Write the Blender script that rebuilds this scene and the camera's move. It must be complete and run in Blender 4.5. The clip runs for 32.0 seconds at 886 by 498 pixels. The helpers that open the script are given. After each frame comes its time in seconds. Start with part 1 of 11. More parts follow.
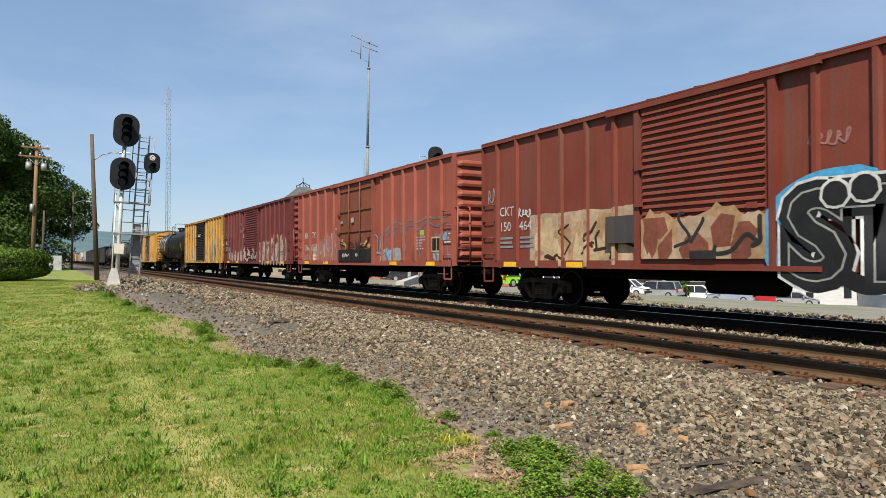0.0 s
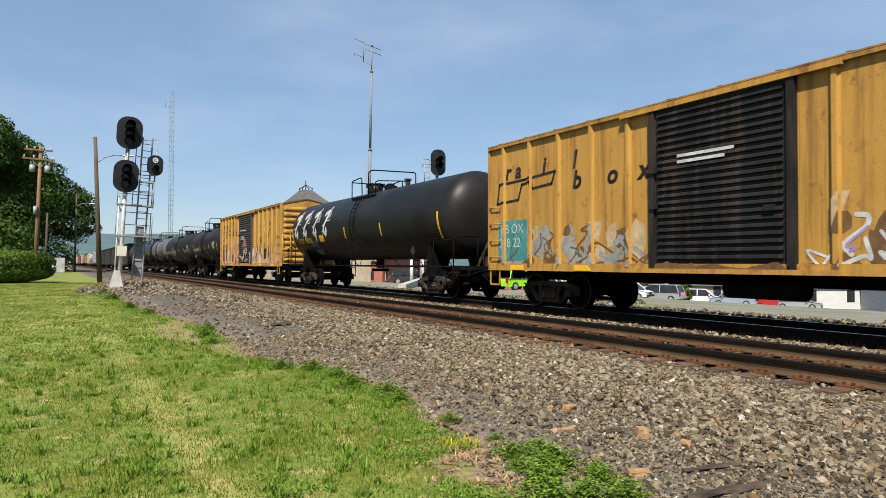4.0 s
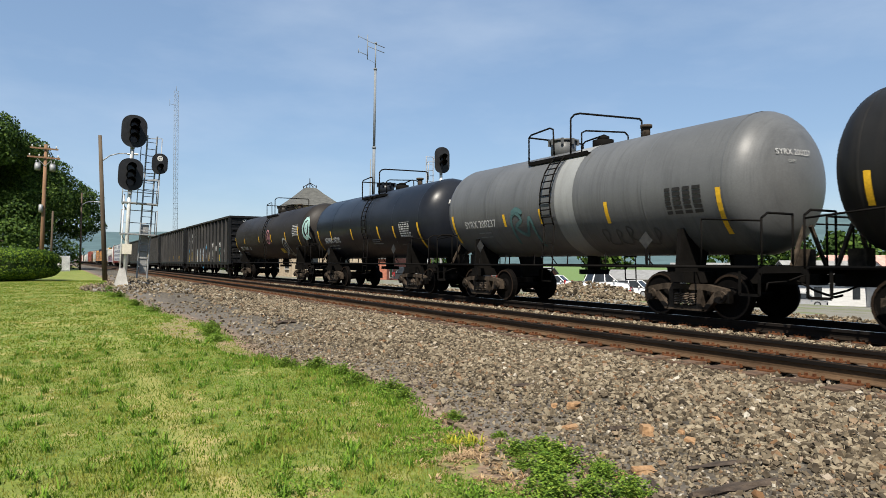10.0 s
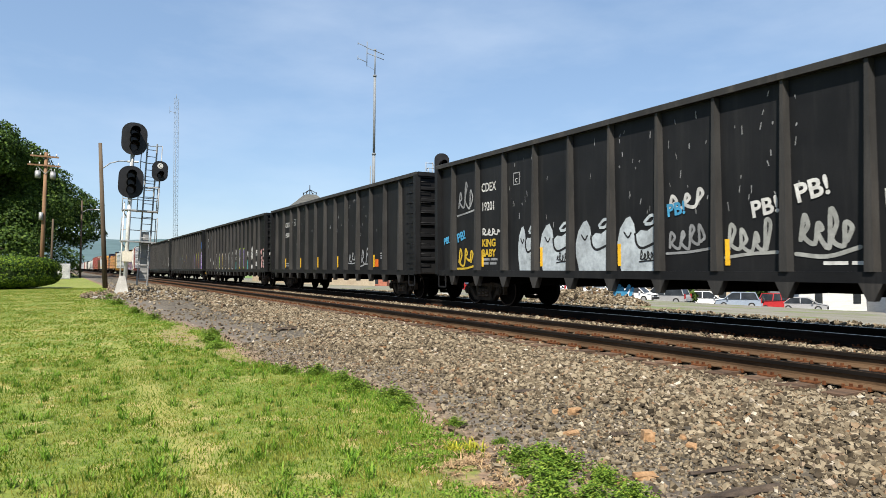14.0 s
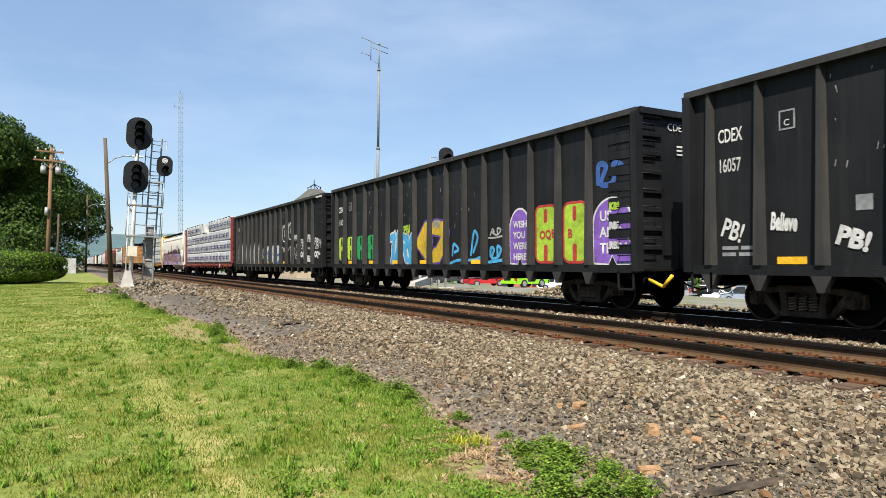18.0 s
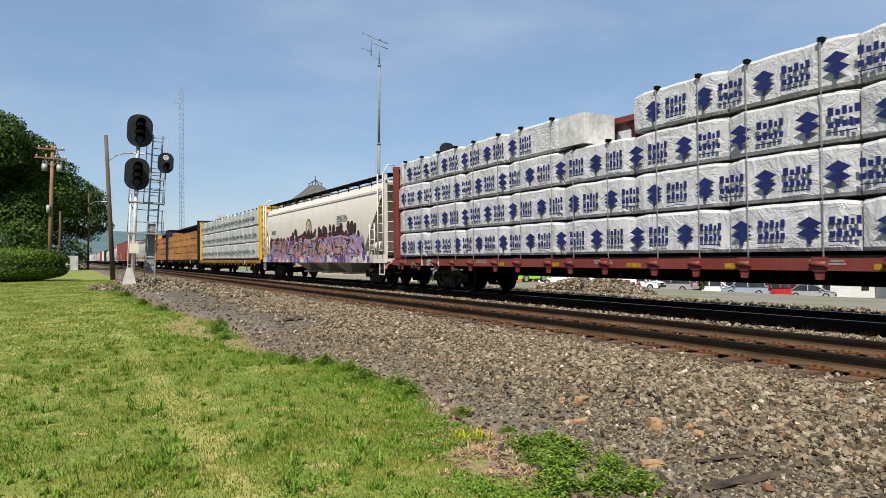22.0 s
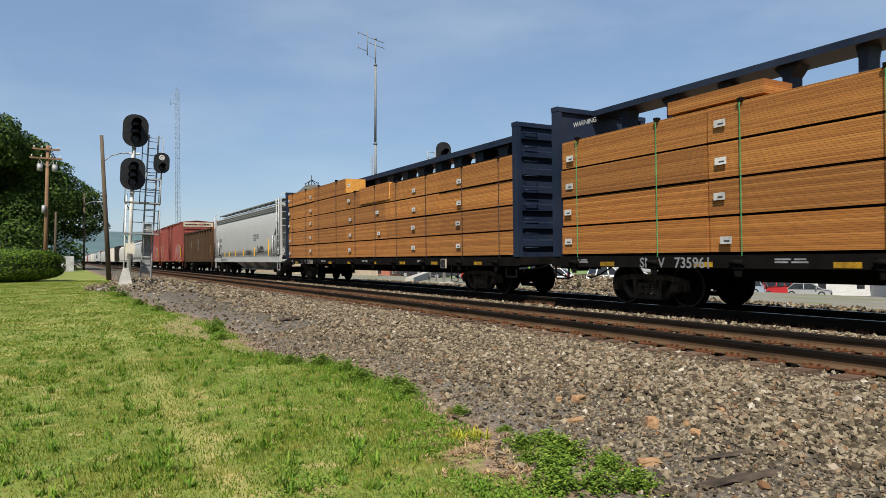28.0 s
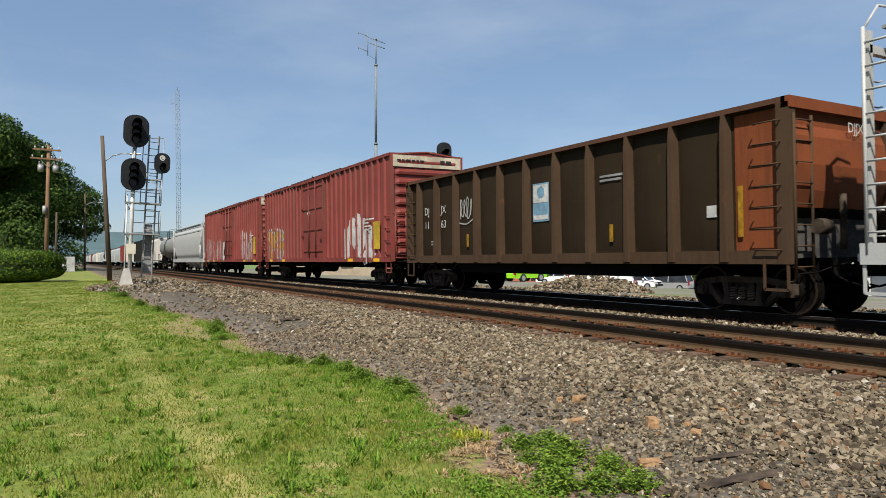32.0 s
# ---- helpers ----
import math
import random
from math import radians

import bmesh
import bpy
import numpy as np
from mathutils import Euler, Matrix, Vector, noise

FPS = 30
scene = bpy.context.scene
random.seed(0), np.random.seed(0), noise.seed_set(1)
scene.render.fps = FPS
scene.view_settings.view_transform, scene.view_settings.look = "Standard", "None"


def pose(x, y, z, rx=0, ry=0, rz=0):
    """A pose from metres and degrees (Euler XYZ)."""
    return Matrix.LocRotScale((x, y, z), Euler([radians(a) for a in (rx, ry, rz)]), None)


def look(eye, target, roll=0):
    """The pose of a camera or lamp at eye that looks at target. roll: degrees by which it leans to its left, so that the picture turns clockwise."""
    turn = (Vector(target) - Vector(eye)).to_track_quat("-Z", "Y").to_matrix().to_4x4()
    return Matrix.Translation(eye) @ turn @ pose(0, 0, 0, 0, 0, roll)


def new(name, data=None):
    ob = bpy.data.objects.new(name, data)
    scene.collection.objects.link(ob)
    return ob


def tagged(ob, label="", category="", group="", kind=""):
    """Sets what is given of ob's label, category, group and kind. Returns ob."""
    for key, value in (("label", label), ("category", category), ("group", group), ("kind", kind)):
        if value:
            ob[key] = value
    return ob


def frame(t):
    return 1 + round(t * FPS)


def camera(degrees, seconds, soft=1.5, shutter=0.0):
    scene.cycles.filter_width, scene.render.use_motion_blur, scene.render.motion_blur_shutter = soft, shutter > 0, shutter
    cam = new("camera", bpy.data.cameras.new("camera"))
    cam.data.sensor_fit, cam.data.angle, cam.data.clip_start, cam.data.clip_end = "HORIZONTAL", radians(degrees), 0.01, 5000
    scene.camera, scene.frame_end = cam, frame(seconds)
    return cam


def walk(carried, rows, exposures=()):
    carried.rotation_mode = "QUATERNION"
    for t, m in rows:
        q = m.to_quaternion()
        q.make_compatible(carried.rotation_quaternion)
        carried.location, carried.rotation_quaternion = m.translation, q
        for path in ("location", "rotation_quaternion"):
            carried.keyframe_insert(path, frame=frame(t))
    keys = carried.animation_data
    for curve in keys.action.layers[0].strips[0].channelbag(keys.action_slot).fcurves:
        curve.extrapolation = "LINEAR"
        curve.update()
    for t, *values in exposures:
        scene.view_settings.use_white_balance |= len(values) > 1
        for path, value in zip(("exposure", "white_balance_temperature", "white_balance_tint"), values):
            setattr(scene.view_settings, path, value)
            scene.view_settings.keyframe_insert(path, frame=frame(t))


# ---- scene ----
# hand-held on one spot beside a double-track main line; y runs along the track, x across it
cam = camera(67.20, 32.0, soft=0.75, shutter=0.05)
EYE = Vector((0.0, 0.0, 1.6))


def aim(yaw, pitch, roll):
    a, b = radians(yaw), radians(pitch)
    return look(EYE, EYE + Vector((math.sin(a) * math.cos(b), math.cos(a) * math.cos(b), math.sin(b))) * 10, roll)


walk(cam, [(t, aim(a, b, c)) for t, a, b, c in (
    (0, 30.40, 1.01, 0.02), (0.5, 30.37, 1.05, 0.09), (1, 30.33, 1.12, 0.16), (1.5, 30.29, 1.20, 0.16),
    (2, 30.27, 1.26, 0.10), (2.5, 30.26, 1.29, 0.06), (3, 30.25, 1.31, 0.07), (3.5, 30.24, 1.30, 0.14),
    (5.5, 30.05, 1.10, 0.07), (6, 30.03, 1.04, 0.11), (6.5, 30.01, 1.01, 0.08), (7, 29.99, 0.98, 0.03),
    (7.5, 29.97, 0.93, -0.00), (8, 29.95, 0.92, 0.02), (8.5, 29.93, 0.94, 0.04), (9, 29.89, 0.98, -0.00),
    (9.5, 29.86, 1.02, -0.03), (10, 29.85, 1.06, 0.07), (10.5, 29.86, 1.09, 0.15), (11, 29.90, 1.15, 0.13),
    (11.5, 29.93, 1.21, 0.05), (12, 29.93, 1.27, 0.01), (12.5, 29.92, 1.34, -0.02), (13, 29.89, 1.45, -0.05),
    (13.5, 29.87, 1.54, -0.11), (14, 29.84, 1.58, -0.18), (14.5, 29.82, 1.59, -0.25), (16.5, 29.64, 1.47, -0.12),
    (17, 29.60, 1.38, -0.28), (17.5, 29.52, 1.24, -0.27), (18, 29.46, 1.09, -0.26), (18.5, 29.43, 0.97, -0.36),
    (19, 29.38, 0.90, -0.46), (19.5, 29.34, 0.83, -0.45), (20, 29.32, 0.75, -0.38), (20.5, 29.30, 0.71, -0.42),
    (21, 29.30, 0.72, -0.54), (21.5, 29.32, 0.72, -0.61), (22, 29.33, 0.69, -0.58), (22.5, 29.36, 0.59, -0.45),
    (23, 29.46, 0.44, -0.28), (23.5, 29.58, 0.33, -0.19), (24, 29.64, 0.34, -0.22), (24.5, 29.69, 0.40, -0.35),
    (25, 29.71, 0.47, -0.52), (25.5, 29.69, 0.51, -0.66), (27.5, 29.62, 0.60, -0.61), (28, 29.61, 0.64, -0.73),
    (28.5, 29.63, 0.64, -0.76), (29, 29.64, 0.62, -0.66), (29.5, 29.62, 0.62, -0.58), (30, 29.59, 0.67, -0.62),
    (30.5, 29.57, 0.71, -0.67), (31, 29.55, 0.71, -0.67), (31.5, 29.53, 0.67, -0.67), (32, 29.56, 0.66, -0.76))], exposures=((0, 1.04), (6, 1.02), (13, 1.06), (14, 1.26), (17, 1.3), (19, 1.3), (21, 1.28), (22, 0.94), (24, 0.84), (28, 0.86), (32, 0.84)))

# ---- light ----
SUN_DIR = Vector((-0.48, -0.56, 0.92)).normalized()
world = bpy.data.worlds.new("world")
scene.world = world
world.use_nodes = True
wn, wl = world.node_tree.nodes, world.node_tree.links
wn.clear()
w_out, w_bg, w_sky = wn.new("ShaderNodeOutputWorld"), wn.new("ShaderNodeBackground"), wn.new("ShaderNodeTexSky")
w_sky.sky_type, w_sky.sun_disc = "NISHITA", False
w_sky.sun_elevation = math.asin(SUN_DIR.z)
w_sky.sun_rotation = math.atan2(SUN_DIR.x, SUN_DIR.y)
w_sky.air_density, w_sky.dust_density, w_sky.ozone_density = 1.0, 0.5, 1.7
w_bg.inputs["Strength"].default_value = 0.066
# thin high cloud
w_tc, w_map, w_noise, w_ramp, w_mix = (wn.new("ShaderNodeTexCoord"), wn.new("ShaderNodeMapping"), wn.new("ShaderNodeTexNoise"),
                                       wn.new("ShaderNodeValToRGB"), wn.new("ShaderNodeMixRGB"))
w_map.inputs["Scale"].default_value = (1.6, 1.6, 5.0)
w_noise.inputs["Scale"].default_value, w_noise.inputs["Detail"].default_value, w_noise.inputs["Roughness"].default_value = 1.7, 6.0, 0.55
w_ramp.color_ramp.elements[0].position, w_ramp.color_ramp.elements[0].color = 0.42, (0, 0, 0, 1)
w_ramp.color_ramp.elements[1].position, w_ramp.color_ramp.elements[1].color = 0.85, (0.3, 0.3, 0.3, 1)
w_mix.inputs["Color2"].default_value = (6.4, 7.0, 7.8, 1)
wl.new(w_tc.outputs["Generated"], w_map.inputs["Vector"])
wl.new(w_map.outputs[0], w_noise.inputs["Vector"])
wl.new(w_noise.outputs["Fac"], w_ramp.inputs["Fac"])
wl.new(w_ramp.outputs["Color"], w_mix.inputs["Fac"])
# even summer haze
w_haze = wn.new("ShaderNodeMixRGB")
w_haze.inputs["Fac"].default_value, w_haze.inputs["Color2"].default_value = 0.5, (2.15, 3.3, 5.1, 1)
wl.new(w_sky.outputs["Color"], w_haze.inputs["Color1"])
wl.new(w_haze.outputs[0], w_mix.inputs["Color1"])
wl.new(w_mix.outputs[0], w_bg.inputs["Color"])
wl.new(w_bg.outputs[0], w_out.inputs["Surface"])
sun = new("sun", bpy.data.lights.new("sun", "SUN"))
sun.data.energy, sun.data.angle, sun.data.color = 4.55, radians(0.53), (1.0, 0.93, 0.82)
sun.matrix_world = look(SUN_DIR * 50, (0, 0, 0))

# ---- materials ----
def rgb(c):
    return (c[0], c[1], c[2], 1.0)


def nodes_of(name):
    m = bpy.data.materials.new(name)
    m.use_nodes = True
    n, l = m.node_tree.nodes, m.node_tree.links
    return m, n, l, n["Principled BSDF"]


def ramp(n, l, src, stops):
    r = n.new("ShaderNodeValToRGB")
    els = r.color_ramp.elements
    while len(els) < len(stops):
        els.new(0.5)
    for e, (p, c) in zip(els, stops):
        e.position, e.color = p, rgb(c)
    l.new(src, r.inputs["Fac"])
    return r.outputs["Color"]


def tex(n, l, scale, detail=5.0, rough=0.6, stretch=(1, 1, 1), kind="Noise", coord="Object", shift=(0, 0, 0)):
    tc, mp = n.new("ShaderNodeTexCoord"), n.new("ShaderNodeMapping")
    mp.inputs["Scale"].default_value = stretch
    mp.inputs["Location"].default_value = shift
    l.new(tc.outputs[coord], mp.inputs["Vector"])
    t = n.new("ShaderNodeTex" + kind)
    t.inputs["Scale"].default_value = scale
    if kind == "Noise":
        t.inputs["Detail"].default_value, t.inputs["Roughness"].default_value = detail, rough
    l.new(mp.outputs[0], t.inputs["Vector"])
    return t


def mix(n, l, fac, a, b, how="MIX"):
    m = n.new("ShaderNodeMixRGB")
    m.blend_type = how
    for sock, v in (("Fac", fac), ("Color1", a), ("Color2", b)):
        if isinstance(v, (int, float)):
            m.inputs[sock].default_value = v
        elif isinstance(v, tuple):
            m.inputs[sock].default_value = rgb(v)
        else:
            l.new(v, m.inputs[sock])
    return m.outputs[0]


def math_node(n, l, op, a, b=0.0, clamp=False):
    m = n.new("ShaderNodeMath")
    m.operation, m.use_clamp = op, clamp
    for i, v in enumerate((a, b)):
        if isinstance(v, (int, float)):
            m.inputs[i].default_value = v
        else:
            l.new(v, m.inputs[i])
    return m.outputs[0]


def bump(n, l, b, src, strength=0.3, dist=0.01):
    bp = n.new("ShaderNodeBump")
    bp.inputs["Strength"].default_value, bp.inputs["Distance"].default_value = strength, dist
    l.new(src, bp.inputs["Height"])
    l.new(bp.outputs[0], b.inputs["Normal"])


def mk(name, c1, c2, scale=3.0, rough=0.7, metal=0.0, fine=40.0, bumpy=0.2, stretch=(1, 1, 1), coord="Object", per_object=0.0, spec=0.22):
    """A plain weathered surface: two tones in broad patches, fine grain on top."""
    m, n, l, b = nodes_of(name)
    t1, t2 = tex(n, l, scale, 4, 0.6, stretch, coord=coord), tex(n, l, fine, 3, 0.6, stretch, coord=coord)
    col = ramp(n, l, t1.outputs["Fac"], ((0.3, c1), (0.72, c2)))
    grain = ramp(n, l, t2.outputs["Fac"], ((0.25, (0.72, 0.72, 0.72)), (0.75, (1.15, 1.15, 1.15))))
    col = mix(n, l, 1.0, col, grain, "MULTIPLY")
    if per_object:
        oi = n.new("ShaderNodeObjectInfo")
        v = ramp(n, l, oi.outputs["Random"], ((0.0, (1 - per_object,) * 3), (1.0, (1 + per_object,) * 3)))
        col = mix(n, l, 1.0, col, v, "MULTIPLY")
    l.new(col, b.inputs["Base Color"])
    b.inputs["Roughness"].default_value, b.inputs["Metallic"].default_value = rough, metal
    b.inputs["Specular IOR Level"].default_value = spec
    if bumpy:
        bump(n, l, b, t2.outputs["Fac"], bumpy, 0.01)
    return m


# ---- mesh helpers ----
def box(bm, x0, x1, y0, y1, z0, z1):
    v = [bm.verts.new(c) for c in ((x0, y0, z0), (x1, y0, z0), (x1, y1, z0), (x0, y1, z0), (x0, y0, z1), (x1, y0, z1), (x1, y1, z1), (x0, y1, z1))]
    for f in ((0, 3, 2, 1), (4, 5, 6, 7), (0, 1, 5, 4), (1, 2, 6, 5), (2, 3, 7, 6), (3, 0, 4, 7)):
        bm.faces.new([v[i] for i in f])


def ring_loft(bm, rings, cap=True, closed=True, smooth=False):
    """Skin between rings of equal count."""
    vs = [[bm.verts.new(p) for p in r] for r in rings]
    k = len(vs[0])
    for a, b in zip(vs, vs[1:]):
        for i in range(k if closed else k - 1):
            j = (i + 1) % k
            f = bm.faces.new((a[i], a[j], b[j], b[i]))
            f.smooth = smooth
    if cap:
        bm.faces.new(vs[0][::-1])
        bm.faces.new(vs[-1])
    return vs


def rod(bm, p0, p1, r, n=8, r1=None, smooth=True):
    p0, p1 = Vector(p0), Vector(p1)
    d = (p1 - p0).normalized()
    a = d.orthogonal().normalized()
    b = d.cross(a)
    r1 = r if r1 is None else r1
    ring = lambda p, q: [p + (a * math.cos(i * math.tau / n) + b * math.sin(i * math.tau / n)) * q for i in range(n)]
    ring_loft(bm, [ring(p0, r), ring(p1, r1)], smooth=smooth)


def pipe(bm, pts, r, n=6):
    for p, q in zip(pts, pts[1:]):
        rod(bm, p, q, r, n)


def tube(bm, pts, r, n=5):
    """One unbroken round bar along a path."""
    p = [Vector(q) for q in pts]
    rings = []
    for i, q in enumerate(p):
        d = (p[min(i + 1, len(p) - 1)] - p[max(i - 1, 0)]).normalized()
        a = d.cross(Vector((0.3, 0.2, 1.0))).normalized()
        b = d.cross(a)
        rings.append([tuple(q + (a * math.cos(t) + b * math.sin(t)) * r) for t in np.linspace(0, math.tau, n + 1)[:-1]])
    ring_loft(bm, rings, smooth=True)


def beam(bm, p0, p1, w, h, up=(0, 0, 1)):
    """A straight bar of width w and depth h between two points."""
    p0, p1 = Vector(p0), Vector(p1)
    d = (p1 - p0).normalized()
    s = d.cross(Vector(up))
    s = s.normalized() if s.length > 1e-4 else Vector((1, 0, 0))
    u = s.cross(d).normalized()
    q = lambda p: [p + s * (a * w / 2) + u * (b * h / 2) for a, b in ((-1, -1), (1, -1), (1, 1), (-1, 1))]
    ring_loft(bm, [q(p0), q(p1)])


def prism(bm, profile, y0, y1, smooth=False):
    """Extrude a closed (x, z) profile along y."""
    ring_loft(bm, [[(x, y0, z) for x, z in profile], [(x, y1, z) for x, z in profile]], smooth=smooth)


def prism_x(bm, profile, x0, x1):
    """Extrude a closed (y, z) profile along x."""
    ring_loft(bm, [[(x0, y, z) for y, z in profile], [(x1, y, z) for y, z in profile]])


def finish(bm, name, material, bevel=0.0):
    if bevel:
        bmesh.ops.bevel(bm, geom=[e for e in bm.edges if len(e.link_faces) == 2 and e.calc_face_angle(0) > 0.6], offset=bevel, segments=1, affect="EDGES")
    bmesh.ops.recalc_face_normals(bm, faces=bm.faces)
    me = bpy.data.meshes.new(name)
    bm.to_mesh(me)
    bm.free()
    me.materials.append(material)
    return me


def part(name, bm, material, parent, label="", bevel=0.0):
    ob = new(name, finish(bm, name, material, bevel))
    ob.parent = parent
    if label:
        ob["label"] = label
    return ob


def mesh_part(name, me, parent, loc=(0, 0, 0), label=""):
    ob = new(name, me)
    ob.parent = parent
    ob.location = loc
    if label:
        ob["label"] = label
    return ob


def thing(name, m, label, category, group="", kind=""):
    ob = new(name)
    ob.matrix_basis = m
    ob.empty_display_size = 0.3
    return tagged(ob, label, category, group, kind)


def made(fn, *a, **k):
    bm = bmesh.new()
    fn(bm, *a, **k)
    return bm


def soup(name, verts, faces, material, smooth=False):
    me = bpy.data.meshes.new(name)
    me.from_pydata(verts, [], faces)
    me.materials.append(material)
    if smooth:
        me.polygons.foreach_set("use_smooth", [True] * len(me.polygons))
    me.update()
    return me


def sstep(a, b, x):
    t = min(1.0, max(0.0, (x - a) / (b - a)))
    return t * t * (3 - 2 * t)


# ---- plan: distances from the camera's foot ----
RAIL_Z = 0.44
NEAR_C, TRAIN_C = 8.47, 12.42      # track centres
TIE_TOP = RAIL_Z - 0.19
EDGE = 2.85                        # where lawn meets gravel


def ground_z(x, y):
    """Lawn, gravel shoulder, flat track bed, then a slope down to the parking lots."""
    far = sstep(8, 40, y)
    lawn = 0.02 + 0.40 * far
    bed = TIE_TOP - 0.05
    z = lawn + (bed - lawn) * sstep(EDGE + 0.3, NEAR_C - 1.5, x)
    if x < EDGE:
        z += 0.02 * math.sin(x * 0.9 + 1) * math.sin(y * 0.5)
        z -= 0.01 * max(0.0, -6 - x)
    if x > 15.5:
        z -= 0.043 * (min(x, 33) - 15.5)
    if x > 33:
        z -= 0.078 * (min(x, 66) - 33)
    if x > 66:
        z -= 0.03 * (min(x, 120) - 66)
    return z


# ---- ground and track ----
# (distance along the track, distance across it) where the lawn ends
EDGE_LINE = ((0, 2.5), (2, 2.55), (3.2, 2.7), (3.7, 2.78), (4.25, 2.72), (5, 3.1), (5.8, 3.2), (6.8, 3.4), (7.7, 3.5), (9.4, 3.5), (10.2, 3.0), (11.4, 2.85), (14, 2.95), (16.2, 3.0), (18.5, 2.75), (20.2, 2.4), (23.2, 2.15),
             (31, 1.8), (40, 2.2), (48, 2.5), (60, 2.5))
BARE = ((2.30, 15.6, 0.36, 1.9), (2.75, 12.2, 0.30, 1.3), (2.85, 4.3, 0.33, 0.5), (2.62, 17.6, 0.22, 0.8))

def ground_material():
    m, n, l, b = nodes_of("ground_cover")
    geo = n.new("ShaderNodeNewGeometry")
    sep = n.new("ShaderNodeSeparateXYZ")
    l.new(geo.outputs["Position"], sep.inputs[0])
    X, Y = sep.outputs[0], sep.outputs[1]
    big, mid, fine = (tex(n, l, s, 6, 0.62, coord="Object") for s in (0.35, 1.6, 16.0))
    stone = tex(n, l, 17.0, kind="Voronoi", coord="Object")
    wob = math_node(n, l, "MULTIPLY", math_node(n, l, "SUBTRACT", mid.outputs["Fac"], 0.5), 0.7)
    xw = math_node(n, l, "ADD", X, wob)
    curve = n.new("ShaderNodeFloatCurve")
    pts = curve.mapping.curves[0].points
    while len(pts) < len(EDGE_LINE):
        pts.new(0.5, 0.5)
    for p, (ey, ex) in zip(pts, EDGE_LINE):
        p.location, p.handle_type = (ey / 60.0, ex / 4.0), "VECTOR"
    curve.mapping.update()
    l.new(math_node(n, l, "DIVIDE", Y, 60.0, True), curve.inputs["Value"])
    past = math_node(n, l, "SUBTRACT", math_node(n, l, "ADD", X, math_node(n, l, "MULTIPLY", wob, 0.6)), math_node(n, l, "MULTIPLY", curve.outputs[0], 4.0))
    # lawn: mown green with dry streaks
    lawn = ramp(n, l, fine.outputs["Fac"], ((0.25, (0.055, 0.085, 0.007)), (0.5, (0.10, 0.14, 0.012)), (0.75, (0.17, 0.19, 0.028))))
    dry = ramp(n, l, big.outputs["Fac"], ((0.45, (0, 0, 0)), (0.72, (1, 1, 1))))
    lawn = mix(n, l, math_node(n, l, "MULTIPLY", dry, 0.4), lawn, (0.30, 0.26, 0.065))
    spots = tex(n, l, 2.4, 5, 0.6, coord="Object", shift=(5, 2, 0))
    lawn = mix(n, l, math_node(n, l, "MULTIPLY", ramp(n, l, spots.outputs["Fac"], ((0.54, (0, 0, 0)), (0.66, (1, 1, 1)))), 0.6), lawn, (0.34, 0.26, 0.11))
    # a worn wheel line of dry grass along the lawn
    for a, wd in ((1.0, 0.14),):
        off = math_node(n, l, "ABSOLUTE", math_node(n, l, "SUBTRACT", math_node(n, l, "ADD", X, math_node(n, l, "MULTIPLY", wob, 0.5)), a))
        line = math_node(n, l, "SUBTRACT", 1.0, math_node(n, l, "DIVIDE", off, wd * 2), True)
        line = math_node(n, l, "MULTIPLY", line, math_node(n, l, "SUBTRACT", 1.0, math_node(n, l, "DIVIDE", math_node(n, l, "SUBTRACT", Y, 9.0), 9.0), True))
        lawn = mix(n, l, math_node(n, l, "MULTIPLY", math_node(n, l, "MULTIPLY", line, spots.outputs["Fac"]), 0.8), lawn, (0.30, 0.25, 0.08))
    # gravel: grey stones over brown fines
    # Dark base tones stand in for the shade between the loose stones.
    grav = ramp(n, l, stone.outputs["Color"], ((0.0, (0.016, 0.013, 0.009)), (0.5, (0.055, 0.045, 0.032)), (1.0, (0.16, 0.135, 0.095))))
    fines = ramp(n, l, fine.outputs["Fac"], ((0.3, (0.055, 0.040, 0.030)), (0.7, (0.125, 0.095, 0.072))))
    dust = ramp(n, l, fine.outputs["Fac"], ((0.3, (0.060, 0.052, 0.042)), (0.7, (0.125, 0.112, 0.092))))
    dust = mix(n, l, ramp(n, l, mid.outputs["Fac"], ((0.45, (0, 0, 0)), (0.62, (0.8, 0.8, 0.8)))), dust, fines)
    toe = math_node(n, l, "SUBTRACT", 1.0, math_node(n, l, "MULTIPLY", math_node(n, l, "SUBTRACT", past, 0.75), 1.6, True), True)
    grav = mix(n, l, toe, grav, dust)
    # strip of brown earth and dead stalks against the grass
    earth = ramp(n, l, fine.outputs["Fac"], ((0.3, (0.10, 0.062, 0.036)), (0.7, (0.25, 0.165, 0.10))))
    strip = math_node(n, l, "SUBTRACT", 1.0, math_node(n, l, "MULTIPLY", math_node(n, l, "SUBTRACT", past, 0.12), 3.2, True), True)
    grav = mix(n, l, math_node(n, l, "MULTIPLY", strip, 0.85), grav, earth)
    # rusty, oily bed right beside the rails
    rusty = mix(n, l, 0.5, grav, (0.075, 0.042, 0.026))
    bed = math_node(n, l, "MULTIPLY", math_node(n, l, "GREATER_THAN", X, NEAR_C - 1.15), math_node(n, l, "LESS_THAN", X, TRAIN_C + 1.6))
    grav = mix(n, l, bed, grav, rusty)
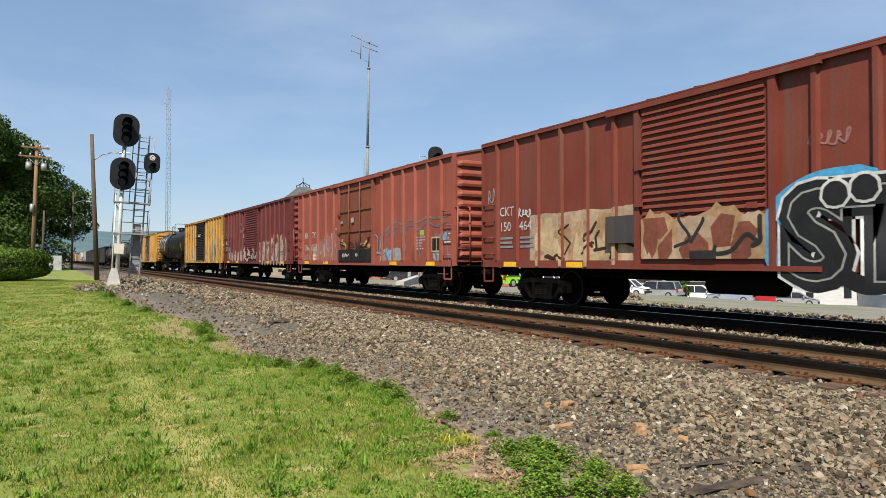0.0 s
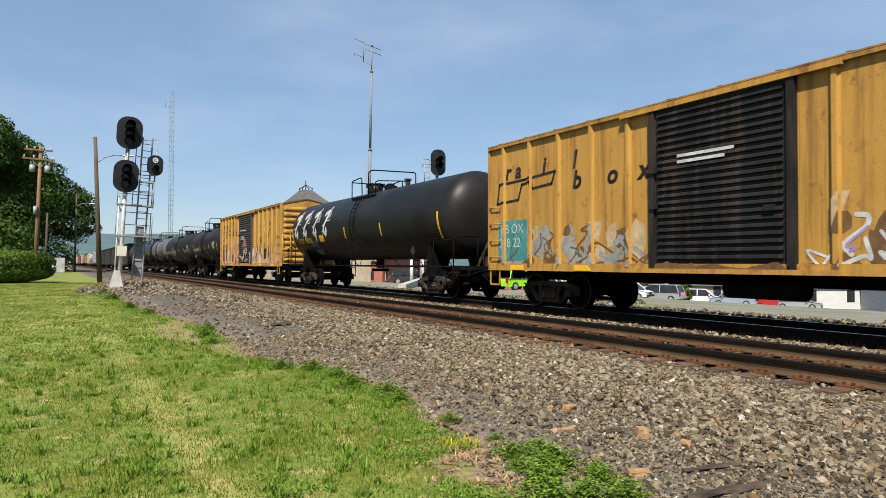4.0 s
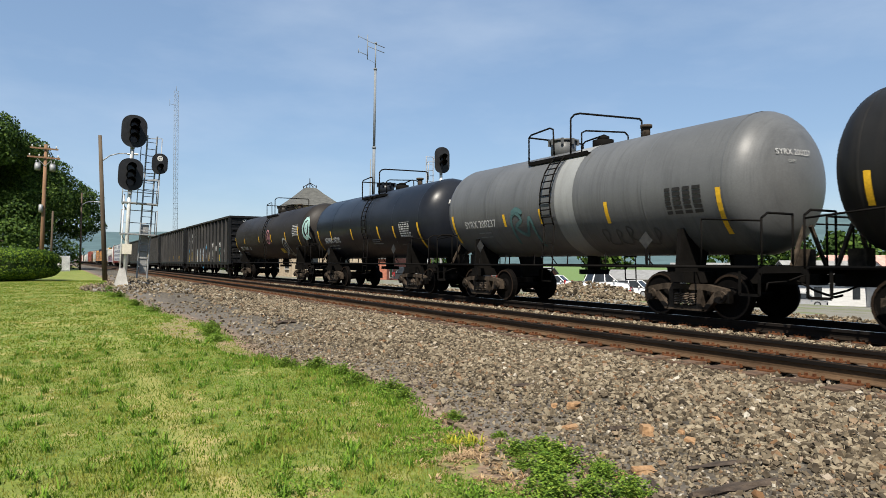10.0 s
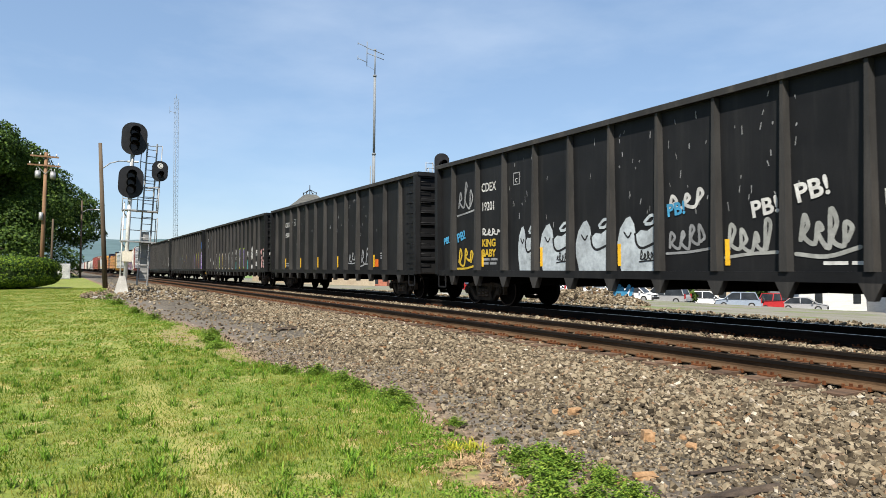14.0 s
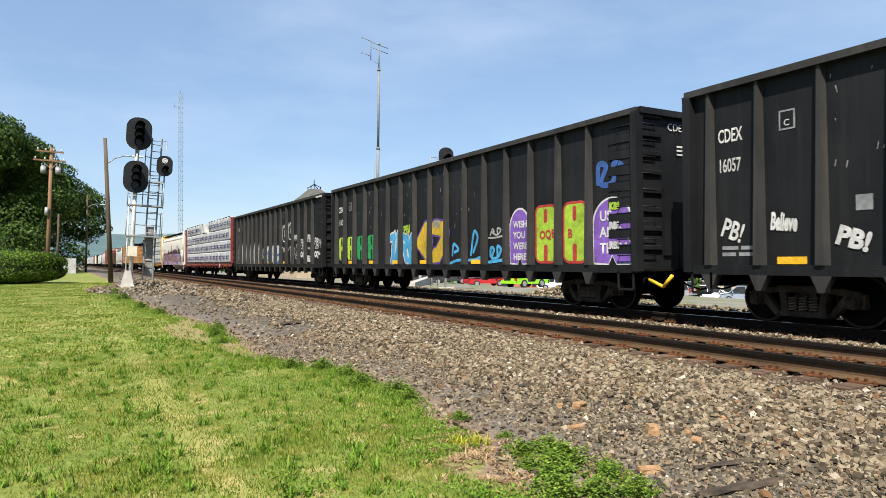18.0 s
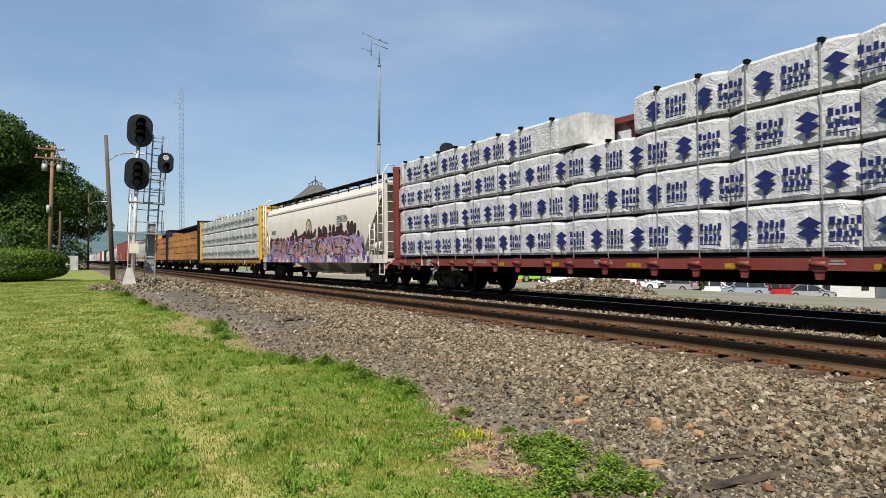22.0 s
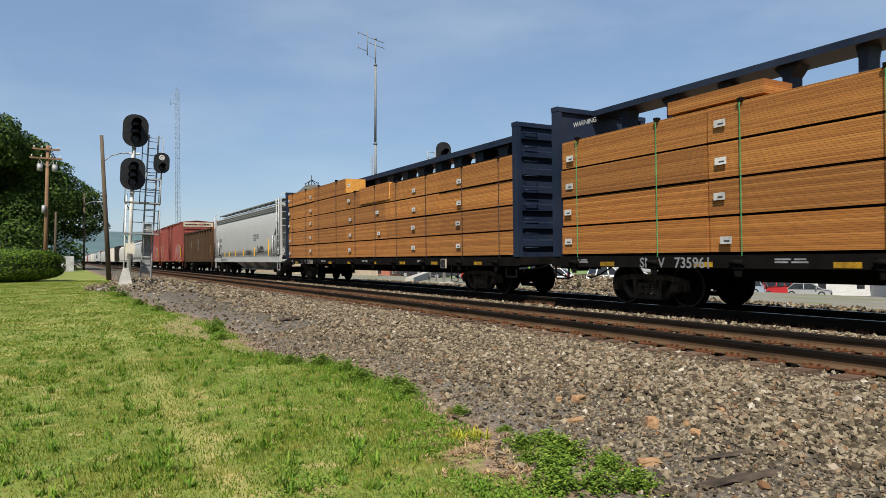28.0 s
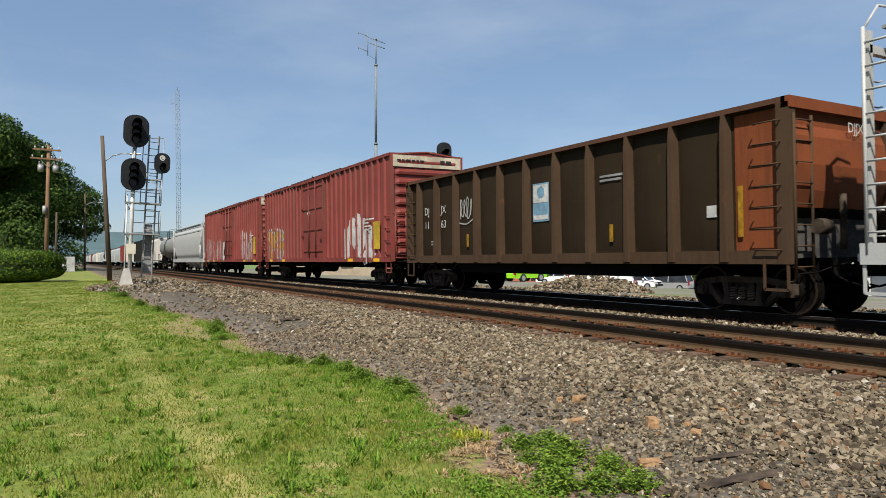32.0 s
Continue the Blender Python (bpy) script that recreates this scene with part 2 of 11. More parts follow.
    # worn earth among the grass
    for a, b2, c, d in BARE:
        ex = math_node(n, l, "POWER", math_node(n, l, "ABSOLUTE", math_node(n, l, "DIVIDE", math_node(n, l, "SUBTRACT", X, a), c)), 2.0)
        ey = math_node(n, l, "POWER", math_node(n, l, "ABSOLUTE", math_node(n, l, "DIVIDE", math_node(n, l, "SUBTRACT", Y, b2), d)), 2.0)
        rr = math_node(n, l, "ADD", math_node(n, l, "ADD", ex, ey), math_node(n, l, "MULTIPLY", wob, 0.8))
        soft = math_node(n, l, "SUBTRACT", 1.0, math_node(n, l, "SUBTRACT", rr, 0.6), True)
        soft = math_node(n, l, "MULTIPLY", soft, ramp(n, l, spots.outputs["Fac"], ((0.36, (0.15, 0.15, 0.15)), (0.58, (1, 1, 1)))))
        lawn = mix(n, l, soft, lawn, ramp(n, l, fine.outputs["Fac"], ((0.3, (0.11, 0.075, 0.038)), (0.7, (0.26, 0.185, 0.095)))))
    is_grav = math_node(n, l, "GREATER_THAN", past, 0.0)
    col = mix(n, l, is_grav, lawn, grav)
    # beyond the track: pale crushed stone with weeds, then asphalt, then far green
    lot = ramp(n, l, big.outputs["Fac"], ((0.40, (0.21, 0.20, 0.17)), (0.53, (0.17, 0.165, 0.13)), (0.60, (0.12, 0.16, 0.04))))
    lot = mix(n, l, 0.35, lot, grav)
    beyond = math_node(n, l, "GREATER_THAN", xw, 17.0)
    col = mix(n, l, beyond, col, lot)
    asph = ramp(n, l, fine.outputs["Fac"], ((0.3, (0.06, 0.06, 0.06)), (0.7, (0.12, 0.12, 0.115))))
    col = mix(n, l, math_node(n, l, "GREATER_THAN", xw, 37.0), col, asph)
    col = mix(n, l, math_node(n, l, "GREATER_THAN", xw, 85.0), col, (0.10, 0.16, 0.04))
    l.new(col, b.inputs["Base Color"])
    b.inputs["Roughness"].default_value = 0.95
    hgt = mix(n, l, is_grav, fine.outputs["Fac"], stone.outputs["Distance"])
    bump(n, l, b, hgt, 0.7, 0.03)
    return m


M_GROUND = ground_material()


def build_ground():
    xs = sorted({*np.concatenate([np.linspace(-3000, -120, 14), np.linspace(-100, -12, 20), np.linspace(-11, 16, 109), np.linspace(17, 90, 38),
                                  np.linspace(110, 3000, 14)]).round(3)})
    ys = sorted({*np.concatenate([np.linspace(-3000, -60, 10), np.linspace(-40, -1, 14), np.linspace(0, 45, 136), np.linspace(46, 160, 60),
                                  np.linspace(180, 3200, 22)]).round(3)})
    verts, faces = [], []
    for y in ys:
        for x in xs:
            z = ground_z(x, y)
            if -3 < x < 7.2 and 0 <= y <= 45:
                z += 0.035 * (noise.noise((x * 0.7, y * 0.7, 3.0))) * (1.4 if x > EDGE else 0.7)
            verts.append((x, y, z))
    k = len(xs)
    for j in range(len(ys) - 1):
        for i in range(k - 1):
            faces.append((j * k + i, j * k + i + 1, (j + 1) * k + i + 1, (j + 1) * k + i))
    ob = new("ground", soup("ground", verts, faces, M_GROUND, True))
    tagged(ob, "mown lawn meeting grey ballast gravel beside the railway", "ground", kind="structure")


build_ground()

M_RUST = mk("rusty_rail_steel", (0.042, 0.025, 0.014), (0.105, 0.064, 0.035), 4.0, 0.85, 0.0, 60, 0.25, (1, 0.25, 1), spec=0.12)
# Darker copy of the rail steel; train shade is put into its colour.
M_RUSTSHADE = mk("shaded_rail_steel", (0.006, 0.0045, 0.0035), (0.020, 0.014, 0.010), 4.0, 0.8, 0.0, 60, 0.2, (1, 0.25, 1), spec=0.08)
M_HEAD = mk("polished_rail_head", (0.22, 0.20, 0.18), (0.36, 0.33, 0.30), 6.0, 0.28, 0.85, 90, 0.05, (1, 0.05, 1))
# Near-black: dark steel with the train's reflection painted into the colour.
M_HEADDARK = mk("dark_reflection_rail_head", (0.004, 0.0034, 0.003), (0.014, 0.011, 0.009), 5.0, 0.7, 0.0, 60, 0.1, (1, 0.1, 1), spec=0.1)
M_PLATE = mk("orange_rusted_plate", (0.055, 0.020, 0.009), (0.15, 0.060, 0.025), 9.0, 0.9, 0.0, 70, 0.4, spec=0.1)
M_TIE = mk("weathered_oak_tie", (0.045, 0.030, 0.022), (0.13, 0.08, 0.05), 5.0, 0.9, 0.0, 45, 0.5, (3, 0.5, 2), per_object=0.3)

RAIL_SIDE = ((-0.076, 0.0), (0.076, 0.0), (0.076, 0.012), (0.02, 0.032), (0.009, 0.05), (0.009, 0.135), (0.034, 0.15), (0.036, 0.183), (-0.036, 0.183),
             (-0.034, 0.15), (-0.009, 0.135), (-0.009, 0.05), (-0.02, 0.032), (-0.076, 0.012))


def build_track(name, cx, words, n_near, y0):
    tr = thing(name, pose(cx, 0, 0), words, "railway track", kind="structure")
    for side in (-0.755, 0.755):
        bm = bmesh.new()
        prism(bm, [(x + side, z + RAIL_Z - 0.185) for x, z in RAIL_SIDE], -60, 900)
        rail = part("rail", bm, M_RUSTSHADE if words.endswith("train") else M_RUST, tr, "rusty steel rail")
        bm = bmesh.new()
        prism(bm, [(side - 0.038, RAIL_Z - 0.05), (side + 0.038, RAIL_Z - 0.05), (side + 0.038, RAIL_Z - 0.006), (side + 0.030, RAIL_Z), (side - 0.030, RAIL_Z), (side - 0.038, RAIL_Z - 0.006)], -60, 900)
        hd = part("rail_head", bm, M_HEADDARK, rail, "dark steel rail head, the train's reflection put into its colour")
        bm = bmesh.new()
        prism(bm, [(side - 0.026, RAIL_Z - 0.002), (side + 0.026, RAIL_Z - 0.002), (side + 0.026, RAIL_Z + 0.002), (side - 0.026, RAIL_Z + 0.002)], -60, 900)
        part("running_surface", bm, M_HEAD if words.endswith("train") else M_HEADDARK, rail)
    tie = finish(made(box, -1.3, 1.3, -0.115, 0.115, TIE_TOP - 0.17, TIE_TOP), "tie", M_TIE, 0.012)
    bm = bmesh.new()
    for side in (-0.755, 0.755):
        box(bm, side - 0.18, side + 0.18, -0.09, 0.09, TIE_TOP + 0.001, TIE_TOP + 0.017)
        for dx in (-0.105, 0.105):
            for dy in (-0.05, 0.05):
                box(bm, side + dx - 0.018, side + dx + 0.018, dy - 0.014, dy + 0.014, TIE_TOP + 0.017, TIE_TOP + 0.05)
        # rail anchors
        for dy in (-0.14, 0.14):
            box(bm, side - 0.10, side + 0.10, dy - 0.015, dy + 0.015, TIE_TOP - 0.012, TIE_TOP + 0.006)
            box(bm, side - 0.105, side - 0.085, dy - 0.015, dy + 0.015, TIE_TOP - 0.012, TIE_TOP + 0.035)
    plate = finish(bm, "tie_plate", M_PLATE)
    r = random.Random(4)
    for i in range(n_near):
        y = y0 + i * 0.52 + r.uniform(-0.03, 0.03)
        t = mesh_part("tie", tie, tr, (r.uniform(-0.05, 0.05), y, r.uniform(-0.012, 0.006)))
        t.rotation_euler.z = r.uniform(-0.03, 0.03)
        mesh_part("tie_plate", plate, tr, (0, y, 0))
    # the rest of the sleepers, too far to pick apart
    bm = bmesh.new()
    for i in range(420):
        y = y0 + (n_near + i) * 0.52
        box(bm, -1.3, 1.3, y - 0.115, y + 0.115, TIE_TOP - 0.17, TIE_TOP)
    tagged(part("far_ties", bm, M_TIE, tr), "row of weathered wooden ties", kind="stuff")


build_track("near_track", NEAR_C, "empty track of rusty rails on wooden ties in ballast", 150, 1.0)
build_track("train_track", TRAIN_C, "track of rusty rails on wooden ties under the train", 110, 2.0)


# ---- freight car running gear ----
# Pushed to near-black: shade under the cars is put into this base colour.
M_BLACK = mk("dirty_shade_black_steel", (0.0025, 0.0023, 0.0021), (0.008, 0.007, 0.0062), 2.0, 0.85, 0.0, 30, 0.15, spec=0.06)
M_TRUCK = mk("brown_grimy_castings", (0.007, 0.0055, 0.0042), (0.075, 0.057, 0.042), 3.0, 0.9, 0.0, 25, 0.3, spec=0.08)
M_SPRING = mk("dusty_spring_steel", (0.045, 0.034, 0.025), (0.15, 0.115, 0.085), 3.0, 0.8, 0.0, 25, 0.2, spec=0.15)
# Wheel colour darkened likewise, standing in for shade behind the bogie frames.
M_WHEEL = mk("shade_dark_wheel_steel", (0.0012, 0.001, 0.0009), (0.0045, 0.0035, 0.003), 3.0, 0.8, 0.0, 25, 0.15, spec=0.07)
M_TREAD = mk("bright_wheel_rim", (0.006, 0.004, 0.003), (0.045, 0.028, 0.018), 2.0, 0.5, 0.3, 25, 0.05)
M_YELLOW = mk("yellow_reflector", (0.55, 0.30, 0.015), (0.70, 0.42, 0.03), 2.0, 0.45, 0, 30, 0)
M_YELLOWDIM = mk("grimy_yellow_reflector", (0.12, 0.065, 0.006), (0.36, 0.20, 0.012), 5.0, 0.6, 0, 30, 0)
M_INK = mk("black_stencil_paint", (0.015, 0.015, 0.017), (0.03, 0.03, 0.03), 2.0, 0.6, 0, 30, 0)


def side_frame(bm, x):
    """A cast truck side frame: arched top, spring pocket, two bearing jaws."""
    w = 0.15
    a, c = x - w / 2, x + w / 2
    prism_x(bm, [(-1.02, 0.50), (-0.98, 0.62), (-0.55, 0.70), (0.55, 0.70), (0.98, 0.62), (1.02, 0.50), (0.86, 0.52), (0.5, 0.58), (-0.5, 0.58), (-0.86, 0.52)], a, c)
    prism_x(bm, [(-0.5, 0.15), (0.5, 0.15), (0.42, 0.25), (-0.42, 0.25)], a, c)
    for s in (-1, 1):
        q = [(s * 0.28, 0.25), (s * 0.40, 0.25), (s * 0.44, 0.58), (s * 0.32, 0.58)]
        prism_x(bm, q if s > 0 else q[::-1], a, c)
        q = [(s * 0.42, 0.16), (s * 0.52, 0.15), (s * 0.86, 0.50), (s * 0.70, 0.53)]
        prism_x(bm, q if s > 0 else q[::-1], a, c)
        prism_x(bm, [(s * 0.89 + dy, z) for dy, z in ((-0.17, 0.34), (0.17, 0.34), (0.17, 0.58), (-0.17, 0.58))], a + 0.01, c - 0.01)


def wheel_pair(bm):
    for s in (-1, 1):
        prof = ((0.755, 0.47), (0.735, 0.48), (0.725, 0.455), (0.69, 0.42), (0.70, 0.22), (0.68, 0.12))
        n = 24
        for sx in (1,):
            rings = []
            for px, r in ((0.68, 0.492), (0.71, 0.492), (0.715, 0.465), (0.815, 0.457), (0.82, 0.40), (0.79, 0.38), (0.78, 0.2), (0.82, 0.14), (0.82, 0.10), (0.66, 0.10), (0.66, 0.4), (0.68, 0.492)):
                rings.append([(s * px, r * math.cos(i * math.tau / n), 0.457 + r * math.sin(i * math.tau / n)) for i in range(n)])
            ring_loft(bm, rings, cap=False, smooth=False)
    rod(bm, (-1.05, 0, 0.457), (1.05, 0, 0.457), 0.075, 10)


def truck_meshes():
    fr = bmesh.new()
    side_frame(fr, -1.0)
    side_frame(fr, 1.0)
    box(fr, -1.0, 1.0, -0.2, 0.2, 0.42, 0.66)
    wh = bmesh.new()
    wheel_pair(wh)
    rim = bmesh.new()
    for s in (-1,):
        n = 24
        ring_loft(rim, [[(s * x, r * math.cos(i * math.tau / n), 0.457 + r * math.sin(i * math.tau / n)) for i in range(n)]
                        for x, r in ((0.822, 0.452), (0.824, 0.452), (0.824, 0.41), (0.822, 0.41))], cap=False)
    sp = bmesh.new()
    tube(sp, [(0.066 * math.cos(i * math.tau / 9), 0.066 * math.sin(i * math.tau / 9), 0.262 + 0.245 * i / 45) for i in range(46)], 0.019, 5)
    cap = bmesh.new()
    rod(cap, (-1.13, 0, 0.457), (-1.03, 0, 0.457), 0.13, 12)
    rod(cap, (-1.16, 0, 0.457), (-1.13, 0, 0.457), 0.07, 10)
    for i in range(3):
        a = i * math.tau / 3
        rod(cap, (-1.145, 0.09 * math.cos(a), 0.457 + 0.09 * math.sin(a)), (-1.13, 0.09 * math.cos(a), 0.457 + 0.09 * math.sin(a)), 0.02, 6)
    shoe = bmesh.new()
    for s in (-1, 1):
        for q in (-1, 1):
            box(shoe, s * 0.76 - 0.05, s * 0.76 + 0.05, q * 0.36 - 0.04, q * 0.36 + 0.04, 0.28, 0.6)
    rod(shoe, (-0.8, -0.33, 0.35), (0.8, -0.33, 0.35), 0.04, 8)
    rod(shoe, (-0.8, 0.33, 0.35), (0.8, 0.33, 0.35), 0.04, 8)
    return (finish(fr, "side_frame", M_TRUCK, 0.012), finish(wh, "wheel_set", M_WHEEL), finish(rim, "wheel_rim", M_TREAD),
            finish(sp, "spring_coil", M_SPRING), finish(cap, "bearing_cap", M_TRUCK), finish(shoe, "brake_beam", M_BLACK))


TRUCK = truck_meshes()


def add_trucks(car, yt):
    for y in (-yt, yt):
        f = mesh_part("bogie", TRUCK[0], car, (0, y, 0), "grimy brown cast steel bogie")
        for dy in (-0.19, 0.0, 0.19):
            mesh_part("spring_coil", TRUCK[3], f, (-1.055, dy, 0), "dusty coil spring")
        mesh_part("brake_beam", TRUCK[5], f)
        for s in (-0.89, 0.89):
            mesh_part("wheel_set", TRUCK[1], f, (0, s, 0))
            mesh_part("wheel_rim", TRUCK[2], f, (0, s, 0))
            mesh_part("wheel_rim", TRUCK[2], f, (0, s, 0)).rotation_euler.z = math.pi
            mesh_part("bearing_cap", TRUCK[4], f, (0, s, 0))


def coupler_mesh():
    bm = bmesh.new()
    beam(bm, (0, 0, 0.85), (0, -0.55, 0.85), 0.14, 0.16)
    box(bm, -0.16, 0.16, -0.8, -0.55, 0.72, 0.98)
    pipe(bm, [(-0.35, 0.1, 0.82), (-0.33, -0.3, 0.62), (-0.28, -0.62, 0.52), (-0.26, -0.75, 0.56)], 0.022, 6)
    return finish(bm, "coupler", M_BLACK)


COUPLER = coupler_mesh()


def cut_lever_mesh():
    bm = bmesh.new()
    pipe(bm, [(-1.4, -0.02, 0.62), (-1.4, -0.06, 0.78), (-0.9, -0.1, 0.8), (-0.7, -0.25, 0.9), (-0.15, -0.3, 0.98)], 0.016, 6)
    return finish(bm, "uncoupling_lever", M_BLACK)


LEVER = cut_lever_mesh()


def add_couplers(car, half):
    for s in (-1, 1):
        for nm, me in (("coupler", COUPLER), ("uncoupling_lever", LEVER)):
            c = mesh_part(nm, me, car, (0, s * half, 0))
            if s > 0:
                c.rotation_euler.z = math.pi


def ladder(car, material, x, y0, y1, z0, z1, n, label="", side=-1):
    """Grab irons on a car side: rungs with bent ends standing off the wall."""
    for i in range(n):
        z = z0 + (z1 - z0) * i / max(1, n - 1)
        bm = bmesh.new()
        pipe(bm, [(x, y0, z), (x + side * 0.07, y0, z), (x + side * 0.07, y1, z), (x, y1, z)], 0.014, 6)
        part("ladder_rung", bm, material, car, label)


def end_ladder(car, material, y, x0, x1, z0, z1, n, s=-1):
    for i in range(n):
        z = z0 + (z1 - z0) * i / max(1, n - 1)
        bm = bmesh.new()
        pipe(bm, [(x0, y, z), (x0, y + s * 0.07, z), (x1, y + s * 0.07, z), (x1, y, z)], 0.014, 6)
        part("end_ladder_rung", bm, material, car)


def stirrup(car, material, x, y0, y1, ztop, zlow):
    bm = bmesh.new()
    pts = [(x, y0, ztop), (x, y0, zlow), (x, y1, zlow), (x, y1, ztop)]
    for p, q in zip(pts, pts[1:]):
        beam(bm, p, q, 0.05, 0.02, (1, 0, 0))
    part("stirrup_step", bm, material, car)


def text_mesh(words, size, offset=0.0, shear=0.0, spacing=1.0):
    cu = bpy.data.curves.new("lettering", "FONT")
    cu.body, cu.size, cu.offset, cu.shear, cu.space_character = words, size, offset, shear, spacing
    cu.resolution_u = 3
    tmp = bpy.data.objects.new("lettering", cu)
    me = bpy.data.meshes.new_from_object(tmp)
    bpy.data.objects.remove(tmp)
    bpy.data.curves.remove(cu)
    return me


SIDE = Matrix(((0, 0, -1, 0), (-1, 0, 0, 0), (0, 1, 0, 0), (0, 0, 0, 1)))
END = Matrix(((1, 0, 0, 0), (0, 0, -1, 0), (0, 1, 0, 0), (0, 0, 0, 1)))


def lettering(car, words, size, x, y, z, material, offset=0.0, wrap=None, end=False, shear=0.0, name="lettering", stretch=1.0, turn=0.0):
    """Letters on a car side, starting at y and running towards the front; wrap=(radius, height) lays them on a tank."""
    me = text_mesh(words, size, offset, shear)
    me.transform(Matrix.Translation((x, y, z)) @ (END if end else SIDE) @ Matrix.Rotation(turn, 4, "Z") @ Matrix.Diagonal((stretch, 1, 1, 1)))
    if wrap:
        bm = bmesh.new()
        bm.from_mesh(me)
        bmesh.ops.triangulate(bm, faces=bm.faces[:])
        for _ in range(3):
            bmesh.ops.subdivide_edges(bm, edges=[e for e in bm.edges if e.calc_length() > 0.14], cuts=1)
            bmesh.ops.triangulate(bm, faces=bm.faces[:])
        for v in bm.verts:
            v.co.x = -math.sqrt(max(0.01, wrap[0] ** 2 - (v.co.z - wrap[1]) ** 2)) + x
        bm.to_mesh(me)
        bm.free()
    me.materials.append(material)
    return mesh_part(name, me, car)


def bars(car, x, y, z, material, rows, wrap=None, h=0.05, gap=0.095, end=False):
    """Small stencil lines that cannot be read: plain bars, one mesh for the block."""
    bm = bmesh.new()
    for i, spans in enumerate(rows):
        off = 0.0
        for wdt in spans:
            zz = z - i * gap
            if end:
                vs = [(y + off, x, zz), (y + off + wdt, x, zz), (y + off + wdt, x, zz + h), (y + off, x, zz + h)]
            else:
                vs = [(x, y - off, zz), (x, y - off - wdt, zz), (x, y - off - wdt, zz + h), (x, y - off, zz + h)]
            if wrap:
                vs = [(-math.sqrt(max(0.01, wrap[0] ** 2 - (c[2] - wrap[1]) ** 2)) + x, c[1], c[2]) for c in vs]
            bm.faces.new([bm.verts.new(c) for c in vs])
            off += wdt + 0.06
    return tagged(part("stencil_block", bm, material, car), "small stencilled lines", kind="stuff")


def capsule(bm, a, b, r, x, k=7):
    """A flat stroke with round ends in the (y, z) plane at depth x."""
    a, b = Vector(a), Vector(b)
    d = b - a
    base = math.atan2(d.y, d.x) if d.length > 1e-6 else 0.0
    pts = [(a.x + r * math.cos(base + math.pi / 2 + math.pi * i / k), a.y + r * math.sin(base + math.pi / 2 + math.pi * i / k)) for i in range(k + 1)]
    pts += [(b.x + r * math.cos(base - math.pi / 2 + math.pi * i / k), b.y + r * math.sin(base - math.pi / 2 + math.pi * i / k)) for i in range(k + 1)]
    bm.faces.new([bm.verts.new((x, p, q)) for p, q in pts])


def drape(bm, steps, wrap=None):
    """Let paint climb over ribs: steps are (y0, y1, x) stretches that stand proud."""
    for y0, y1, x in steps:
        for y in (y0, y1):
            bmesh.ops.bisect_plane(bm, geom=bm.verts[:] + bm.edges[:] + bm.faces[:], plane_co=(0, y, 0), plane_no=(0, 1, 0))
    if steps:
        moves = []
        for f in bm.faces:
            c = f.calc_center_median()
            for y0, y1, x in steps:
                if y0 < c.y < y1:
                    moves.append(([v.co.copy() for v in f.verts], x))
                    break
        dead = [f for f in bm.faces if any(y0 < f.calc_center_median().y < y1 for y0, y1, x in steps)]
        bmesh.ops.delete(bm, geom=dead, context="FACES")
        base = None
        for vs, x in moves:
            bm.faces.new([bm.verts.new((x + (v.x - drape.base), v.y, v.z)) for v in vs])
    if wrap:
        for _ in range(2):
            bmesh.ops.subdivide_edges(bm, edges=[e for e in bm.edges if e.calc_length() > 0.15], cuts=1)
        bmesh.ops.triangulate(bm, faces=bm.faces[:])
        for v in bm.verts:
            v.co.x += -math.sqrt(max(0.01, wrap[0] ** 2 - (v.co.z - wrap[1]) ** 2)) - drape.base


drape.base = 0.0


def bar_stroke(bm, a, b, r, x, skew=0.5):
    """A flat straight stroke with slanted, pointed ends in the (y, z) plane."""
    a, b = Vector(a), Vector(b)
    d = (b - a).normalized() if (b - a).length > 1e-4 else Vector((1, 0))
    n = Vector((-d.y, d.x))
    pts = [a - d * r * skew + n * r, a - d * r * 0.9 - n * r * 0.2, a - n * r, b + d * r * skew - n * r, b + d * r * 1.5 + n * r * 0.1, b + n * r]
    bm.faces.new([bm.verts.new((x, p.x, p.y)) for p in pts])


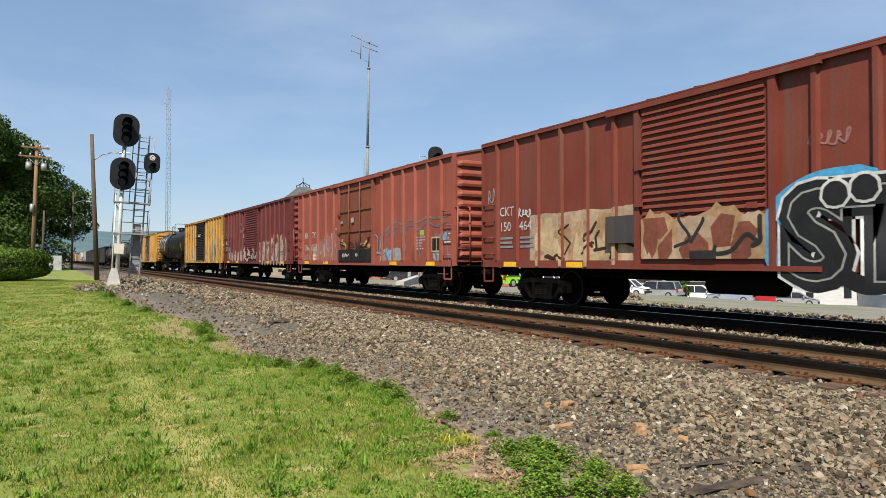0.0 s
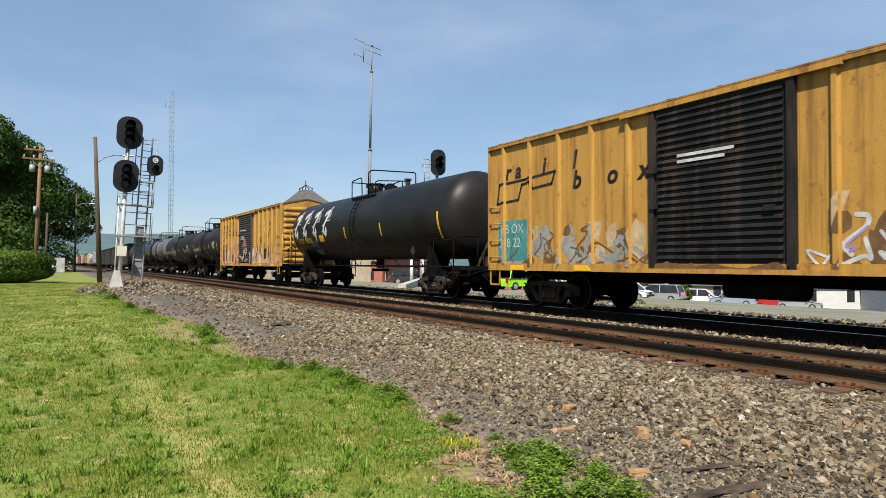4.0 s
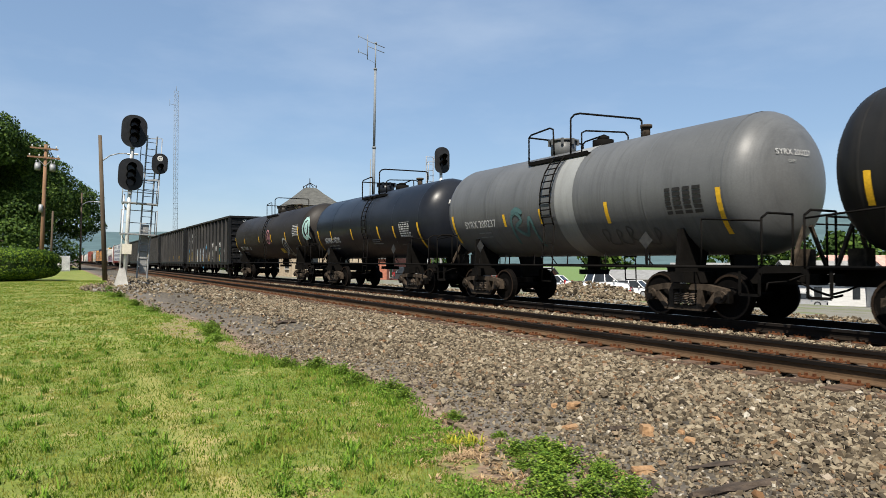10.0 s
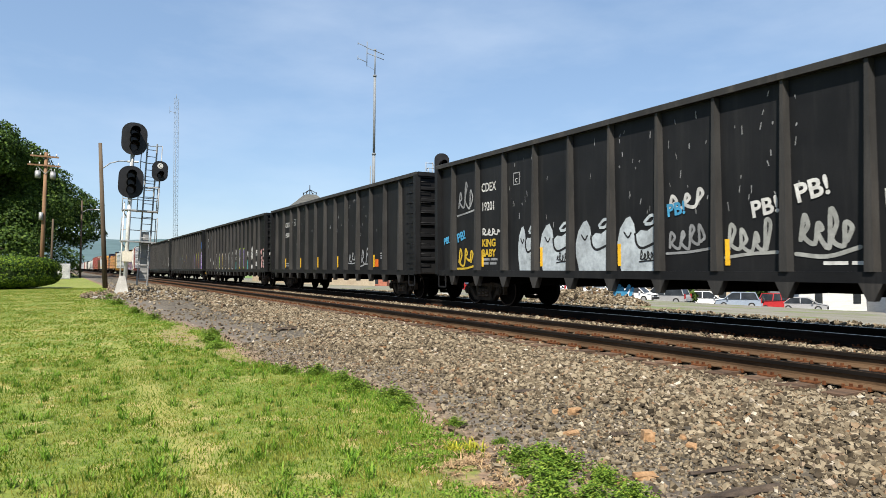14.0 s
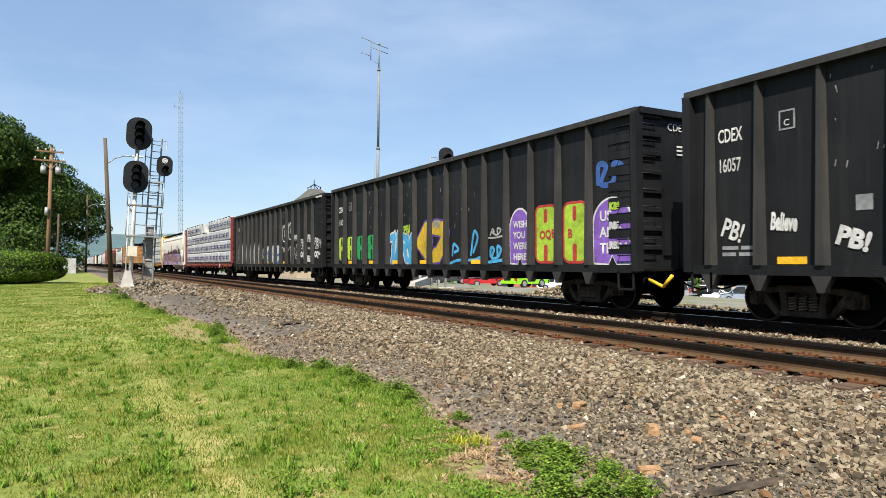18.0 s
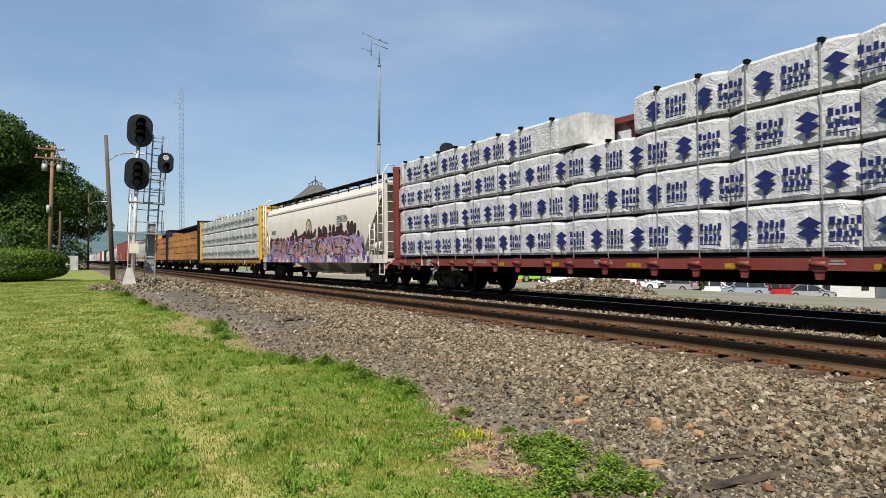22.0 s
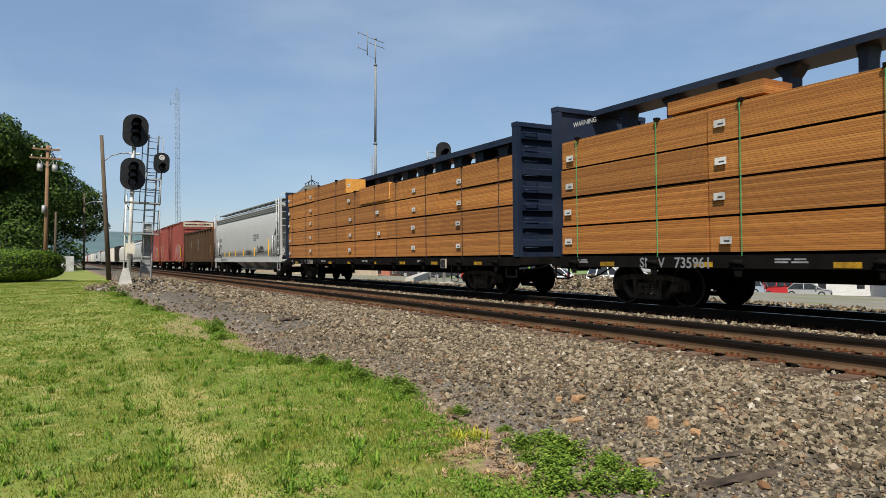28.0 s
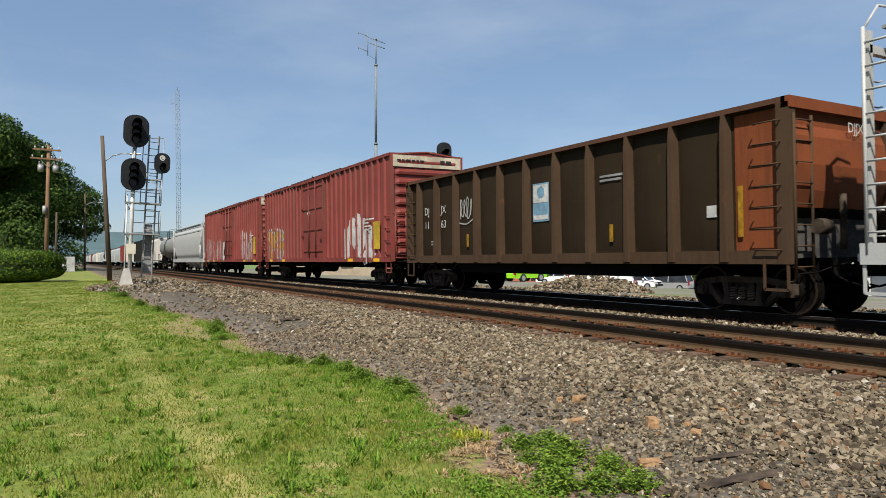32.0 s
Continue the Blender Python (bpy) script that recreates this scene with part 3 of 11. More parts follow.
def graffiti(car, x, y, z, w, h, n, fill, line, seed, steps=(), wrap=None, thick=0.16, halo=None, wild=0.0, fill2=None, shine=None):
    """Letters nobody can read: overlapping strokes with an outline, n letters from y towards the front."""
    r = random.Random(seed)
    fat = thick * (h / 1.2)
    edge = min(0.07, fat * 0.45)
    strokes = []
    cw = w / n
    for i in range(n):
        c = y - (i + 0.5) * cw
        grid = [(c + gx * 0.36 * cw, z + h * (0.5 + gz * 0.4)) for gx in (-1, 0, 1) for gz in (-1, 0, 1)]
        r.shuffle(grid)
        path = [(a + r.uniform(-0.13, 0.13) * cw, b + r.uniform(-0.10, 0.10) * h) for a, b in grid[: r.choice((4, 5, 5, 6))]]
        path.sort(key=lambda q: q[1] + r.uniform(-0.35, 0.35) * h)
        strokes += list(zip(path, path[1:]))
        if r.random() < 0.4 + wild:
            q = path[r.choice((0, -1))]
            strokes.append((q, (q[0] + r.uniform(-0.5, 0.5) * cw, q[1] + r.uniform(-0.2, 0.2) * h)))
    mode = bar_stroke if r.random() < 0.65 else capsule
    drape.base = 0.0
    layers = [(fill, fat, 0.006), (line, fat + edge, 0.003)] + ([(halo, fat + edge * 2.4, 0.001)] if halo else [])
    if fill2 or wild:
        layers.append((fill2 or line, fat * 0.45, 0.009))
    if shine:
        layers.append((shine, fat * 0.14, 0.012))
    for k, (mat, rad, lift) in enumerate(layers):
        bm = bmesh.new()
        for j, (a, b) in enumerate(strokes):
            if lift in (0.009, 0.012) and (j + k) % 3 == 0:
                continue
            mode(bm, a, b, rad, -lift - j * 0.00006)
        drape(bm, [(a, b, q - x) for a, b, q in steps], wrap)
        bmesh.ops.translate(bm, verts=bm.verts, vec=(x, 0, 0))
        tagged(part("graffiti", bm, mat, car), "spray-painted graffiti strokes", kind="stuff")


def swoosh(car, x, pts, r, mat, steps=(), wrap=None, k=6, soft=0.0, name="graffiti"):
    """One smooth brush stroke through points of the (y, z) plane; r may swell along the way."""
    bm = bmesh.new()
    p = [Vector(q) for q in pts]
    p = [p[0] * 2 - p[1]] + p + [p[-1] * 2 - p[-2]]
    run = []
    for i in range(1, len(p) - 2):
        for j in range(k):
            t = j / k
            run.append(0.5 * (2 * p[i] + (p[i + 1] - p[i - 1]) * t + (2 * p[i - 1] - 5 * p[i] + 4 * p[i + 1] - p[i + 2]) * t * t + (3 * p[i] - p[i - 1] - 3 * p[i + 1] + p[i + 2]) * t ** 3))
    run.append(p[-2])
    for i, (a, b) in enumerate(zip(run, run[1:])):
        capsule(bm, a, b, r * (1 + soft * math.sin(i * 0.9)), -0.003 - 0.00004 * i, 4)
    drape.base = 0.0
    drape(bm, [(a, b, q - x) for a, b, q in steps], wrap)
    bmesh.ops.translate(bm, verts=bm.verts, vec=(x, 0, 0))
    return tagged(part(name, bm, mat, car), "spray-painted stroke", kind="stuff")


def scrawl(car, x, y, z, w, h, seed, mat, r=0.03, n=5, steps=(), wrap=None, flourish=True):
    """An unreadable handwritten tag: looping cursive strokes and an underline."""
    g = random.Random(seed)
    pts = []
    for i in range(n):
        c = y - w * (i + 0.4) / n
        up = h * g.uniform(0.6, 1.0)
        pts += [(c + 0.25 * w / n, z + g.uniform(0, 0.25) * h), (c + g.uniform(-0.1, 0.25) * w / n, z + up), (c - 0.3 * w / n, z + up * g.uniform(0.5, 0.9)), (c + 0.05 * w / n, z + h * g.uniform(0.1, 0.45))]
    swoosh(car, x, pts, r, mat, steps, wrap, 4)
    if flourish:
        swoosh(car, x, [(y + 0.05 * w, z - 0.12 * h), (y - 0.5 * w, z - g.uniform(0.0, 0.2) * h), (y - 1.05 * w, z + 0.02 * h)], r * 0.9, mat, steps, wrap, 4)


def blot(car, x, ya, yb, z0, z1, shape, mat, name="graffiti"):
    """A filled paint shape given in a unit square, its left edge at yb."""
    bm = bmesh.new()
    bm.faces.new([bm.verts.new((x, yb - (yb - ya) * a, z0 + (z1 - z0) * b)) for a, b in shape])
    return part(name, bm, mat, car)


FIN = ((0.12, 0.0), (0.03, 0.3), (0.02, 0.55), (0.10, 0.8), (0.25, 0.97), (0.36, 1.0), (0.46, 0.86), (0.5, 0.66), (0.62, 0.74), (0.78, 0.72), (0.98, 0.82), (0.98, 0.0))
ARCH = tuple((0.5 - 0.5 * math.cos(a), 0.62 + 0.38 * math.sin(a)) for a in np.linspace(0, math.pi, 13)) + ((1.0, 0.45), (0.9, 0.38), (1.0, 0.3), (1.0, 0.02), (0.62, 0.0), (0.5, 0.14), (0.4, 0.0), (0.0, 0.02))


def spray_band(car, x, y0, y1, z0, z1, mats, seed, steps=(), n=24, size=0.42, wrap=None):
    """Overlapping patches of faded paint along the foot of a car, ragged at the top."""
    g = random.Random(seed)
    for k, mat in enumerate(mats):
        bm = bmesh.new()
        for i in range(n):
            cy, cz = g.uniform(y0, y1), z0 + (z1 - z0) * g.random() ** 1.3
            ry, rz = size * g.uniform(0.35, 1.0), size * g.uniform(0.5, 1.5)
            m = g.choice((5, 6, 7))
            t0, lean = g.random() * 6, g.uniform(-0.35, 0.35)
            pts = []
            for j in range(m):
                a, q = t0 + j * math.tau / m, g.uniform(0.6, 1.1)
                pz = min(z1 + 0.05, max(z0, cz + rz * q * math.sin(a)))
                pts.append((min(y1, max(y0, cy + ry * q * math.cos(a) + lean * (pz - cz))), pz))
            area = sum(a[0] * b[1] - b[0] * a[1] for a, b in zip(pts, pts[1:] + pts[:1]))
            if abs(area) > 0.01:
                bm.faces.new([bm.verts.new((-0.0005 * k - 0.00001 * i, p, q)) for p, q in pts])
        drape.base = 0.0
        drape(bm, [(a, b, q - x) for a, b, q in steps], wrap)
        bmesh.ops.translate(bm, verts=bm.verts, vec=(x, 0, 0))
        tagged(part("graffiti", bm, mat, car), "patches of faded spray paint", kind="stuff")


def smooth_run(pts, k=6):
    """Points along a smooth curve through the given ones."""
    p = [Vector(q) for q in pts]
    p = [p[0] * 2 - p[1]] + p + [p[-1] * 2 - p[-2]]
    run = []
    for i in range(1, len(p) - 2):
        for j in range(k):
            t = j / k
            run.append(0.5 * (2 * p[i] + (p[i + 1] - p[i - 1]) * t + (2 * p[i - 1] - 5 * p[i] + 4 * p[i + 1] - p[i + 2]) * t * t + (3 * p[i] - p[i - 1] - 3 * p[i + 1] + p[i + 2]) * t ** 3))
    return run + [p[-2]]


def field(car, x, y0, y1, z0, z1, mat, seed, steps=(), ragged=0.25):
    """One broad coat of spray paint with a wavering top edge."""
    bm = bmesh.new()
    n = max(4, int((y1 - y0) / 0.12))
    for i in range(n):
        ya, yb = y0 + (y1 - y0) * i / n, y0 + (y1 - y0) * (i + 1) / n
        top = [z1 - ragged * (0.5 + 0.9 * noise.noise((y * 1.3, seed, 0.0)) + 0.5 * noise.noise((y * 5.0, seed, 3.0))) for y in (ya, yb)]
        bm.faces.new([bm.verts.new((0.0, p, q)) for p, q in ((ya, z0), (yb, z0), (yb, top[1]), (ya, top[0]))])
    drape.base = 0.0
    drape(bm, [(a, b, q - x) for a, b, q in steps])
    bmesh.ops.translate(bm, verts=bm.verts, vec=(x, 0, 0))
    tagged(part("graffiti", bm, mat, car), "broad coat of faded spray paint", kind="stuff")


def ink(car, x, y0, y1, z0, z1, mat, seed, steps=(), r=(0.015, 0.04), per=2.2, bend=1.0, k=4):
    """Many unreadable letter strokes over one stretch: bent verticals, hooks and loops."""
    g = random.Random(seed)
    bm = bmesh.new()
    w, h = y1 - y0, z1 - z0
    for i in range(int(w * per)):
        cy = y0 + w * (i + g.random()) / (w * per)
        a, size = g.uniform(z0, z0 + 0.35 * h), h * g.uniform(0.35, 0.75)
        pts = [(cy, a)]
        for j in range(g.choice((2, 3, 4))):
            q = pts[-1]
            pts.append((min(y1, max(y0, q[0] + g.uniform(-0.38, 0.38) * bend)), min(z1, max(z0, q[1] + size * g.uniform(-0.25, 0.7)))))
        th = g.uniform(*r)
        run = smooth_run(pts, k) if k > 1 else [Vector(q) for q in pts]
        for j, (p, q) in enumerate(zip(run, run[1:])):
            capsule(bm, p, q, th, -0.0002 * (i % 9) - 0.00001 * j, 3)
    drape.base = 0.0
    drape(bm, [(a, b, q - x) for a, b, q in steps])
    bmesh.ops.translate(bm, verts=bm.verts, vec=(x, 0, 0))
    tagged(part("graffiti", bm, mat, car), "unreadable spray-painted strokes", kind="stuff")


def dots(car, x, y0, y1, z0, z1, mat, seed, n, r0=0.03, r1=0.07):
    g = random.Random(seed)
    bm = bmesh.new()
    for i in range(n):
        c = (g.uniform(y0, y1), g.uniform(z0, z1))
        capsule(bm, c, (c[0] + 0.005, c[1]), g.uniform(r0, r1), x - i * 0.00001)
    tagged(part("graffiti", bm, mat, car), "round spray-painted dots", kind="stuff")


# ---- freight cars: local y along the train (towards its tail), x across, z from the rail top ----
def paint(name, c, dirt=(0.09, 0.06, 0.045), rust=0.35, rough=0.55, streak=0.5, fade=0.25):
    """Old car paint: faded patches, vertical streaks, rust blooms."""
    m, n, l, b = nodes_of(name)
    big = tex(n, l, 0.55, 5, 0.6)
    run = tex(n, l, 1.0, 5, 0.65, (1.0, 5.0, 0.35))
    spot = tex(n, l, 2.6, 8, 0.7, (1, 1, 0.8))
    fine = tex(n, l, 34.0, 3, 0.6)
    pale = tuple(min(1, v * (1 + fade) + 0.04 * fade) for v in c)
    col = ramp(n, l, big.outputs["Fac"], ((0.3, c), (0.7, pale)))
    col = mix(n, l, math_node(n, l, "MULTIPLY", ramp(n, l, run.outputs["Fac"], ((0.5, (0, 0, 0)), (0.72, (1, 1, 1)))), streak), col, dirt)
    thin = tex(n, l, 1.0, 8, 0.72, (1.0, 15.0, 0.5), shift=(3, 7, 1))
    col = mix(n, l, math_node(n, l, "MULTIPLY", ramp(n, l, thin.outputs["Fac"], ((0.52, (0, 0, 0)), (0.66, (1, 1, 1)))), streak * 0.75), col, tuple(0.35 * v + 0.3 * d for v, d in zip(c, dirt)))
    fleck = tex(n, l, 22.0, 6, 0.75)
    col = mix(n, l, math_node(n, l, "MULTIPLY", ramp(n, l, fleck.outputs["Fac"], ((0.62, (0, 0, 0)), (0.68, (1, 1, 1)))), min(1.0, 0.25 + rust)), col, tuple(0.4 * v + 0.01 for v in c))
    rs = ramp(n, l, spot.outputs["Fac"], ((0.68 - rust * 0.16, (0, 0, 0)), (0.80 - rust * 0.1, (1, 1, 1))))
    col = mix(n, l, math_node(n, l, "MULTIPLY", rs, min(1.0, rust * 1.6)), col, (0.13, 0.05, 0.022))
    col = mix(n, l, 1.0, col, ramp(n, l, fine.outputs["Fac"], ((0.2, (0.85, 0.85, 0.85)), (0.8, (1.1, 1.1, 1.1)))), "MULTIPLY")
    l.new(col, b.inputs["Base Color"])
    b.inputs["Roughness"].default_value = rough
    b.inputs["Specular IOR Level"].default_value = 0.28 if max(c) > 0.05 else 0.14
    bump(n, l, b, big.outputs["Fac"], 0.25, 0.05)
    return m


def flat_paint(name, c):
    return mk(name, tuple(v * 0.44 for v in c), tuple(min(1, v * 0.8) for v in c), 1.7, 0.6, 0, 9, 0)


P_WHITE = flat_paint("spray_white", (0.68, 0.68, 0.66))
P_BLACK = flat_paint("spray_black", (0.02, 0.02, 0.022))
P_CREAM = flat_paint("spray_cream", (0.62, 0.46, 0.27))
P_BLUE = flat_paint("spray_sky_blue", (0.08, 0.38, 0.66))
P_PINK = flat_paint("spray_pink", (0.60, 0.27, 0.30))
P_PURPLE = flat_paint("spray_purple", (0.13, 0.07, 0.28))
P_LILAC = flat_paint("spray_lilac", (0.40, 0.30, 0.52))
P_LIME = flat_paint("spray_lime", (0.42, 0.62, 0.06))
P_GREEN = flat_paint("spray_green", (0.03, 0.36, 0.10))
P_TEAL = flat_paint("spray_teal", (0.08, 0.33, 0.33))
P_GOLD = flat_paint("spray_gold", (0.62, 0.42, 0.04))
P_RED = flat_paint("spray_red", (0.50, 0.06, 0.05))
P_GREY = flat_paint("spray_grey", (0.30, 0.31, 0.32))
P_MAROON = flat_paint("spray_dark_maroon", (0.05, 0.022, 0.024))
P_SALMON = flat_paint("spray_salmon", (0.60, 0.24, 0.18))

P_DULLPINK = flat_paint("spray_dull_pink", (0.36, 0.17, 0.14))
P_TEALTAG = flat_paint("spray_faded_teal", (0.22, 0.20, 0.16))
P_FADEBLUE = flat_paint("spray_faded_blue", (0.16, 0.19, 0.25))
P_PINKISH = flat_paint("spray_pale_salmon", (0.50, 0.27, 0.22))
P_BUFF = flat_paint("spray_faded_buff", (0.50, 0.36, 0.24))
P_BLUSH = flat_paint("spray_faded_blush", (0.54, 0.44, 0.37))
P_DARKBROWN = flat_paint("spray_dark_brown", (0.06, 0.028, 0.018))
P_SMUDGE = flat_paint("rubbed_brown_smudge", (0.20, 0.11, 0.05))
P_CREAMBAND = flat_paint("old_cream_band", (0.62, 0.55, 0.42))
P_SOOTBAR = flat_paint("dark_stencil", (0.03, 0.03, 0.03))
XP, XR = -1.55, -1.63   # car side panel, rib face


def rib_post(bm, y, z0, z1, w=0.11, deep=None, side=-1):
    x0, x1 = side * 1.55, side * (deep or 1.63)
    ring_loft(bm, [[(x0, y - w / 2 - 0.02, z), (x1, y - w / 2 + 0.015, z), (x1, y + w / 2 - 0.015, z), (x0, y + w / 2 + 0.02, z)] for z in (z0, z1)])


def box_car(u0, u1, color, top, label, ribs, door=None, door_color=None, door_kind="louver", smooth=False, white_end=False, rust=0.35, low=1.0,
            roof_color=None, group="freight train", chord_color=None, pitch=0.24):
    """A box car. ribs: y places of the side posts; door: (y0, y1)."""
    half = (u1 - u0) / 2
    car = thing("boxcar", pose(TRAIN_C, (u0 + u1) / 2, RAIL_Z), label, "train car", group)
    body_m = color
    bm = bmesh.new()
    prism(bm, [(-1.55, low + 0.12), (1.55, low + 0.12), (1.55, top - 0.02), (0, top + pitch), (-1.55, top - 0.02)], -half + 0.06, half - 0.06)
    part("body", bm, body_m, car)
    bm = bmesh.new()
    prism(bm, [(-1.64, top - 0.06), (-1.56, top - 0.10), (0, top + pitch + 0.01), (1.56, top - 0.10), (1.64, top - 0.06), (0, top + pitch + 0.06)], -half + 0.02, half - 0.02)
    for i in range(int(half * 2 / 1.2)):
        y = -half + 0.7 + i * 1.2
        beam(bm, (-1.6, y, top - 0.03), (0, y, top + pitch + 0.08), 0.07, 0.05)
        beam(bm, (1.6, y, top - 0.03), (0, y, top + pitch + 0.08), 0.07, 0.05)
    part("roof", bm, roof_color or body_m, car)
    # top plate and side sill
    for nm, z0, z1, x in (("top_chord", top - 0.14, top - 0.03, -1.635), ("side_sill", low - 0.02, low + 0.17, -1.61)):
        for s in (-1, 1):
            bm = bmesh.new()
            box(bm, min(s * 1.552, s * -x), max(s * 1.552, s * -x), -half + 0.03, half - 0.03, z0, z1)
            part(nm, bm, chord_color if chord_color and nm == "top_chord" else body_m, car)
    for y in ribs:
        for s in (-1, 1):
            part("side_post", made(rib_post, y, low + 0.17, top - 0.14, side=s), body_m, car)
    if smooth:
        for i in range(18):
            y = -half + 0.5 + i * (2 * half - 1.0) / 17
            part("panel_seam", made(box, -1.556, -1.55, y - 0.02, y + 0.02, low + 0.2, top - 0.16), body_m, car)
    # corner posts
    for s in (-1, 1):
        for q in (-1, 1):
            bm = bmesh.new()
            box(bm, min(s * 1.45, s * 1.61), max(s * 1.45, s * 1.61), q * half - 0.07 if q > 0 else -half, half if q > 0 else -half + 0.07, low + 0.0, top - 0.05)
            part("corner_post", bm, body_m, car, bevel=0.012)
    # pressed ends: rounded horizontal corrugations
    nrib = 10
    for q in (-1, 1):
        for i in range(nrib):
            z = low + 0.34 + i * (top - low - 0.5) / (nrib - 0.5)
            hh = (top - low) / nrib * 0.30
            bm = bmesh.new()
            rings = []
            for t in (0, 0.25, 0.5, 0.75, 1.0):
                a = math.pi * t
                rings.append((z - hh * math.cos(a), 0.02 + 0.075 * math.sin(a)))
            ring_loft(bm, [[(x, q * (half - 0.06) + q * d * (1 if abs(x) < 1.3 else 0.15), zz) for zz, d in rings] for x in (-1.42, -1.25, 1.25, 1.42)], smooth=False)
            part("end_rib", bm, body_m, car)
    if white_end:
        for q in (-1, 1):
            bm = bmesh.new()
            box(bm, -1.5, 1.5, q * half - 0.02, q * half + 0.05, top - 0.55, top - 0.1)
            part("end_band", bm, P_CREAMBAND, car, "white band across the top of the end")
            if q < 0:
                bars(car, -half - 0.054, -1.35, top - 0.33, P_SOOTBAR, ((0.16, 0.1, 0.2, 0.14, 0.1, 0.18),), h=0.06, end=True)
                bars(car, -half - 0.054, 0.55, top - 0.36, P_SOOTBAR, ((0.2, 0.24),), h=0.12, end=True)
    # door
    if door:
        dm = door_color or body_m
        y0, y1 = door
        bm = bmesh.new()
        box(bm, -1.60, -1.551, y0, y1, low + 0.12, top - 0.16)
        d = part("door", bm, dm, car, "sliding door with pressed ribs")
        if door_kind == "louver":
            k = 22
            for i in range(k):
                z = low + 0.3 + i * (top - low - 0.62) / (k - 1)
                bm = bmesh.new()
                ring_loft(bm, [[(-1.60, y, z - 0.05), (-1.655, y, z - 0.03), (-1.645, y, z + 0.02), (-1.60, y, z + 0.05)] for y in (y0 + 0.12, y1 - 0.12)])
                part("door_rib", bm, dm, d)
        else:
            for i in range(4):
                z = low + 0.55 + i * (top - low - 1.0) / 3
                part("door_rib", made(box, -1.64, -1.60, y0 + 0.1, y1 - 0.1, z - 0.05, z + 0.05), dm, d)
            for f in (0.33, 0.66):
                yy = y0 + (y1 - y0) * f
                bm = bmesh.new()
                rod(bm, (-1.66, yy, low + 0.2), (-1.66, yy, top - 0.2), 0.025, 6)
                part("locking_bar", bm, dm, d)
        for yy in (y0 - 0.03, y1 + 0.03):
            part("door_post", made(box, -1.66, -1.551, yy - 0.07, yy + 0.07, low + 0.0, top - 0.14), dm if door_kind == "louver" else body_m, car)
        for nm, z in (("door_track", low - 0.02), ("door_hood", top - 0.2)):
            part(nm, made(box, -1.69, -1.60, y0 - 0.9, y1 + 0.9, z, z + 0.09), body_m, car)
        for ya, za in ((y0 + 0.25, low + 1.1), (y1 - 0.15, low + 1.3), (y1 - 0.15, top - 1.5)):
            part("door_latch", made(box, -1.70, -1.655, ya, ya + 0.2, za, za + 0.11), dm, d)
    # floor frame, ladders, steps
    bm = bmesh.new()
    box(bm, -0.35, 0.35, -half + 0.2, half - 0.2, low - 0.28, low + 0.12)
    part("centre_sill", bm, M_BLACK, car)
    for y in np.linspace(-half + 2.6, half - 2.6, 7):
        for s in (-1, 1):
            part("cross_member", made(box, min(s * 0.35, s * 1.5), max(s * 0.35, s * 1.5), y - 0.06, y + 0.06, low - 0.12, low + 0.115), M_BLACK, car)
    bm = bmesh.new()
    rod(bm, (-0.9, -1.2, low - 0.3), (-0.9, 0.4, low - 0.3), 0.2, 10)
    pipe(bm, [(-0.7, -half + 2, low - 0.2), (-0.7, half - 2, low - 0.2)], 0.03)
    part("brake_cylinder", bm, M_BLACK, car)
    for q in (-1, 1):
        yy = q * (half - 0.1)
        ladder(car, body_m, XP, yy, yy - q * 0.5, low + 0.35, low + 1.75, 4)
        stirrup(car, body_m, -1.58, yy, yy - q * 0.45, low + 0.02, low - 0.42)
    end_ladder(car, body_m, -half - 0.1, -1.5, -1.05, low + 0.15, low + 1.75, 5)
    for xx in (-1.5, -1.05):
        bm = bmesh.new()
        pipe(bm, [(xx, -half, low + 0.02), (xx, -half - 0.15, low + 0.02), (xx, -half - 0.15, low + 1.85), (xx, -half, low + 1.85)], 0.022, 6)
        part("ladder_stile", bm, body_m, car)
    bm = bmesh.new()
    n = 16
    rod(bm, (0.55, -half - 0.28, low + 1.0), (0.55, -half, low + 1.0), 0.03, 6)
    pipe(bm, [(0.55 + 0.28 * math.cos(i * math.tau / n), -half - 0.25, low + 1.0 + 0.28 * math.sin(i * math.tau / n)) for i in range(n + 1)], 0.02, 5)
    for i in range(4):
        a = i * math.tau / 4
        rod(bm, (0.55, -half - 0.25, low + 1.0), (0.55 + 0.28 * math.cos(a), -half - 0.25, low + 1.0 + 0.28 * math.sin(a)), 0.014, 5)
    part("brake_wheel", bm, M_TRUCK, car)
    part("crossover_platform", made(box, -1.4, 1.4, -half - 0.32, -half, low - 0.02, low + 0.03), M_BLACK, car)
    add_trucks(car, half - 2.1)
    add_couplers(car, half)
    for y in (half - 1.4, half - 4.0, -half + 1.4, -half + 4.2):
        part("reflector", made(box, -1.626, -1.612, y - 0.28, y + 0.28, low + 0.0, low + 0.13), M_YELLOW, car, "yellow reflector strip")
    return car, half


def posts(half, n_left, n_right, door, end=0.75):
    a = list(np.linspace(door[1] + 0.75, half - end, n_left)) if n_left else []
    b = list(np.linspace(-half + end, door[0] - 0.75, n_right)) if n_right else []
    return [float(v) for v in a + b]


def steps_of(ribs, door=None):
    s = [(y - 0.055, y + 0.055, XR) for y in ribs]
    if door:
        s.append((door[0], door[1], -1.66))
    return s


M_PLACARD = mk("dull_placard_metal", (0.012, 0.012, 0.012), (0.04, 0.04, 0.038), 6.0, 0.7)


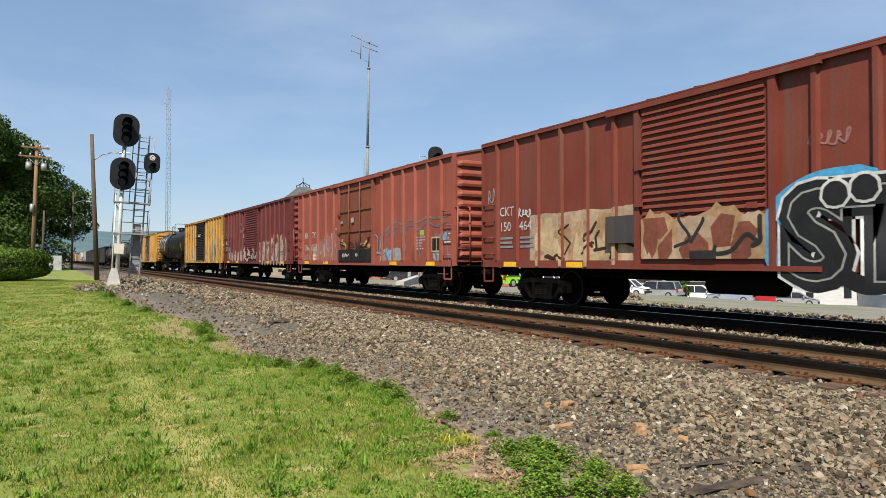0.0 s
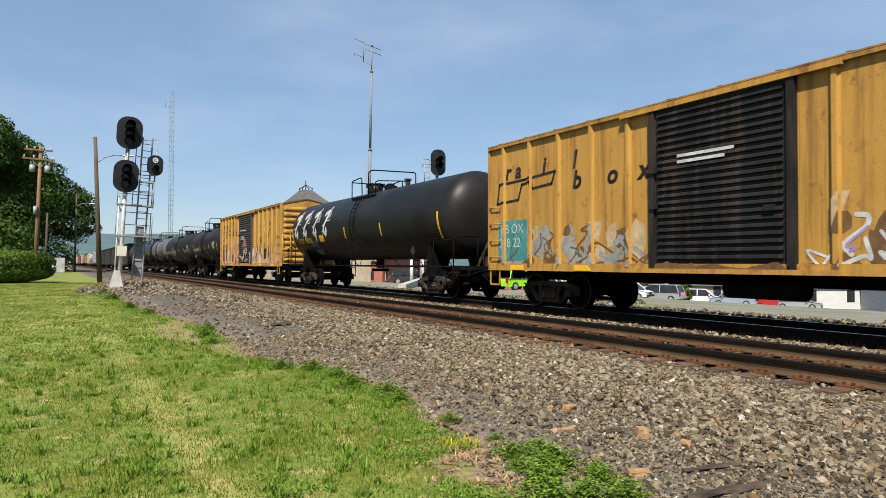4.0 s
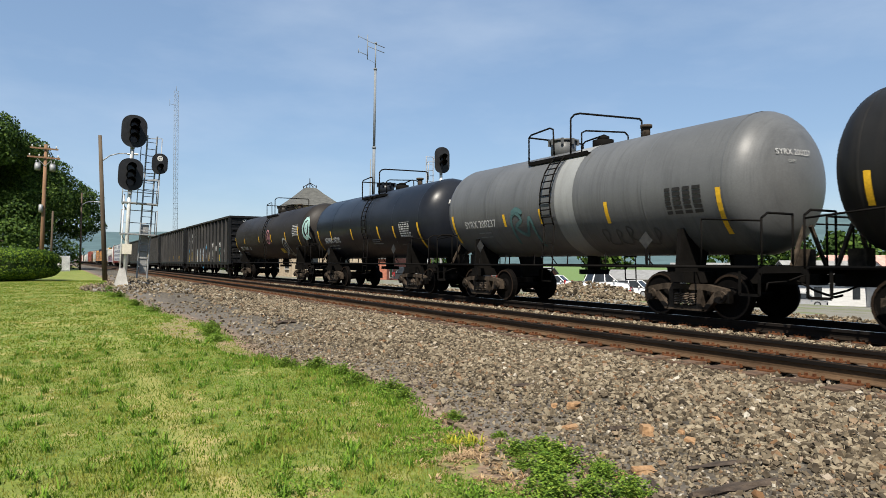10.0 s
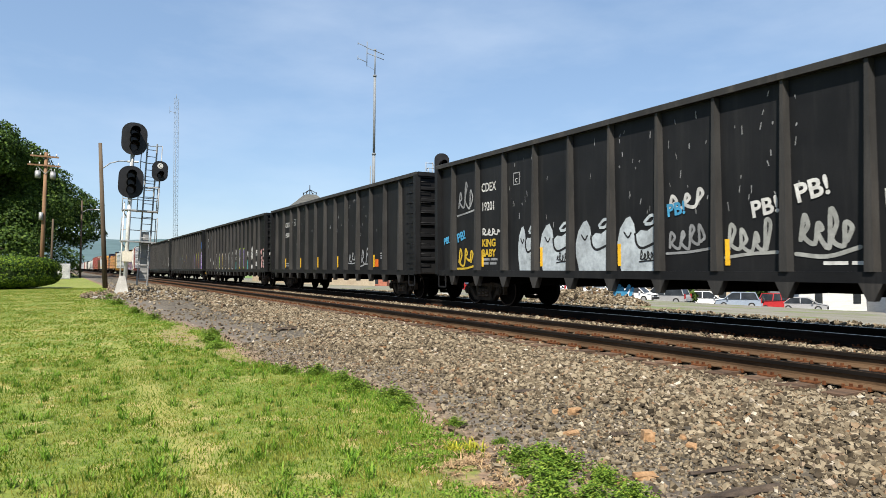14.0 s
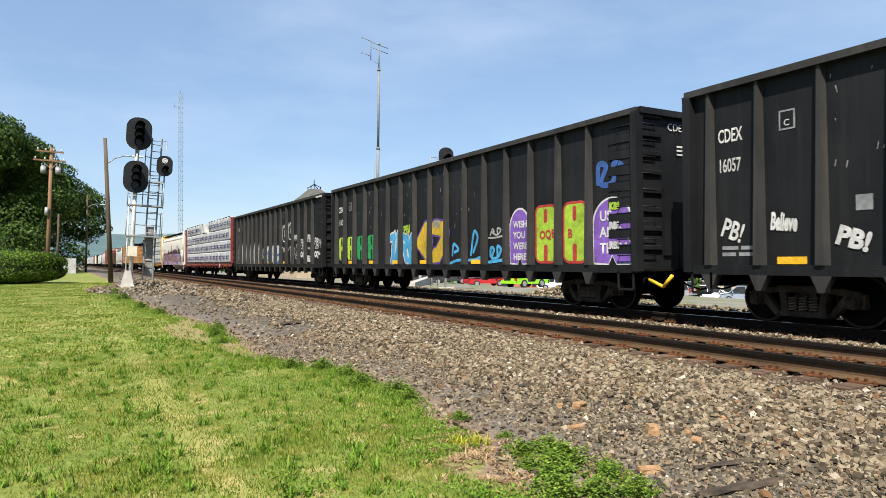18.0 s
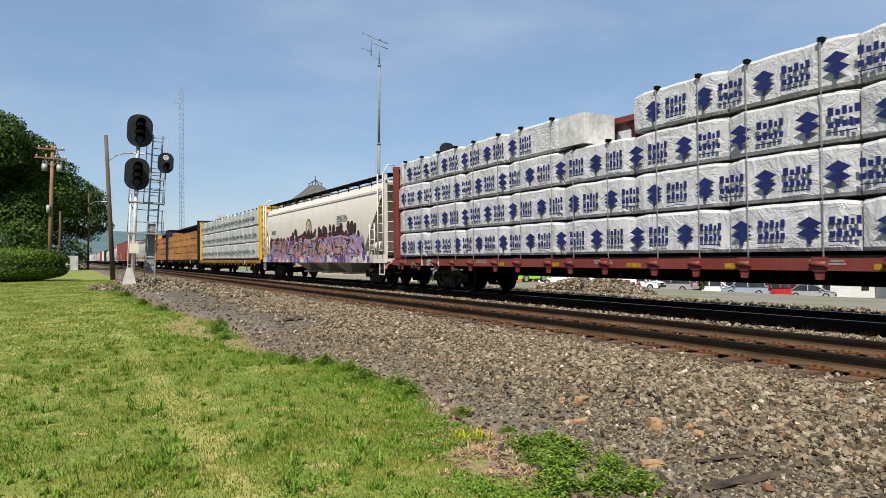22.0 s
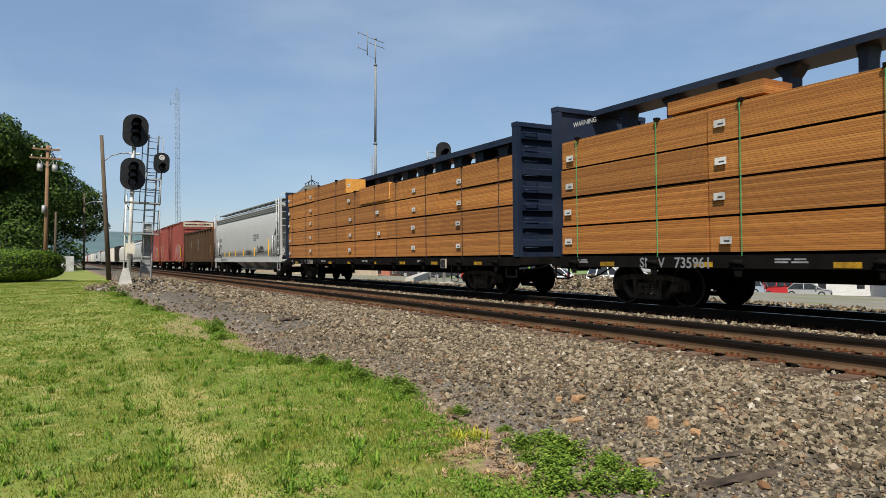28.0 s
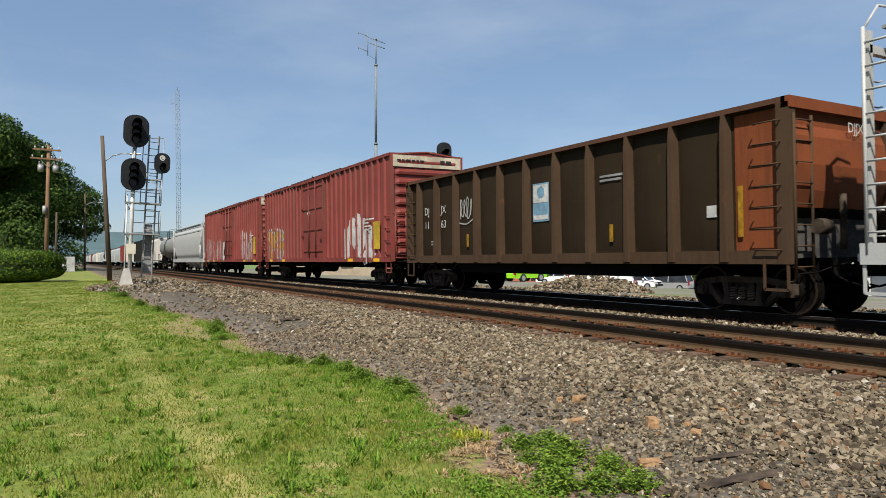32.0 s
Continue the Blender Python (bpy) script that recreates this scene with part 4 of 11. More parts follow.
def dome_lettering(car, words, size, x, z, c0, zc, radius, material, offset=0.0, dome=0.80, name="lettering"):
    """Letters laid on the rounded front head of a tank."""
    me = text_mesh(words, size, offset)
    me.transform(Matrix.Translation((x, 0, z)) @ END)
    for v in me.vertices:
        q = 1 - (v.co.x ** 2 + (v.co.z - zc) ** 2) / radius ** 2
        v.co.y = c0 - dome * math.sqrt(max(0.0, q)) - 0.02
    me.materials.append(material)
    return mesh_part(name, me, car)


def data_table(car, y, z, w, h, material, wrap):
    """A stencilled table of figures too small to read: frame lines and rows of short bars."""
    g = random.Random(int(abs(y * 100)))
    rows = []
    for i in range(6):
        row = []
        left = w
        while left > 0.12:
            q = min(left, g.uniform(0.06, 0.2))
            row.append(q)
            left -= q + 0.06
        rows.append(tuple(row))
    bars(car, -0.002, y, z, material, rows, wrap, 0.045, h / 6.2)
    bars(car, -0.002, y + 0.04, z + 0.09, material, ((w + 0.08,), (w + 0.08,)), wrap, 0.012, h + 0.02)


def tank_car(u0, u1, color, label, band=None, marks=(), top=4.3, radius=1.47, walk_y=0.0, group="freight train", shell=None, dome=0.80):
    """A tank car: dished ends, saddles, side rail, manway with its railing, ladder."""
    half = (u1 - u0) / 2
    car = thing("tank_car", pose(TRAIN_C, (u0 + u1) / 2, RAIL_Z), label, "train car", group)
    zc = top - radius
    mid = (u0 + u1) / 2
    c0, c1 = (shell[0] - mid, shell[1] - mid) if shell else (-half + 0.9, half - 0.9)
    n = 40
    heads = [(1.0, 0.02)] + [(math.cos(a), math.sin(a)) for a in np.linspace(0.18, math.pi / 2, 9)]
    seq = [(c0 - dome * d, r) for d, r in heads] + [(c1 + dome * d, r) for d, r in heads[::-1]]
    bm = bmesh.new()
    rings = [[(radius * r * math.cos(i * math.tau / n), y, zc + radius * r * math.sin(i * math.tau / n)) for i in range(n)] for y, r in seq]
    ring_loft(bm, rings, smooth=True)
    part("tank", bm, color, car)
    # weld seams
    for y in np.linspace(c0, c1, 6):
        bm = bmesh.new()
        ring_loft(bm, [[((radius + d) * math.cos(i * math.tau / n), y + w, zc + (radius + d) * math.sin(i * math.tau / n)) for i in range(n)]
                       for w, d in ((-0.03, 0.0005), (-0.015, 0.004), (0.015, 0.004), (0.03, 0.0005))], cap=False, smooth=True)
        part("weld_seam", bm, color, car)
    if band:
        bm = bmesh.new()
        ring_loft(bm, [[((radius + 0.006) * math.cos(i * math.tau / n), y, zc + (radius + 0.006) * math.sin(i * math.tau / n)) for i in range(n)]
                       for y in (band[0], band[1])], cap=False, smooth=True)
        part("painted_band", bm, band[2], car, "paler band of paint round the tank")
    # saddles and stub sills
    for q in (-1, 1):
        yq = q * (half - 2.05)
        bm = bmesh.new()
        box(bm, -1.3, 1.3, yq - 0.18, yq + 0.18, 0.72, 0.95)
        for s in (-1, 1):
            prism(bm, [(s * 0.5, 0.95), (s * 1.3, 0.95), (s * 1.3, 1.05), (s * 1.22, 1.85), (s * 1.05, 1.85), (s * 0.4, 1.35)][:: (1 if s > 0 else -1)], yq - 0.05, yq + 0.05)
        part("saddle", bm, M_BLACK, car)
        bm = bmesh.new()
        box(bm, -0.3, 0.3, min(q * half, q * (half - 3.2)), max(q * half, q * (half - 3.2)), 0.72, 1.08)
        part("stub_sill", bm, M_BLACK, car)
        bm = bmesh.new()
        box(bm, -1.5, 1.5, q * half - 0.04, q * half + 0.04, 0.95, 1.07)
        box(bm, -1.5, 1.5, min(q * half, q * (half - 0.7)), max(q * half, q * (half - 0.7)), 1.04, 1.08)
        part("end_platform", bm, M_BLACK, car)
        for s in (-1, 1):
            bm = bmesh.new()
            pipe(bm, [(s * 1.48, q * half, 1.05), (s * 1.48, q * half, 1.95), (s * 1.3, q * half, 2.05), (s * 0.55, q * half, 2.05), (s * 0.55, q * half, 1.05)], 0.022)
            pipe(bm, [(s * 1.48, q * half, 1.9), (s * 1.48, q * (half - 1.3), 2.0), (s * 1.48, q * (half - 1.3), 1.08)], 0.018)
            part("handrail", bm, M_BLACK, car)
        bm = bmesh.new()
        for s in (-1, 1):
            beam(bm, (s * 0.1, q * (half - 0.05), 1.85), (s * 0.55, q * (half - 0.02), 1.08), 0.06, 0.06)
        box(bm, -0.15, 0.15, q * half - 0.3 if q > 0 else -half - 0.02, half + 0.02 if q > 0 else -half + 0.3, 1.08, 1.4)
        part("end_brace", bm, M_TRUCK, car)
        stirrup(car, M_BLACK, -1.48, q * (half - 0.05), q * (half - 0.45), 1.05, 0.55)
    # side rail with brackets
    for s in (-1, 1):
        bm = bmesh.new()
        pipe(bm, [(s * 1.5, -half + 0.1, 1.06), (s * 1.5, half - 0.1, 1.06)], 0.028)
        for y in np.linspace(-half + 2.6, half - 2.6, 6):
            beam(bm, (s * 1.5, y, 1.06), (s * 1.36, y + 0.14, 1.34), 0.03, 0.015, (1, 0, 0))
        part("side_rail", bm, M_BLACK, car)
    # top fittings
    ym = walk_y + 1.1
    bm = bmesh.new()
    rod(bm, (0, ym, top - 0.1), (0, ym, top + 0.36), 0.36, 18)
    rod(bm, (0, ym, top + 0.36), (0, ym, top + 0.41), 0.40, 18)
    for i in range(8):
        a = i * math.tau / 8
        box(bm, 0.4 * math.cos(a) - 0.03, 0.4 * math.cos(a) + 0.03, ym + 0.4 * math.sin(a) - 0.03, ym + 0.4 * math.sin(a) + 0.03, top + 0.25, top + 0.42)
    part("manway", bm, color, car, "round bolted manway hatch")
    bm = bmesh.new()
    rod(bm, (0, walk_y - 0.5, top - 0.1), (0, walk_y - 0.5, top + 0.16), 0.28, 14)
    rod(bm, (0, walk_y - 0.5, top + 0.16), (0, walk_y - 0.5, top + 0.26), 0.16, 12)
    part("valve_housing", bm, M_BLACK, car)
    part("vent_valve", made(lambda b: (rod(b, (0.1, walk_y - 1.9, top - 0.1), (0.1, walk_y - 1.9, top + 0.26), 0.10, 10), rod(b, (0.1, walk_y - 1.9, top + 0.26), (0.1, walk_y - 1.9, top + 0.33), 0.15, 10))), M_TRUCK, car)
    bm = bmesh.new()
    for s in (-1, 1):
        box(bm, min(s * 0.62, s * 1.0), max(s * 0.62, s * 1.0), walk_y - 1.0, walk_y + 1.4, top - 0.33, top - 0.29)
        beam(bm, (s * 1.0, walk_y - 1.0, top - 0.31), (s * 1.0, walk_y + 1.4, top - 0.31), 0.04, 0.10)
        for y in (-0.9, 0.2, 1.3):
            beam(bm, (s * 0.95, walk_y + y, top - 0.33), (s * 0.85, walk_y + y, top - 0.65), 0.05, 0.05)
    box(bm, -0.9, 0.9, walk_y + 0.95, walk_y + 1.0, top - 0.33, top - 0.28)
    box(bm, -0.9, 0.9, walk_y - 0.95, walk_y - 0.9, top - 0.33, top - 0.28)
    part("top_walkway", bm, M_BLACK, car)
    for s in (-1, 1):
        bm = bmesh.new()
        pipe(bm, [(s * 1.0, walk_y + 1.4, top - 0.3), (s * 1.0, walk_y + 1.4, top + 0.44), (s * 1.0, walk_y + 1.3, top + 0.50), (s * 0.98, walk_y + 0.5, top + 0.56), (s * 0.98, walk_y + 0.36, top + 0.50), (s * 0.98, walk_y + 0.32, top - 0.2)], 0.024)
        part("top_rail", bm, M_BLACK, car)
    bm = bmesh.new()
    pipe(bm, [(-1.0, walk_y + 1.4, top + 0.44), (1.0, walk_y + 1.4, top + 0.44)], 0.024)
    part("end_rail", bm, M_BLACK, car)
    bm = bmesh.new()
    pipe(bm, [(-0.98, walk_y - 0.35, top - 0.3), (-0.98, walk_y - 0.35, top + 0.66), (-0.92, walk_y - 0.42, top + 0.76), (-0.8, walk_y - 0.5, top + 0.79), (0.92, walk_y - 0.9, top + 0.76), (0.98, walk_y - 0.92, top + 0.70), (0.98, walk_y - 0.92, top - 0.3)], 0.026)
    part("ladder_hoop", bm, M_BLACK, car)
    bm = bmesh.new()
    pipe(bm, [(-0.7, walk_y - 0.45, top - 0.2), (-0.7, walk_y - 0.45, top + 0.30), (-0.6, walk_y - 0.5, top + 0.36), (0.5, walk_y - 0.78, top + 0.38), (0.6, walk_y - 0.8, top + 0.30), (0.6, walk_y - 0.8, top - 0.2)], 0.022)
    part("inner_rail", bm, M_BLACK, car)
    for s in (-1, 1):
        bm = bmesh.new()
        for dy in (-0.2, 0.2):
            arc = [(s * (radius + 0.12) * math.cos(a), walk_y + dy, zc + (radius + 0.12) * math.sin(a)) for a in np.linspace(math.radians(48), math.radians(-25), 8)]
            pipe(bm, arc + [(s * 1.5, walk_y + dy, 0.62)], 0.02)
        part("ladder_stile", bm, M_BLACK, car)
        for i in range(11):
            a = math.radians(45 - i * 6.8)
            bm = bmesh.new()
            q = (s * (radius + 0.12) * math.cos(a), zc + (radius + 0.12) * math.sin(a))
            rod(bm, (q[0], walk_y - 0.2, q[1]), (q[0], walk_y + 0.2, q[1]), 0.016, 6)
            part("ladder_rung", bm, M_BLACK, car)
        for z in (0.65, 0.98, 1.3, 1.62):
            bm = bmesh.new()
            rod(bm, (s * 1.49, walk_y - 0.2, z), (s * 1.49, walk_y + 0.2, z), 0.016, 6)
            part("ladder_rung", bm, M_BLACK, car)
    bm = bmesh.new()
    rod(bm, (0, 0, zc - radius - 0.35), (0, 0, zc - radius + 0.1), 0.18, 10)
    box(bm, -0.3, 0.3, -0.25, 0.25, 0.82, 0.95)
    part("bottom_outlet", bm, M_BLACK, car)
    # yellow safety stripes
    for yu, z0, z1 in marks:
        y = yu - mid
        bm = bmesh.new()
        k = 6
        rows = []
        for j in range(k + 1):
            z = z0 + (z1 - z0) * j / k
            x = -math.sqrt(max(0.01, (radius + 0.007) ** 2 - (z - zc) ** 2))
            rows.append([(x, y - 0.055, z), (x, y + 0.055, z)])
        ring_loft(bm, rows, cap=False, closed=False)
        part("reflector", bm, M_YELLOW, car, "yellow reflector stripe")
    # hazard diamonds standing at the bolsters
    for q in (-1, 1):
        yq = q * (half - 2.7)
        bm = bmesh.new()
        bm.faces.new([bm.verts.new((-1.52, yq + a, 1.62 + b)) for a, b in ((0, -0.19), (0.19, 0), (0, 0.19), (-0.19, 0))])
        bmesh.ops.solidify(bm, geom=bm.faces[:], thickness=0.012)
        part("placard_holder", bm, M_PLACARD, car, "grey diamond placard holder")
        part("placard_bracket", made(beam, (-1.49, yq, 1.05), (-1.50, yq, 1.45), 0.06, 0.03), M_BLACK, car)
    add_trucks(car, half - 2.05)
    add_couplers(car, half)
    return car, half, (radius + 0.008, zc)


M_TRASH = mk("dark_load", (0.03, 0.03, 0.03), (0.10, 0.09, 0.08), 1.5, 0.95, 0, 9, 0.8)


def gondola(u0, u1, color, label, top=4.55, places=None, group="freight train", post_color=None, upright=True):
    """A tall scrap gondola: outside posts, heavy top chord, gussets under the sill, ladders at both ends."""
    half = (u1 - u0) / 2
    car = thing("gondola_car", pose(TRAIN_C, (u0 + u1) / 2, RAIL_Z), label, "train car", group)
    low = 1.03
    bm = bmesh.new()
    for s in (-1, 1):
        box(bm, min(s * 1.40, s * 1.44), max(s * 1.40, s * 1.44), -half + 0.05, half - 0.05, low, top - 0.1)
    part("side_sheet", bm, color, car)
    for q in (-1, 1):
        part("end_sheet", made(box, -1.43, 1.43, q * (half - 0.08) - 0.03, q * (half - 0.08) + 0.03, low - 0.05, top - 0.06), color, car)
        for i in range(8):
            z = low + 0.42 + i * 0.42
            bm = bmesh.new()
            yq = q * (half - 0.05)
            ring_loft(bm, [[(x, yq, z - 0.07), (x, yq + q * 0.07, z - 0.04), (x, yq + q * 0.07, z + 0.04), (x, yq, z + 0.07)] for x in (-1.38, -0.78)])
            part("end_rib", bm, color, car)
        part("end_bottom_plate", made(box, -0.7, 1.4, q * (half - 0.02) - 0.03, q * (half - 0.02) + 0.03, low + 0.25, low + 1.75), color, car)
        part("end_top_chord", made(box, -1.5, 1.5, q * half - 0.09, q * half + 0.09, top - 0.14, top), color, car)
        for s in (-1, 1):
            part("corner_post", made(box, s * 1.5 - 0.1, s * 1.5 + 0.1, q * (half - 0.04) - 0.09, q * (half - 0.04) + 0.09, low - 0.1, top - 0.1), color, car, bevel=0.015)
    for s in (-1, 1):
        bm = bmesh.new()
        prism(bm, [(s * 1.40, top - 0.14), (s * 1.60, top - 0.14), (s * 1.60, top - 0.02), (s * 1.56, top), (s * 1.40, top)][:: (1 if s > 0 else -1)], -half, half)
        part("top_chord", bm, post_color or color, car)
        bm = bmesh.new()
        box(bm, min(s * 1.40, s * 1.56), max(s * 1.40, s * 1.56), -half, half, low - 0.14, low + 0.04)
        part("side_sill", bm, color, car)
    ys = sorted(float(v) for v in places(half))
    for y in ys:
        for s in (-1, 1):
            bm = bmesh.new()
            ring_loft(bm, [[(s * 1.44, y - w, z), (s * x, y - w + 0.03, z), (s * x, y + w - 0.03, z), (s * 1.44, y + w, z)] for w, x, z in ((0.105, 1.60, low + 0.04), (0.095, 1.60, low + 0.5), (0.06, 1.56, top - 0.14))])
            part("side_post", bm, post_color or color, car)
        bm = bmesh.new()
        prism_x(bm, [(y - 0.18, low - 0.14), (y + 0.18, low - 0.14), (y + 0.05, low - 0.42), (y - 0.05, low - 0.42)], -1.56, -1.40)
        part("gusset", bm, post_color or color, car)
        part("crossbearer", made(box, -1.40, 1.45, y - 0.04, y + 0.04, low - 0.36, low - 0.12), M_BLACK, car)
    tagged(part("load", made(lambda b: [box(b, -1.39, 1.39, -half + 0.15, half - 0.15, low, top - 0.7)]), M_TRASH, car), "dark load below the rim")
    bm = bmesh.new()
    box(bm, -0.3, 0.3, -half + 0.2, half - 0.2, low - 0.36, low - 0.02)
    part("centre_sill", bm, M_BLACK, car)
    for q in (-1, 1):
        yy = q * (half - 0.12)
        if q < 0:
            ladder(car, color, -1.46, yy, yy - q * 0.5, low + 0.25, top - 0.35, 9)
        end_ladder(car, color, q * (half - 0.05), -1.38, -0.98, low + 0.25, top - 0.35, 9, s=q)
        stirrup(car, color, -1.55, yy, yy - q * 0.45, low - 0.1, low - 0.5)
        for i in range(9 if q < 0 else 0):
            z = low + 0.3 + i * 0.36
            part("ladder_panel", made(box, -1.462, -1.441, min(yy, yy - q * 0.85), max(yy, yy - q * 0.85), z, z + 0.2), color, car)
    part("end_platform", made(box, -1.4, 1.4, -half - 0.3, -half, low - 0.1, low - 0.05), M_BLACK, car)
    bm = bmesh.new()
    pipe(bm, [(-0.55, -half - 0.28, low - 0.05), (-0.55, -half - 0.28, low + 0.85), (-0.4, -half - 0.28, low + 1.0), (0.9, -half - 0.28, low + 1.0)], 0.02)
    part("end_handrail", bm, color, car)
    add_trucks(car, half - 2.1)
    add_couplers(car, half)
    for i in (2, 4, 6, 8, 11):
        if upright:
            y = ys[-i] - 0.2
            part("reflector", made(box, -1.452, -1.442, y - 0.05, y + 0.05, low + 0.15, low + 0.65), M_YELLOW, car, "yellow reflector strip")
        else:
            y = (ys[-i] + ys[-i - 1]) / 2
            part("reflector", made(box, -1.452, -1.442, y - 0.27, y + 0.27, low + 0.06, low + 0.19), M_YELLOW, car, "yellow reflector strip")
    return car, half, ys


def centerbeam(u0, u1, color, label, top, load, tiers, bays, seed, step_bay=None, group="freight train", beam_top=True, low=1.12, tall=None, sill_color=None, axle=3.4, web=0.0):
    """A centre-beam flat with bulkheads; load(bay index, tier) gives the bundle's material."""
    half = (u1 - u0) / 2
    car = thing("lumber_flatcar", pose(TRAIN_C, (u0 + u1) / 2, RAIL_Z), label, "train car", group)
    bm = bmesh.new()
    box(bm, -1.5, 1.5, -half, half, low - 0.22, low)
    part("deck", bm, M_BLACK, car)
    for s in (-1, 1):
        bm = bmesh.new()
        box(bm, min(s * 1.5, s * 1.6), max(s * 1.5, s * 1.6), -half, half, low - 0.25, low - 0.04)
        part("side_sill", bm, sill_color or M_BLACK, car)
    bm = bmesh.new()
    prism_x(bm, [(-half + 0.5, low - 0.2), (-half + 5, low - 0.55), (half - 5, low - 0.55), (half - 0.5, low - 0.2)], -0.35, 0.35)
    part("centre_sill", bm, M_BLACK, car)
    zb = top
    for q in (-1, 1):
        y = q * (half - 0.12)
        bm = bmesh.new()
        prism_x(bm, [(y - 0.12, low), (y + 0.12, low), (y + 0.11, zb), (y - 0.11, zb)], -1.55, -1.40)
        prism_x(bm, [(y - 0.12, low), (y + 0.12, low), (y + 0.11, zb), (y - 0.11, zb)], 1.40, 1.55)
        box(bm, -1.4, 1.4, y - 0.05, y + 0.05, low, zb - 0.03)
        box(bm, -1.56, 1.56, y - 0.12, y + 0.12, zb - 0.12, zb)
        bh = part("bulkhead", bm, color, car, "", 0.012)
        for i in range(7):
            z = low + 0.25 + i * (zb - low - 0.5) / 6.5
            bm = bmesh.new()
            yy = y + q * 0.05
            ring_loft(bm, [[(x, yy, z), (x, yy + q * 0.1, z + 0.04), (x, yy + q * 0.1, z + 0.2), (x, yy, z + 0.24)] for x in (-1.38, 1.38)])
            part("bulkhead_rib", bm, color, bh)
        end_ladder(car, color, y + q * 0.15, -1.35, -0.92, low + 0.25, zb - 0.3, 9, s=q)
        stirrup(car, M_BLACK, -1.55, q * (half - 0.1), q * (half - 0.6), low - 0.1, low - 0.55)
    # centre beam
    bm = bmesh.new()
    box(bm, -0.04, 0.04, -half + 0.4, half - 0.4, low, zb - 0.95)
    part("centre_web", bm, color, car)
    if beam_top:
        bm = bmesh.new()
        box(bm, -0.42, 0.42, -half + 0.3, half - 0.3, zb - 0.16 - web * 0.3, zb - 0.02)
        part("centre_beam_top", bm, color, car)
        for i, y in enumerate(np.linspace(-half + 1.2, half - 1.2, 15)):
            bm = bmesh.new()
            y = float(y)
            w = 0.12 * (i % 2) + web
            prism_x(bm, [(y - 0.09 - w, zb - 0.96), (y + 0.09 + w, zb - 0.96), (y + 0.08 + web, zb - 0.85), (y + 0.08 + web, zb - 0.36), (y + 0.12 + w, zb - 0.16), (y - 0.12 - w, zb - 0.16), (y - 0.08 - web, zb - 0.36), (y - 0.08 - web, zb - 0.85)], -0.20, 0.20)
            part("beam_post", bm, color, car)
    # bundles
    r = random.Random(seed)
    y0, y1 = -half + 0.26, half - 0.26
    bl = (y1 - y0) / bays
    for b in range(bays):
        n_t = tiers if not tall else tall(b)
        th = (load.top - low - 0.06) / tiers
        for t in range(n_t):
            z = low + 0.06 + t * th
            m = load(b, t)
            for s in (-1, 1):
                bm = bmesh.new()
                x_out = 1.46 + r.uniform(-0.03, 0.02)
                ya, yb = y0 + b * bl + 0.02, y0 + (b + 1) * bl - 0.02
                load.shape(bm, s, x_out, ya, yb, z, th, r)
                part("lumber_pack", bm, m, car)
    # straps
    for y in np.linspace(y0 + 0.7, y1 - 0.7, bays * 2):
        y = float(y) + r.uniform(-0.2, 0.2)
        bm = bmesh.new()
        bay = min(bays - 1, int((y - y0) / bl))
        zt = low + 0.06 + (tiers if not tall else tall(bay)) * (load.top - low - 0.06) / tiers
        box(bm, -1.513, -1.505, y - 0.009, y + 0.009, low - 0.1, zt)
        part("tie_down_strap", bm, load.strap, car)
        bm = bmesh.new()
        box(bm, -1.66, -1.6, y - 0.1, y + 0.1, low - 0.26, low - 0.06)
        prism_x(bm, [(y - 0.13, low - 0.02), (y + 0.13, low - 0.02), (y + 0.06, low - 0.40), (y - 0.06, low - 0.40)], -1.64, -1.602)
        rod(bm, (-1.66, y - 0.14, low - 0.14), (-1.66, y + 0.14, low - 0.14), 0.05, 8)
        part("winch", bm, sill_color or M_BLACK, car)
        part("corner_protector", made(box, -1.522, -1.40, y - 0.045, y + 0.045, zt - 0.07, zt + 0.005), M_BLACK, car)
    add_trucks(car, half - axle)
    add_couplers(car, half)
    for i, y in enumerate(np.linspace(-half + 2, half - 2, 8)):
        y = float(y) + r.uniform(-0.15, 0.15)
        part("reflector", made(box, -1.606, -1.598, y - 0.22, y + 0.22, low - 0.23, low - 0.13), M_YELLOWDIM, car, "grimy yellow reflector strip")
        if i % 2:
            bars(car, -1.604, y + 1.25, low - 0.10, P_GREY, ((0.3, 0.22), (0.25, 0.3)), h=0.03, gap=0.05)
    pl = part("notice_plate", made(box, -1.66, -1.61, -half + 3.87, -half + 4.19, low - 0.34, low - 0.04), P_CREAMBAND, car, "cream-edged black notice plate")
    part("notice_face", made(box, -1.666, -1.658, -half + 3.885, -half + 4.175, low - 0.325, low - 0.055), M_INK, pl)
    part("hanging_step", made(lambda q: pipe(q, [(-1.58, -half + 3.2, low - 0.2), (-1.58, -half + 3.2, low - 0.75), (-1.58, -half + 3.6, low - 0.75), (-1.58, -half + 3.6, low - 0.2)], 0.016, 5)), M_BLACK, car)
    return car, half


